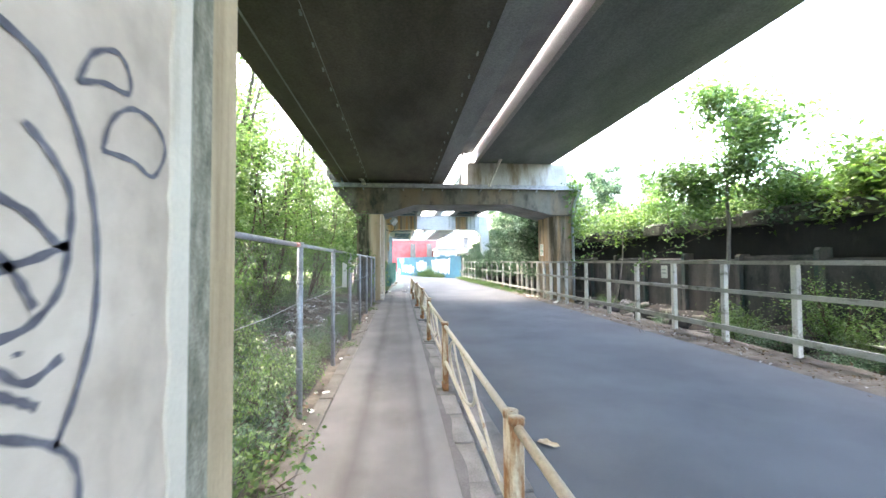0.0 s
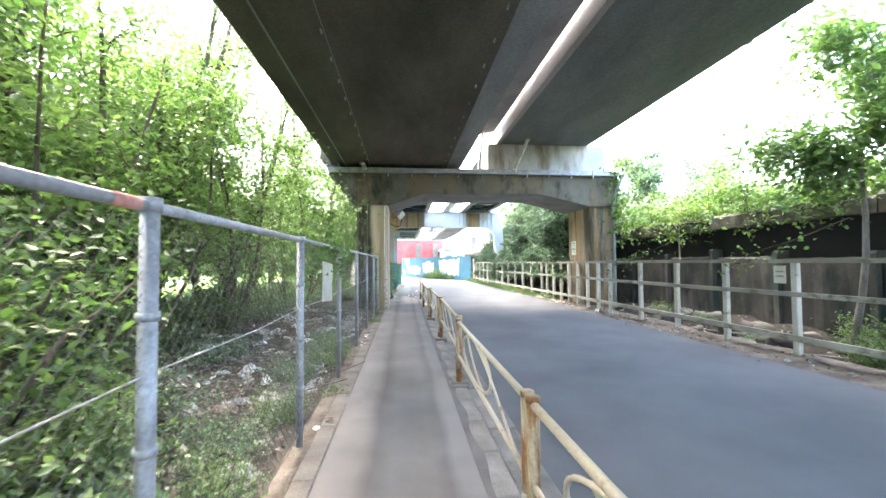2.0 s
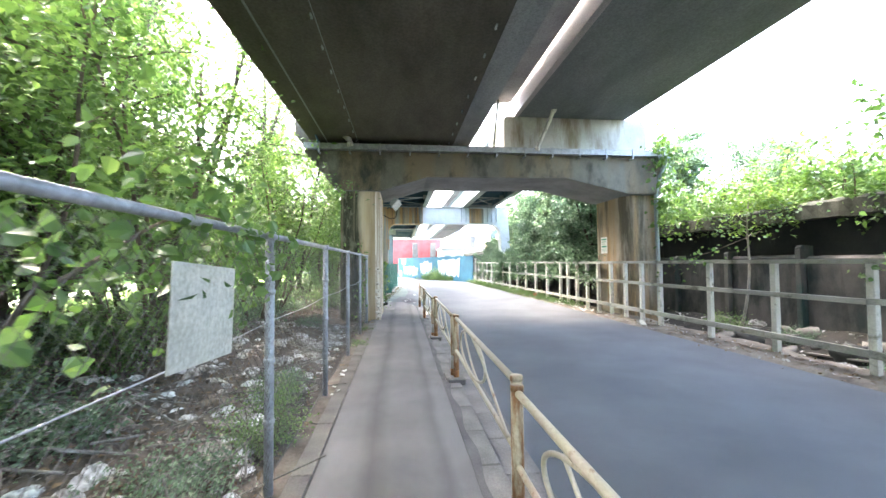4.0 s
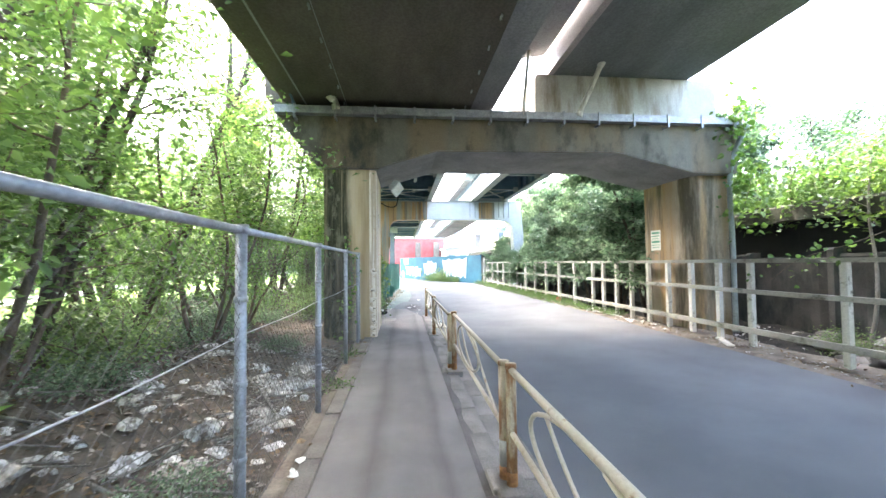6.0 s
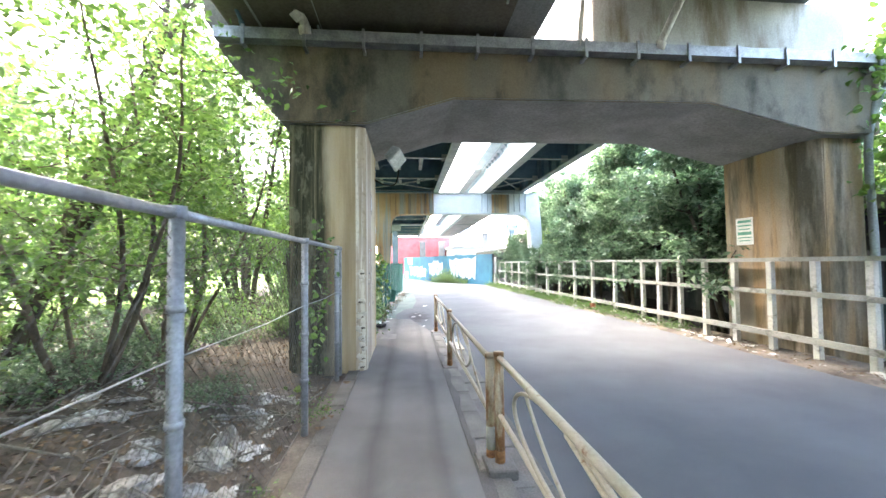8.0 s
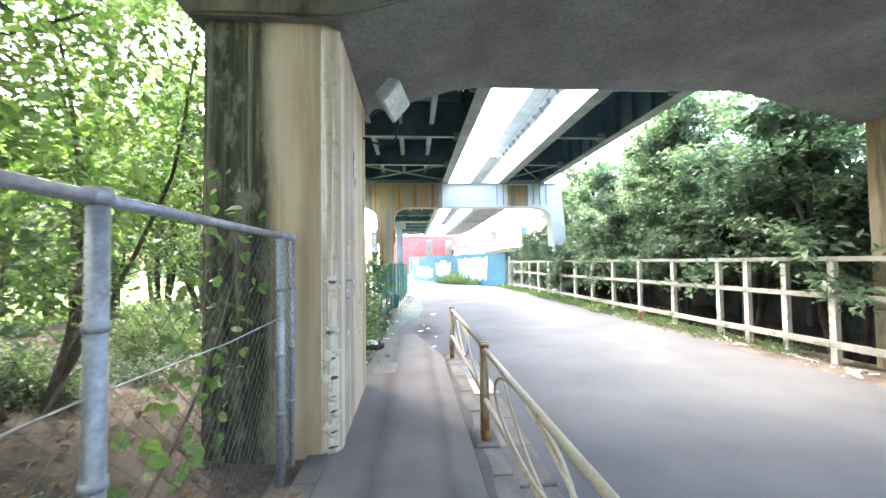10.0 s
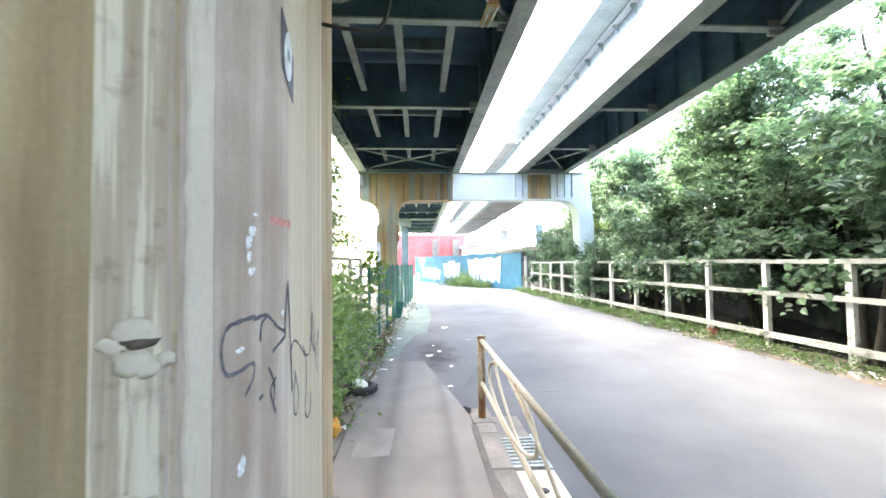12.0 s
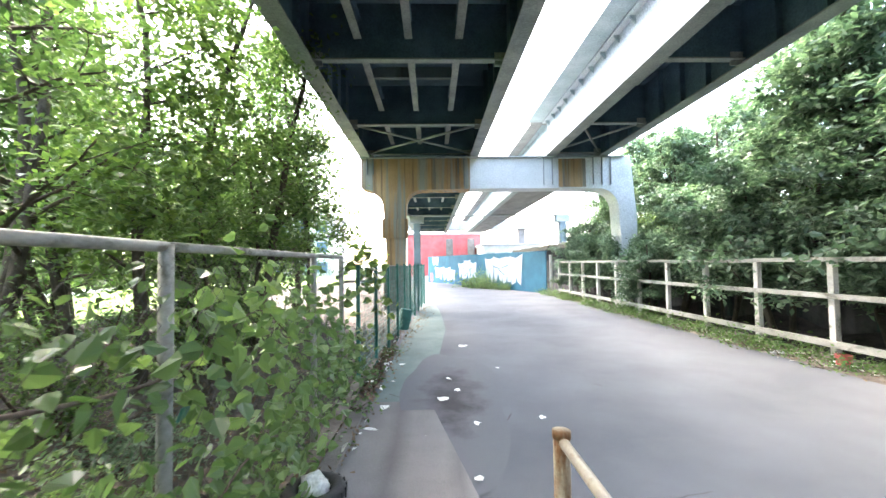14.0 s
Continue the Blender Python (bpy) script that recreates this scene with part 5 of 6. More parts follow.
for k in range(40):
    FIXED.append((rnd(-24, -17), -6 + k * 1.5 + rnd(-0.5, 0.5), random.choice([2, 3]), rnd(1.15, 1.6)))
for y in (1.0, 3.4, 6.2, 8.6, 11.0, 13.4, 24.2, 26.5):
    FIXED.append((rnd(-8.5, -6.5), y + rnd(-0.5, 0.5), random.choice([1, 3]), rnd(0.95, 1.15)))
for x, y, k, s in FIXED:
    m = pose(x, y, lot_z(x, y) if x > -8 else 0.2, 0, 0, 40 * k + 17 * y)
    ob = copy_thing(WOOD[k], m) if used[k] else WOOD[k]
    ob.matrix_world = m
    ob.scale = (s, s, s)
    used[k] += 1

UNDER = [
    shrub("shrub", "loose green undergrowth on the littered soil", 21, 1.3, 0.8, 2600, 0.066, "leaf_vine"),
    shrub("shrub", "sprawling low undergrowth with dull green leaves", 22, 1.7, 0.55, 2600, 0.062, "leaf_deep"),
    shrub("shrub", "tall thin undergrowth with spring leaves", 23, 1.2, 1.5, 3400, 0.06, "leaf_mid"),
]
under_spots = [(-1.3, 5.1, 0, 0.5), (-1.35, 6.6, 0, 0.42), (-1.3, 8.7, 0, 0.5), (-1.45, 9.6, 0, 0.4), (-1.55, 18.0, 0, 0.8), (-2.4, 18.4, 0, 1.0), (-1.5, 17.9, 1, 0.7), (-2.6, 4.6, 2, 1.2), (-3.2, 3.0, 2, 1.4), (-3.6, 15.2, 1, 1.0), (-4.6, 16.8, 1, 1.1), (-3.6, 18.0, 1, 0.8), (-5.2, 16.0, 2, 0.9), (-4.6, 13.9, 0, 1.0), (-4.0, 18.9, 0, 1.1), (-3.2, 5.6, 2, 1.4), (-1.35, 2.5, 0, 0.75), (-1.4, 3.3, 1, 0.8), (-1.45, 4.1, 0, 0.8), (-1.9, 4.6, 1, 0.9), (-2.3, 3.0, 2, 0.9), (-2.2, 5.4, 0, 0.9), (-2.6, 6.4, 1, 0.9), (-1.6, 5.9, 1, 0.6), (-1.6, 8.0, 1, 0.6),
               (-2.9, 8.6, 1, 0.8), (-3.6, 10.4, 2, 0.8), (-1.6, 10.4, 1, 0.45), (-3.4, 12.2, 1, 0.8), (-2.2, 14.6, 1, 0.55), (-4.6, 7.4, 2, 1.1), (-5.2, 5.2, 2, 1.1), (-4.0, 1.4, 2, 1.2), (-5.6, 11.4, 1, 0.9),
               (-6.6, 9.2, 0, 1.2), (-1.7, 18.8, 0, 0.7), (-2.2, 20.0, 1, 0.7), (-3.2, 20.4, 2, 0.8), (-3.4, 22.4, 2, 0.9), (-3.8, 24.4, 0, 1.0), (-4.8, 20.5, 1, 0.9), (-4.6, 26.0, 2, 1.2)]
for k in range(24):
    under_spots.append((rnd(-7.0, -3.2), rnd(4, 17), random.choice([1, 1, 0]), rnd(0.7, 1.1)))
for k in range(16):
    under_spots.append((rnd(-8, -5.4), rnd(-1, 12), random.randrange(3), rnd(0.8, 1.4)))
for k in range(14):
    under_spots.append((rnd(-8, -5.0), rnd(14, 29), 1, rnd(0.5, 0.9)))
for k in range(40):
    under_spots.append((rnd(-34, -24), rnd(-4, 60), random.randrange(3), rnd(2.2, 3.6)))
seen = set()
for x, y, k, s in under_spots:
    m = pose(x, y, lot_z(x, y) if x > -8 else 0.2, 0, 0, rnd(0, 360))
    ob = copy_thing(UNDER[k], m) if k in seen else UNDER[k]
    ob.matrix_world = m
    ob.scale = (s, s, s)
    seen.add(k)

# right side: shrubs over the wall, and a dense hedge of trees further on
BANK = [
    shrub("shrub", "bright green shrub spilling over the retaining wall", 31, 2.4, 1.3, 3200, 0.12, "leaf_spring", group="shrubs on the bank"),
    shrub("shrub", "leafy green shrub on top of the retaining wall", 32, 2.2, 1.5, 2600, 0.13, "leaf_mid", group="shrubs on the bank"),
]
seen = set()
for x, y, q, r in ((8.9, 5.2, 0, 1.25), (9.0, 6.5, 0, 1.1), (8.9, 4.0, 0, 1.2), (9.1, 8.2, 1, 0.9), (8.95, 2.8, 0, 1.3)):
    ob = BANK[q] if q not in seen else copy_thing(BANK[q], pose(x, y, 2.5))
    ob.matrix_world = pose(x, y, 2.5, 0, 0, rnd(0, 360))
    ob.scale = (r, r, r)
    seen.add(q)
y = -4.0
while y < 40:
    for x in (9.2, 10.6, 12.4):
        m = pose(x + rnd(-0.2, 0.3), y + rnd(-0.5, 0.5), 2.4, 0, 0, rnd(0, 360))
        q = random.randrange(2)
        ob = copy_thing(BANK[q], m) if q in seen else BANK[q]
        ob.matrix_world = m
        s = rnd(0.7, 1.05) * (1.25 if x > 10 else 1)
        ob.scale = (s, s, s)
        seen.add(q)
    y += rnd(1.3, 1.9)
RIGHT = [
    tree("tree", "bushy tree with fine bluish-green leaves on the bank", 41, 4.6, 0.06, 2, 0.12, 1.35, 8000, 0.13, "leaf_deep", group="trees on the bank", scatter=0.3),
    tree("tree", "dense dark-leaved tree hanging over the rail fence", 42, 4.6, 0.08, 2, 0.24, 1.75, 10500, 0.14, "leaf_deep", group="roadside trees", scatter=0.12, twigs=14, flat=0.7),
    tree("tree", "broad glossy-leaved tree crowding the rail fence", 43, 4.0, 0.08, 3, 0.24, 1.6, 11000, 0.135, "leaf_deep", group="roadside trees", scatter=0.115, twigs=12, flat=0.7),
    tree("tree", "slim leaning tree growing against the retaining wall", 44, 7.4, 0.075, 1, 0.5, 1.75, 7500, 0.15, "leaf_mid", group="trees behind the fence", lean=0.12, scatter=0.26, twigs=12, bark="bark_grey"),
    tree("tree", "thin leaning sapling behind the rail fence", 45, 4.6, 0.05, 1, 0.6, 0.8, 520, 0.12, "leaf_spring", group="trees behind the fence", lean=0.22, twigs=6, bark="bark_grey"),
]
random.seed(8)
spots = [(7.7, 8.8, -0.2, 3, 1.0), (7.75, 13.6, -0.2, 4, 1.0), (11.6, 5.4, 2.4, 0, 0.8), (10.6, 15.2, 2.4, 0, 0.62), (12.2, 17.5, 2.4, 0, 0.9)]
y = 18.8
while y < 37:
    spots.append((rnd(7.3, 7.8), y, -0.2, 1 + random.randrange(2), rnd(0.82, 1.05) + max(0.0, 27 - y) * 0.04))
    spots.append((rnd(9.2, 10.2), y + 0.8, 2.3, 1 + random.randrange(2), rnd(0.95, 1.25)))
    y += rnd(1.7, 2.4)
spots += [(6.4, 28.2, -0.2, 2, 0.6), (6.45, 29.5, -0.2, 1, 0.68), (6.9, 32.4, -0.2, 2, 0.75), (6.4, 34.6, -0.2, 2, 0.6)]
seen = set()
for x, y, z, k, s in spots:
    m = pose(x, y, z, 0, 0, rnd(0, 360))
    ob = copy_thing(RIGHT[k], m) if k in seen else RIGHT[k]
    ob.matrix_world = m
    ob.scale = (s, s, s)
    seen.add(k)
LOW = shrub("shrub", "light green weeds growing under the rail fence", 51, 0.9, 0.4, 420, 0.075, "leaf_mid", group="weeds along the verge", stems=7)
first = True
for k in range(56):
    y = 18.6 + k * 0.34 + rnd(-0.2, 0.2)
    m = pose(fence_x(y) - rnd(0.0, 0.35), y, -0.1, 0, 0, rnd(0, 360))
    ob = LOW if first else copy_thing(LOW, m)
    ob.matrix_world = m
    s = rnd(0.5, 0.95)
    ob.scale = (s, s, s)
    first = False
for x, y, s in ((2.6, 42.7, 2.6), (2.9, 41.9, 1.8), (3.5, 40.6, 1.5), (4.0, 39.6, 1.1), (-1.2, 18.6, 0.9), (-1.2, 19.4, 0.9), (-1.15, 20.3, 0.8), (-1.05, 21.3, 0.8), (-0.98, 22.5, 0.7), (-0.85, 24.0, 0.5), (-0.95, 7.3, 0.35), (-0.98, 2.3, 0.6), (-1.02, 2.8, 0.75), (-0.96, 3.3, 0.55), (-0.93, 12.6, 0.45), (-0.96, 14.2, 0.4)):
    ob = copy_thing(LOW, pose(x, y, -0.1 if y > 18 else -0.02, 0, 0, rnd(0, 360)))
    ob.scale = (s, s, s)
    tagged(ob, "clump of green weeds at the edge of the asphalt")

for x, y, q in ((2.9, 41.7, 1.35), (3.5, 40.6, 0.85), (4.2, 39.4, 0.6)):
    ob = copy_thing(UNDER[0], pose(x, y, -0.1, 0, 0, rnd(0, 360)))
    ob.scale = (q, q, q)
    tagged(ob, "bright green bush before the blue hoarding")


def vine(name, label, line, width, leaves, size, material, seed):
    """A climber along a line: a thin stem with leaves hanging round it."""
    g = np.random.RandomState(seed)
    t = thing(name, Matrix.Identity(4), label, "vine", "vines")
    pts = smooth_line(line, 8)
    part("stem", tube(BM(), pts, 0.008, 5, r_end=0.003), "bark", t)
    P = np.array([list(p) for p in pts])
    c = P[g.randint(0, len(P), leaves)] + g.normal(size=(leaves, 3)) * np.array(width)
    f = new("foliage", leaf_mesh("foliage", c, size, material, 0.5, 0.8, seed, 0.3, True))
    f.parent = t
    return t


vine("vine", "broad-leaved climber covering the old fence", [(-1.03, 17.7, 1.2), (-1.0, 18.5, 1.1), (-1.02, 19.3, 1.25), (-1.02, 19.9, 1.0), (-1.0, 20.6, 1.2)], (0.12, 0.28, 0.2), 620, 0.08, "leaf_vine", 61)
vine("vine", "climber trailing low on the old fence", [(-1.0, 18.3, 0.1), (-0.98, 19.0, 0.5), (-1.0, 19.8, 0.3), (-0.98, 20.9, 0.6), (-1.0, 21.8, 0.3)], (0.12, 0.34, 0.22), 950, 0.08, "leaf_vine", 62)
vine("vine", "climber hanging from the fence rail", [(-1.08, 6.4, 1.45), (-1.04, 7.0, 1.72), (-1.02, 7.6, 1.66), (-1.06, 8.0, 1.4)], (0.07, 0.26, 0.17), 460, 0.065, "leaf_mid", 63)
vine("vine", "thin climber on the fence beside the pier", [(-1.05, 13.9, 0.5), (-1.0, 14.3, 0.9), (-1.0, 14.6, 1.3), (-1.05, 14.9, 1.7)], (0.06, 0.14, 0.22), 130, 0.06, "leaf_spring", 64)
vine("vine", "drooping climber on the green fence", [(-1.0, 22.0, 1.5), (-0.95, 22.6, 1.55), (-0.9, 23.3, 1.2), (-0.86, 23.6, 0.8)], (0.1, 0.25, 0.2), 90, 0.13, "leaf_spring", 65)
vine("vine", "leafy shoots growing on the pier crossbeam", [(7.0, 15.5, 4.3), (7.3, 15.4, 4.6), (7.5, 15.5, 4.9)], (0.22, 0.15, 0.25), 160, 0.13, "leaf_spring", 66)
vine("vine", "leafy shoots beside the pier downpipe", [(7.35, 15.5, 2.6), (7.45, 15.4, 3.2), (7.4, 15.4, 3.9)], (0.25, 0.2, 0.35), 260, 0.13, "leaf_spring", 67)
for k, (y, z) in enumerate(((9.0, 1.6), (13.0, 1.5), (22.5, 1.6), (25.0, 1.5), (28.5, 1.55), (20.2, 1.2))):
    vine("vine", "leafy branches drooping over the rail fence", [(fence_x(y) + 0.9, y - 0.6, z + 0.6), (fence_x(y) + 0.3, y - 0.2, z + 0.25), (fence_x(y) - 0.08, y + 0.3, z), (fence_x(y) - 0.1, y + 0.8, z - 0.35)], (0.16, 0.3, 0.13) if y > 18 else (0.05, 0.3, 0.06), 210 if y > 18 else 60, 0.12 if y > 18 else 0.075, "leaf_deep" if y > 18 else "leaf_mid", 70 + k)

for k in range(9):
    y = 1.2 + k * 1.6 + rnd(-0.4, 0.4)
    vine("vine", "leafy growth hanging down the black retaining wall", [(8.9, y, 2.8), (8.42, y + 0.3, 2.7), (8.4, y + 0.5, 2.55), (8.4, y + 0.8, 2.3 + rnd(-0.3, 0.2))], (0.09, 0.28, 0.1), 100, 0.075, random.choice(["leaf_mid", "leaf_deep"]), 90 + k)
for x, y, k, s in ((7.5, 3.4, 1, 1.1), (7.9, 4.6, 0, 1.2), (7.4, 5.6, 1, 0.9), (7.9, 6.4, 2, 0.9), (7.6, 7.4, 1, 0.9), (8.0, 8.6, 0, 0.9), (7.5, 10.4, 1, 0.6), (7.8, 4.4, 1, 0.5), (7.2, 7.2, 1, 0.35), (7.9, 12.4, 1, 0.5), (7.7, 13.8, 0, 0.6), (7.5, 8.0, 0, 0.8), (7.8, 5.8, 0, 0.6)):
    ob = copy_thing(UNDER[k], pose(x, y, pit_z(x, y), 0, 0, rnd(0, 360)))
    ob.scale = (s, s, s)
    tagged(ob, "scrubby plant in the dark gap behind the rail fence")


def tube_lamp(x, y, z):
    t = thing("tube_lamp", pose(x, y, z, 12, 0, 0), "unlit fluorescent tube lamp under the steel deck", "lamp", "lamps under the viaduct")
    bm = BM()
    prism(bm, [(-0.05, 0.09), (0.05, 0.09), (0.09, 0.03), (-0.09, 0.03)], -0.35, 0.35)
    part("housing", bm, "rust_panel", t, "rusty housing")
    for dx in (-0.045, 0.045):
        part("tube", tube(BM(), [(dx, -0.32, 0.0), (dx, 0.32, 0.0)], 0.018, 8), "lamp_glass", t)
    part("hanger", tube(BM(), [(0, 0.2, 0.09), (0, 0.24, 0.45)], 0.01, 6), "steel_grey", t)


tube_lamp(-1.45, 20.12, 4.95)
tube_lamp(0.95, 20.12, 4.95)
box_bin = thing("plastic_crate", pose(-0.75, 26.6, -0.1, 0, 12, 20), "small dark green box leaning on the green fence", "box")
bm = BM()
box(bm, -0.12, 0.12, -0.1, 0.1, 0, 0.5, 0.01)
part("body", bm, "green_paint", box_bin)

# ---- kerbs and gutter slabs, piece by piece ----
def kerb_row(name, x0, x1, z_of, step, y0, y1, label, material="kerb"):
    t = tagged(thing(name, Matrix.Identity(4), label, "kerb"), kind="structure")
    me = None
    y = y0
    while y < y1:
        if me is None:
            bm = BM()
            box(bm, x0, x1, 0.004, step - 0.004, -0.2, 0.0, 0.008)
            ob = part("kerb_stone", bm, material, t)
            me = ob.data
        else:
            ob = new("kerb_stone", me)
            ob.parent = t
        ob.location = (rnd(-0.004, 0.004), y, z_of(y) + rnd(-0.006, 0.006))
        ob.rotation_euler = (0, 0, rnd(-0.004, 0.004))
        y += step


kerb_row("kerb_inner", -0.9, -0.745, lambda y: 0.012 + path_z(y), 0.9, -8.1, 21.0, "worn concrete edging between footpath and fence", "kerb_dirty")
kerb_row("kerb_outer", 0.445, 0.62, lambda y: 0.002 + path_z(y), 0.6, -8.1, 18.6, "dirty concrete kerb carrying the barrier")
kerb_row("gutter_slabs", 0.622, 0.93, lambda y: -0.085, 0.6, -8.1, 18.6, "pale concrete gutter slabs beside the road")
dirt = slab("ground_kerb_dirt", lambda y: (0.40, 0.47 + 0.02 * math.sin(y * 7)), [-8 + 0.1 * k for k in range(266)], lambda y: 0.0045, 0.01, "path_dark", "dark line of dirt along the kerb", "dirt")

grate = thing("drain_grate", pose(0.78, 18.1, -0.075), "steel drain grate set in the gutter", "drain grate")
for k in range(9):
    bm = BM()
    box(bm, -0.14, 0.14, -0.26 + k * 0.06, -0.235 + k * 0.06, 0, 0.015)
    part("bar", bm, "steel_grey", grate)
bm = BM()
for a in ((-0.16, -0.141, -0.3, 0.3), (0.141, 0.16, -0.3, 0.3)):
    box(bm, a[0], a[1], a[2], a[3], 0, 0.017)
part("frame", bm, "steel_grey", grate)


cover = thing("drain_cover", pose(0.78, 17.5, -0.084), "pale concrete drain cover with a lifting hole", "drain cover")
bm = BM()
box(bm, -0.16, 0.16, -0.29, 0.29, 0, 0.02, 0.006)
part("slab", bm, "mortar", cover)
# disc on top of the slab, its dark colour standing for the hole's shade
part("lifting_hole", tube(BM(), [(0, 0.02, 0.016), (0, 0.02, 0.0225)], 0.035, 14), "damp", cover, "dark disc coloured like a shaded lifting hole")

# ---- graffiti on the piers ----
def stroke(pts, x, width, material, parent, label=""):
    q = smooth_line([(0, y_, z_) for y_, z_ in pts], 7)
    bm = BM()
    rows = []
    for i, p in enumerate(q):
        d = (q[min(i + 1, len(q) - 1)] - q[max(i - 1, 0)]).normalized()
        s = Vector((0, -d.z, d.y)) * width / 2 * (0.8 + 0.4 * math.sin(i * 0.6) ** 2)
        rows.append((bm.verts.new(p + s), bm.verts.new(p - s)))
    for a, b in zip(rows, rows[1:]):
        bm.faces.new((a[0], b[0], b[1], a[1]))
    ob = part("graffiti_stroke", bm, material, parent, label)
    ob.location = (x, 0, 0)
    return ob


def spray_tag(label, strokes, x, width, material="black_paint"):
    t = thing("graffiti", Matrix.Identity(4), label, "graffiti", "graffiti on the piers")
    for s in strokes:
        stroke(s, x, width, material, t)


spray_tag("dark grey looping graffiti on the pier concrete", [
    [(0.67, 1.93), (0.77, 1.9), (0.84, 1.83), (0.89, 1.72), (0.92, 1.58), (0.92, 1.41), (0.88, 1.27), (0.83, 1.17)],
    [(0.75, 1.77), (0.8, 1.73), (0.85, 1.66), (0.85, 1.56), (0.83, 1.47), (0.77, 1.41), (0.69, 1.39)],
    [(0.68, 1.64), (0.76, 1.61), (0.82, 1.56), (0.85, 1.55)],
    [(0.68, 1.5), (0.78, 1.53), (0.85, 1.56)],
    [(0.71, 1.54), (0.75, 1.49), (0.78, 1.44)],
    [(0.71, 1.35), (0.77, 1.31), (0.84, 1.34)],
    [(0.71, 1.31), (0.76, 1.28), (0.79, 1.26)],
    [(0.71, 1.24), (0.82, 1.18), (0.88, 1.11), (0.89, 1.02)],
    [(0.75, 1.37), (0.75, 1.36)]], -0.6515, 0.017)
spray_tag("two dark D-shaped loops sprayed on the pier", [
    [(0.86, 1.89), (0.9, 1.97), (0.97, 2.01), (1.01, 1.98), (1.01, 1.93), (0.93, 1.92), (0.86, 1.89)],
    [(0.93, 1.77), (0.96, 1.85), (1.03, 1.9), (1.12, 1.89), (1.16, 1.83), (1.11, 1.75), (1.03, 1.77), (0.93, 1.77)]], -0.6515, 0.013)
spray_tag("grey spray-paint scrawl on the pier side", [
    [(16.24, 1.34), (16.12, 1.34), (16.03, 1.33), (16.0, 1.28), (16.01, 1.22), (16.04, 1.19), (16.11, 1.18), (16.22, 1.18), (16.22, 1.13), (16.16, 1.09)],
    [(16.22, 1.33), (16.34, 1.33), (16.45, 1.27), (16.55, 1.22), (16.4, 1.18)],
    [(16.28, 1.24), (16.29, 1.3), (16.34, 1.33)],
    [(16.58, 1.45), (16.55, 1.31), (16.54, 1.23)],
    [(16.58, 1.45), (16.62, 1.14), (16.64, 0.95)],
    [(16.36, 1.13), (16.42, 1.05), (16.41, 0.96)],
    [(16.44, 1.07), (16.38, 1.03), (16.44, 0.93)],
    [(16.27, 1.04), (16.31, 1.04)]], -0.6515, 0.015)
spray_tag("thin grey pen lines on the pier side", [
    [(16.61, 1.13), (16.66, 1.17), (16.72, 1.15), (16.79, 1.1), (16.86, 1.03), (16.86, 0.9), (16.84, 0.79), (16.88, 0.74), (16.93, 0.76), (16.94, 0.84)],
    [(16.685, 1.0), (16.66, 0.93), (16.67, 0.84), (16.71, 0.83), (16.73, 0.91), (16.69, 1.0), (16.67, 1.03)],
    [(16.8, 1.12), (16.86, 1.06), (16.93, 1.08), (16.97, 1.27), (16.96, 1.12), (17.03, 1.05), (17.1, 1.15), (17.08, 1.0)],
    [(16.98, 1.25), (17.0, 1.1), (17.04, 1.02), (17.08, 0.92)]], -0.6505, 0.011)
for k, (y, z, w, hh) in enumerate(((16.21, 1.64, 0.026, 0.022), (16.18, 1.6, 0.022, 0.026), (16.18, 1.55, 0.015, 0.022), (16.2, 1.5, 0.026, 0.016), (16.23, 1.7, 0.02, 0.007), (16.11, 1.25, 0.03, 0.009), (15.89, 1.235, 0.025, 0.008), (16.5, 1.32, 0.018, 0.014), (16.12, 0.88, 0.03, 0.03))):
    bm = BM()
    bm.faces.new([bm.verts.new((0.004, u, v)) for u, v in ragged(0, 0, w, hh, 22, 0.55, y * 7 + z)])
    bmesh.ops.recalc_face_normals(bm, faces=bm.faces[:])
    if bm.faces[:][0].normal.x < 0:
        bmesh.ops.reverse_faces(bm, faces=bm.faces[:])
    ob = part("paint_spot", bm, "spot_white")
    ob.location = (-0.655 + 0.0007 * k, y, z)
    tagged(ob, "white paint spot worn on the pier side", "paint spot", "paint spots on the pier")
spray_tag("faded red smear on the pier side", [
    [(16.37, 1.7), (16.47, 1.7), (16.61, 1.7)]], -0.651, 0.035, "pink_paint")

# spalled lumps on the pier corner
def lump_mesh(name, r, seed, squash=(1, 1, 1), amp=0.35, material="plastic", sub=2, s=2.2):
    bm = BM()
    bmesh.ops.create_icosphere(bm, subdivisions=sub, radius=r)
    for v in bm.verts:
        q = v.co / r
        v.co *= 1 + amp * noise.noise(q * s + Vector((seed, 0, 0))) + amp * 0.5 * noise.noise(q * s * 2.3 + Vector((0, seed, 0))) + amp * 0.3 * abs(noise.noise(q * s * 5 + Vector((0, seed, 4))))
        v.co = Vector((v.co.x * squash[0], v.co.y * squash[1], v.co.z * squash[2]))
    me = bpy.data.meshes.new(name)
    bm.to_mesh(me)
    bm.free()
    me.materials.append(M[material])
    me.shade_smooth()
    return me


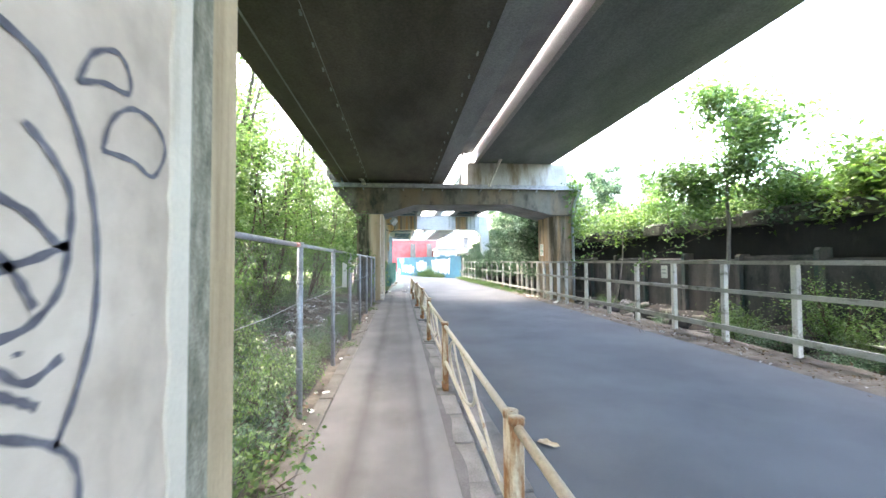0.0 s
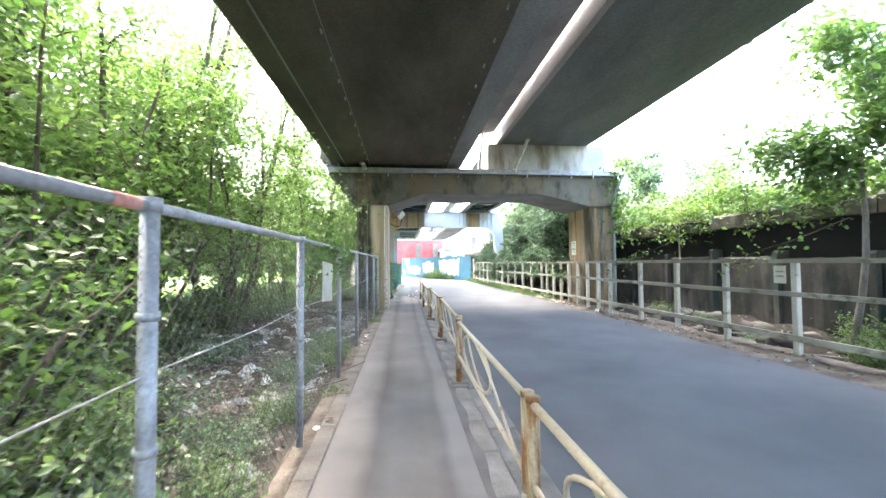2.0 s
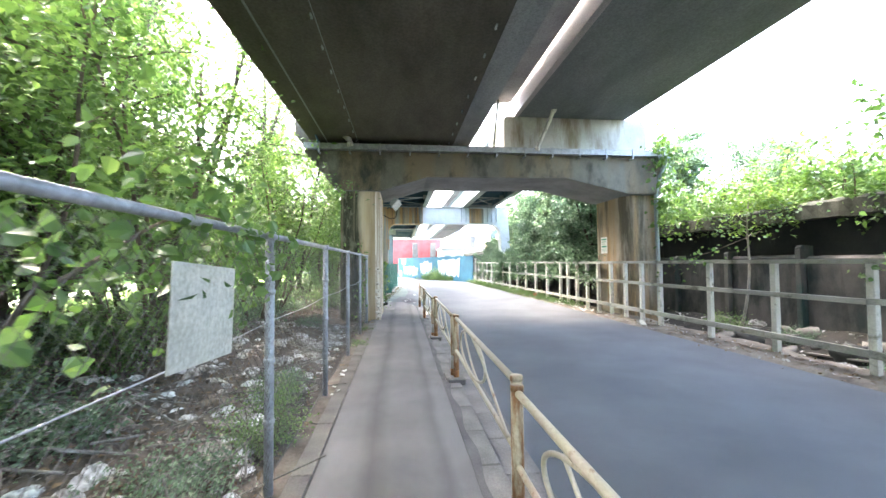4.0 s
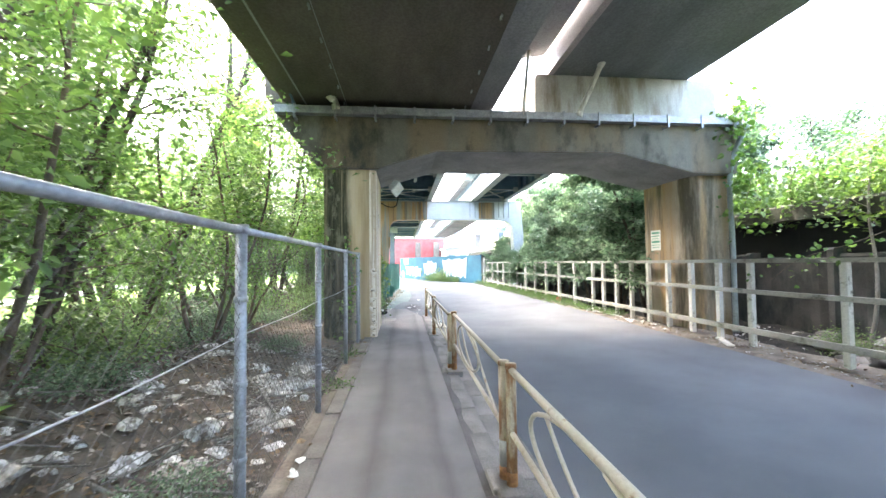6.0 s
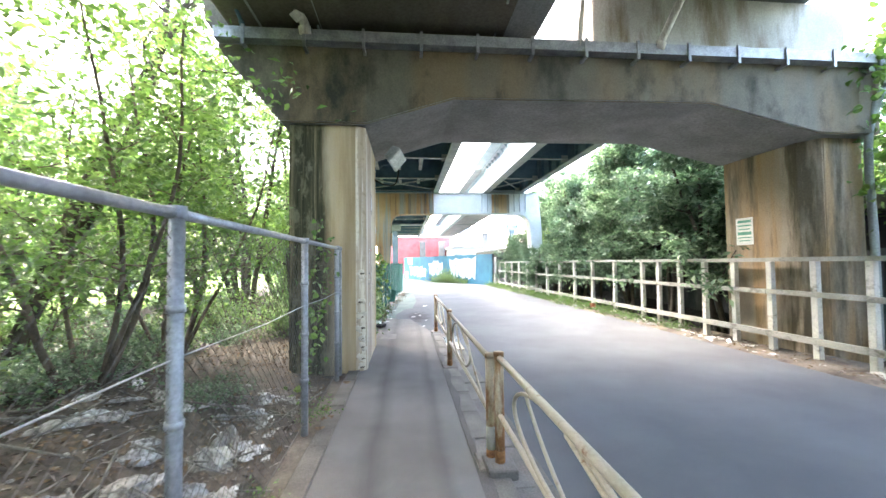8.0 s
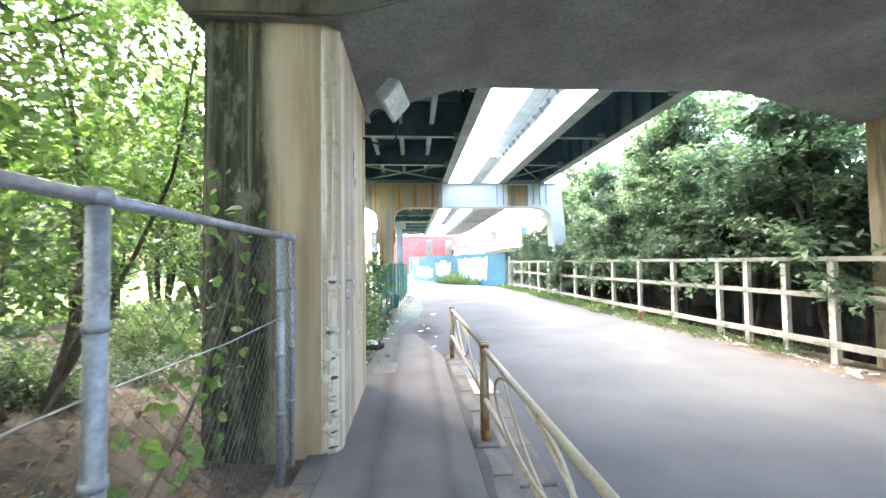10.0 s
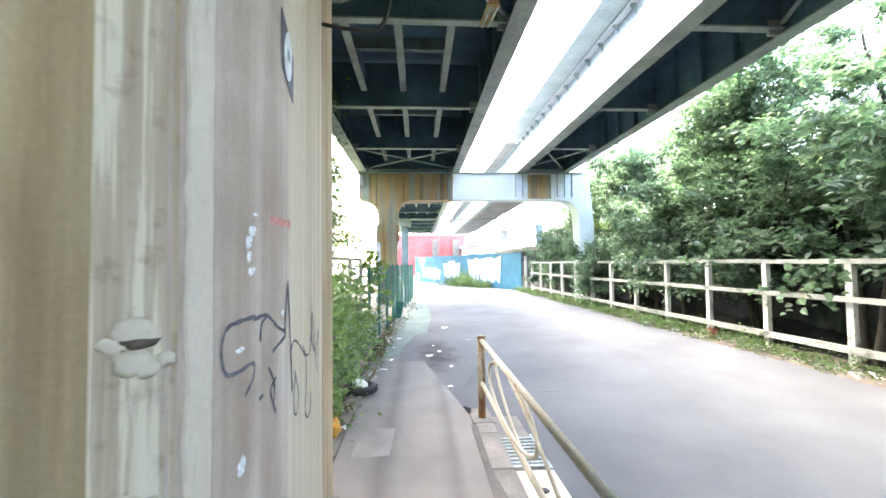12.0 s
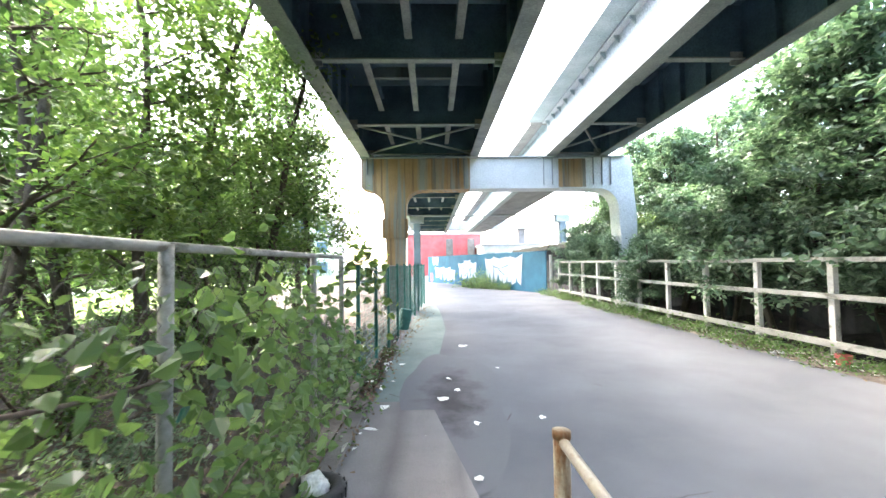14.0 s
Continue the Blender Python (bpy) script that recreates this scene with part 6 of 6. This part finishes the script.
for k, z in enumerate((1.34, 0.96, 0.76, 0.58, 0.46, 0.32, 0.18, 0.06)):
    t = thing("spalled_concrete", pose(-0.722, 15.742, z, 0, 0, 27), "pale crumbling patch of spalled concrete round a dark-coloured hollow", "concrete patch", "spalled patches")
    g = random.Random(k)
    for q in range(6):
        r = g.uniform(0.014, 0.036)
        ob = new("crumb", lump_mesh("crumb", r, k * 9 + q, (g.uniform(0.8, 1.5), 0.32, g.uniform(0.7, 1.3)), 0.6, "mortar", 2, 3.2))
        ob.parent = t
        ob.location = (g.gauss(0, 0.028), 0.003, g.gauss(0, 0.026))
    # a raised dark lump, coloured like the shade inside a hollow
    ob = new("hollow", lump_mesh("hollow", 0.024, k * 5 + 3, (1.5, 0.42, 0.6), 0.5, "bark", 2, 2.6))
    ob.parent = t
    ob.location = (g.uniform(-0.01, 0.03), 0.002, g.uniform(-0.02, 0.01))
clip_ = thing("plastic_tie", pose(-1.02, 18.62, 0.92, 0, 20, 10), "small teal plastic scrap caught on the old fence", "plastic scrap")
bm = BM()
box(bm, -0.006, 0.006, -0.04, 0.04, -0.03, 0.03, 0.003)
part("strip", bm, "green_paint", clip_)
# mortar strip on the pier corner
for yb, zlo, zhi, holder in ((-0.87, -0.05, 3.35, pier), (0.335, -0.05, 3.35, pier_back)):
    bm = BM()
    n = 60
    prev = None
    for k in range(n + 1):
        z = zlo + (zhi - zlo) * k / n
        w = 0.066 + 0.02 * noise.noise((z * 6, 1, 2)) + 0.012 * noise.noise((z * 19, 4, 2))
        far = 0.055 + 0.018 * noise.noise((z * 5, 9, 2)) if holder is pier else 0.04
        cur = [bm.verts.new(p) for p in ((-0.68, yb - w, z), (-0.647, yb - w + 0.012, z), (-0.645, yb + far, z), (-0.68, yb + far + 0.005, z))]
        if prev:
            for q in range(3):
                bm.faces.new((prev[q], prev[q + 1], cur[q + 1], cur[q]))
        prev = cur
    bmesh.ops.recalc_face_normals(bm, faces=bm.faces[:])
    part("mortar_strip", bm, "mortar", holder, "pale mortar strip along the pier corner")
bm = BM()
box(bm, -0.67, -0.6515, 0.38, 0.523, -0.3, 3.41)
part("moss_strip", bm, "moss", pier_back, "rough grey-green mossy strip on the pier side")

# ---- notices ----
def notice(label, m, w, h, bars, material="paper"):
    t = thing("notice", m, label, "notice", "paper notices")
    bm = BM()
    box(bm, -w / 2, w / 2, -0.003, 0.003, 0, h, 0.001)
    part("sheet", bm, material, t)
    for z, bw, bh, mm in bars:
        bm = BM()
        box(bm, -bw / 2, bw / 2, -0.0055, -0.0035, z - bh / 2, z + bh / 2)
        part("print_line", bm, mm, t)
    return t


notice("white printed notice fixed to the pier column", pose(6.412, 17.15, 1.76, 0, 0, -90), 0.38, 0.52, [(0.45, 0.3, 0.05, "ink"), (0.37, 0.3, 0.025, "ink"), (0.3, 0.26, 0.02, "ink"), (0.22, 0.3, 0.06, "ink"), (0.14, 0.3, 0.02, "ink"), (0.08, 0.24, 0.02, "ink")])
notice("faded cream notice tied to the chain-link fence", pose(-0.965, 7.0, 1.08, 0, 4, 90), 0.55, 0.42, [], "notice_cream")
notice("small weathered notice on the rail fence", pose(fence_x(8.7) - 0.12, 8.7, 1.1, 0, 0, -90), 0.22, 0.3, [(0.2, 0.14, 0.03, "steel_grey"), (0.12, 0.14, 0.03, "steel_grey")])
sticker = thing("sticker", pose(-0.6505, 16.56, 2.46), "dark pointed sticker with a white oval on the pier", "sticker")
bm = BM()
prism(bm, [(-0.07, 0.17), (0.02, 0.1), (0.085, 0.02), (0.08, -0.19), (-0.06, -0.09)], 0.0, 0.002, "x")
part("backing", bm, "black_paint", sticker, "dark pointed backing")
bm = BM()
prism(bm, [(0.008 + 0.05 * math.cos(a), 0.11 * math.sin(a) - 0.01) for a in [k * math.tau / 24 for k in range(24)]], 0.003, 0.0045, "x")
part("oval_print", bm, "spot_white", sticker, "white oval")
bm = BM()
box(bm, 0.0055, 0.007, -0.012, 0.022, -0.03, 0.02)
part("print_mark", bm, "galv", sticker)

# ---- litter ----
random.seed(5)
def film_mesh(seed, puff):
    """A crumpled piece of plastic film: a ragged outline, sharp folds and a hollow underside."""
    g = random.Random(seed)
    bm = BM()
    rings, n = 7, 22
    mid = bm.verts.new((0, 0, puff))
    prev = None
    for r in range(1, rings + 1):
        u = r / rings
        cur = []
        for k in range(n):
            w = k * math.tau / n
            p = Vector((math.cos(w), math.sin(w), 0))
            reach = 0.2 * (1 + 0.55 * noise.noise(p * 1.3 + Vector((seed, 0, 0))) + 0.25 * noise.noise(p * 4 + Vector((0, seed, 0)))) * u
            x, y = p.x * reach * 1.25 + g.uniform(-0.008, 0.008), p.y * reach * 0.8 + g.uniform(-0.008, 0.008)
            fold = 1 - abs(noise.noise(Vector((x * 11, y * 11, seed)))) * 2.2
            z = puff * (1 - u * u) * (0.55 + 0.6 * fold) + 0.03 * fold * (1 - 0.5 * u) + g.uniform(-0.006, 0.006)
            cur.append(bm.verts.new((x, y, z if r < rings else -0.02)))
        for k in range(n):
            if prev:
                bm.faces.new((prev[k], cur[k], cur[(k + 1) % n], prev[(k + 1) % n]))
            else:
                bm.faces.new((mid, cur[k], cur[(k + 1) % n]))
        prev = cur
    bmesh.ops.triangulate(bm, faces=bm.faces[:])
    me = bpy.data.meshes.new("plastic_bag")
    bm.to_mesh(me)
    bm.free()
    me.materials.append(M["plastic"])
    return me


bags = [film_mesh(3.3 + 5.7 * k, (0.1, 0.05, 0.13, 0.035, 0.07, 0.025, 0.09, 0.04)[k]) for k in range(8)]
for k in range(226):
    y = rnd(5.6, 15.2)
    x = -1.25 - abs(random.gauss(0, 1.3))
    ob = tagged(new("plastic_bag", bags[k % 8]), "crumpled white plastic bag lying on the soil", "plastic bag", "litter under the trees")
    s = rnd(0.2, 0.86) ** 1.6
    ob.matrix_world = pose(x, y, lot_z(x, y) + 0.03 * s, rnd(-15, 15), rnd(-15, 15), rnd(0, 360)) @ Matrix.Scale(s, 4)
bm = BM()
for k in range(110):
    y = rnd(6.5, 15.3)
    x = -1.2 - abs(random.gauss(0, 1.0))
    q = rnd(0.15, 0.45)
    start = len(bm.verts)
    bm.from_mesh(bags[(k * 3) % 8])
    bm.verts.ensure_lookup_table()
    bmesh.ops.transform(bm, verts=bm.verts[start:], matrix=pose(x, y, lot_z(x, y) + 0.02 * q, rnd(-20, 20), rnd(-20, 20), rnd(0, 360)) @ Matrix.Scale(q, 4))
tagged(part("torn_plastic", bm, "plastic_mixed"), "small torn plastic bags scattered on the soil", "rubbish", kind="stuff")
for k in range(46):
    y = rnd(3, 34) if k < 28 else rnd(17, 25)
    x = rnd(5.7, 6.1)
    ob = tagged(new("plastic_bag", bags[k % 8]), "small scrap of white plastic on the verge", "plastic scrap", "litter on the verge")
    s = rnd(0.15, 0.5)
    ob.matrix_world = pose(x, y, -0.07, rnd(-15, 15), rnd(-15, 15), rnd(0, 360)) @ Matrix.Scale(s, 4)
for k in range(24):
    y = rnd(2, 17)
    x = rnd(6.8, 8.3)
    ob = tagged(new("plastic_bag", bags[k % 8]), "dirty plastic bag behind the rail fence", "plastic bag", "litter behind the rail fence")
    s = rnd(0.4, 1.3)
    ob.matrix_world = pose(x, y, pit_z(x, y) + 0.03 * s, rnd(-15, 15), rnd(-15, 15), rnd(0, 360)) @ Matrix.Scale(s, 4)


def scrap(x, y, z, s, material, label):
    n = 9
    bm = BM()
    c = bm.verts.new((0, 0, 0.012 * s / 0.1))
    ring = [bm.verts.new((s * rnd(0.5, 1) * math.cos(a), s * rnd(0.4, 0.8) * math.sin(a), rnd(0.0, 0.02))) for a in [k * math.tau / n for k in range(n)]]
    for k in range(n):
        bm.faces.new((c, ring[k], ring[(k + 1) % n]))
    ob = part("paper_scrap", bm, material)
    ob.matrix_world = pose(x, y, z, 0, 0, rnd(0, 360))
    tagged(ob, label, "paper scrap", "scraps on the asphalt")


for x, y, s in ((0.1, 21.6, 0.1), (0.28, 21.9, 0.07), (0.2, 22.4, 0.06), (0.42, 20.9, 0.06), (0.55, 24.5, 0.14), (0.95, 22.9, 0.05), (0.32, 19.9, 0.05), (-0.1, 20.6, 0.05), (1.1, 21.0, 0.06), (-0.55, 21.4, 0.08), (-0.62, 20.8, 0.1), (-0.5, 23.2, 0.07)):
    scrap(x, y, -0.084 if y > 19 else 0.01, s, "paper", "scrap of white paper on the asphalt")
scrap(1.3, 3.38, -0.094, 0.11, "pale_leaf", "curled dry leaf on the road")
for k in range(26):
    y = rnd(3, 15.4)
    scrap(rnd(-0.99, -0.82), y, 0.02, rnd(0.03, 0.07), random.choice(["paper", "dry_leaf", "dry_leaf"]), "dead leaf or paper scrap by the fence")


def leaf_litter(name, label, n, x_of, y0, y1, z_of, size, seed, material="dry_leaf"):
    g = np.random.RandomState(seed)
    y = g.uniform(y0, y1, n)
    c = np.array([(x_of(b, g), b, 0.0) for b in y])
    c[:, 2] = [z_of(a, b) + 0.012 for a, b in zip(c[:, 0], c[:, 1])]
    me = leaf_mesh(name, c, size, material, 0.02, 0.6, seed, 0.95)
    tagged(new(name, me), label, "fallen leaves", kind="stuff")


leaf_litter("fallen_leaves", "brown fallen leaves along the verge", 2600, lambda y, g: 6.05 + g.normal() * 0.24, 0, 40, lambda x, y: -0.085 + rough(x, y, 2.2, 0.05), 0.06, 81)
leaf_litter("fallen_leaves", "brown leaf litter on the soil under the trees", 7000, lambda y, g: -1.1 - abs(g.normal()) * 2.6, -1, 26, lot_z, 0.07, 82)
leaf_litter("fallen_leaves", "dry leaves at the foot of the green fence", 900, lambda y, g: green_x(y) + 0.2 + g.normal() * 0.13, 18.5, 32, lambda x, y: -0.095, 0.06, 83)
leaf_litter("fallen_leaves", "brown leaves heaped along the old fence", 900, lambda y, g: -0.86 + g.normal() * 0.09, 18.2, 24.5, lambda x, y: path_z(y) - 0.01, 0.07, 89)
leaf_litter("rubbish", "paper scraps among the leaves at the old fence", 70, lambda y, g: -0.82 + g.normal() * 0.1, 18.4, 26, lambda x, y: path_z(y), 0.08, 91, "paper")
# bark-dark leaves, so the litter stays as dark as the painted shade
leaf_litter("fallen_leaves", "leaf litter behind the rail fence", 600, lambda y, g: g.uniform(6.6, 8.5), 0, 20, pit_z, 0.08, 84, "bark")


def twig_heap():
    g = random.Random(9)
    bm = BM()
    for k in range(420):
        x, y = -1.2 - abs(g.gauss(0, 1.6)), g.uniform(2, 15)
        a = g.uniform(0, math.tau)
        L = g.uniform(0.15, 0.7)
        z = lot_z(x, y) + 0.02
        tube(bm, [(x, y, z), (x + math.cos(a) * L, y + math.sin(a) * L, lot_z(x + math.cos(a) * L, y + math.sin(a) * L) + g.uniform(0.02, 0.2))], g.uniform(0.004, 0.013), 4, caps=False)
    tagged(part("dead_twigs", bm, "bark_grey"), "scattered dead twigs on the soil", "twigs", kind="stuff")


twig_heap()
leaf_litter("rubbish", "countless scraps of torn plastic and paper on the soil", 2200, lambda y, g: -1.1 - abs(g.normal()) * 1.6, 5.0, 15.2, lot_z, 0.06, 85, "plastic")
leaf_litter("rubbish", "scraps of plastic and paper along the verge", 420, lambda y, g: 6.0 + g.normal() * 0.25, 2, 38, lambda x, y: -0.075 + rough(x, y, 2.2, 0.05), 0.06, 86, "plastic")
leaf_litter("rubbish", "white scraps strewn along the verge by the trees", 240, lambda y, g: 5.86 + abs(g.normal()) * 0.13, 16.5, 33, lambda x, y: -0.075 + rough(x, y, 2.2, 0.05), 0.085, 92, "paper")
leaf_litter("rubbish", "torn rubbish behind the rail fence", 500, lambda y, g: g.uniform(6.7, 8.4), 1, 17, pit_z, 0.1, 87, "plastic")
leaf_litter("fallen_leaves", "dark rotting leaves on the soil", 9000, lambda y, g: -1.08 - abs(g.normal()) * 3.0, -1, 27, lot_z, 0.08, 88, "bark")

tyre = thing("tyre", pose(-0.79, 19.6, -0.02), "small black tyre lying on the path with rubbish inside", "tyre")
bm = BM()
for k in range(1):
    ring = [(0.155 * math.cos(a), 0.155 * math.sin(a), 0.05) for a in [q * math.tau / 28 for q in range(28)]]
    tube(bm, ring, 0.05, 10, closed=True)
part("tread", bm, "rubber", tyre)
for k in range(20):
    a = k * math.tau / 20
    bm = BM()
    box(bm, 0.198, 0.208, -0.008, 0.008, 0.02, 0.08, 0, pose(0, 0, 0, 0, 0, math.degrees(a)))
    part("tread_block", bm, "rubber", tyre)
ob = tagged(new("plastic_bag", bags[2]), "white plastic bag stuffed into the tyre", "plastic bag")
ob.data = lump_mesh("plastic_bag", 0.09, 12, (1.0, 1.0, 0.7), 0.5, "paper", 3, 3.0)
ob.matrix_world = pose(-0.79, 19.6, 0.07, 10, 5, 40)
me = lump_mesh("orange_bag", 0.11, 77, (0.7, 1.2, 0.7), 0.6, "orange", 3, 2.5)
ob = tagged(new("orange_bag", me), "crumpled orange plastic bag among the weeds", "plastic bag")
ob.matrix_world = pose(-0.88, 18.45, 0.06, 10, 0, 20)
bucket = thing("bucket", pose(6.0, 22.6, -0.09), "small faded red bucket under the rail fence", "bucket")
bm = BM()
bmesh.ops.create_cone(bm, cap_ends=False, segments=20, radius1=0.08, radius2=0.1, depth=0.17, matrix=Matrix.Translation((0, 0, 0.085)))
part("body", bm, "red", bucket)
part("rim", tube(BM(), [(0.1 * math.cos(a), 0.1 * math.sin(a), 0.17) for a in [k * math.tau / 20 for k in range(20)]], 0.006, 6, closed=True), "red", bucket)
bm = BM()
bmesh.ops.create_circle(bm, cap_ends=True, segments=20, radius=0.08, matrix=Matrix.Translation((0, 0, 0.005)))
part("bottom", bm, "red", bucket)
plank = thing("plank", pose(6.0, 14.6, -0.075, 0, 0, 62), "pale broken board lying on the verge", "plank")
bm = BM()
box(bm, -0.4, 0.4, -0.06, 0.06, 0, 0.025, 0.004)
part("board", bm, "rail_white", plank)
for k, (x, y, r) in enumerate(((7.3, 12.9, 0.3), (7.6, 11.2, 0.26), (7.5, 9.9, 0.22), (7.8, 6.6, 0.28))):
    me = lump_mesh("refuse_sack", r, 33 + 7 * k, (1.1, 0.9, 0.8), 0.4, "rubber", 3, 2.0)
    ob = tagged(new("refuse_sack", me), "black refuse sack behind the rail fence", "refuse sack", "refuse behind the rail fence")
    ob.matrix_world = pose(x, y, pit_z(x, y) + r * 0.5, 0, 0, 30 + 50 * k)
rubble = [lump_mesh("rubble", 0.16, 5.1 + 4.3 * k, (1.3, 0.9, 0.65), 0.5, "kerb", 2, 1.6) for k in range(4)]
for k in range(44):
    x, y = rnd(7.2, 8.35), rnd(2, 15.2)
    r = rnd(0.35, 1.25)
    ob = tagged(new("rubble", rubble[k % 4]), "broken lump of grey concrete in the rubbish behind the fence", "rubble", "refuse behind the rail fence")
    ob.matrix_world = pose(x, y, pit_z(x, y) + 0.05 * r, rnd(-20, 20), rnd(-20, 20), rnd(0, 360)) @ Matrix.Scale(r, 4)
for k in range(9):
    x, y = rnd(7.3, 8.1), 4.5 + 1.15 * k + rnd(-0.3, 0.3)
    ob = thing("plank", pose(x, y, pit_z(x, y) + 0.16, rnd(-4, 4), rnd(-12, 12), rnd(40, 140)), "weathered board thrown behind the rail fence", "plank", "refuse behind the rail fence")
    bm = BM()
    box(bm, -rnd(0.4, 0.7), rnd(0.4, 0.7), -0.05, 0.05, -0.015, 0.015, 0.004)
    part("board", bm, random.choice(["rail_grey", "bark_grey", "kerb"]), ob)
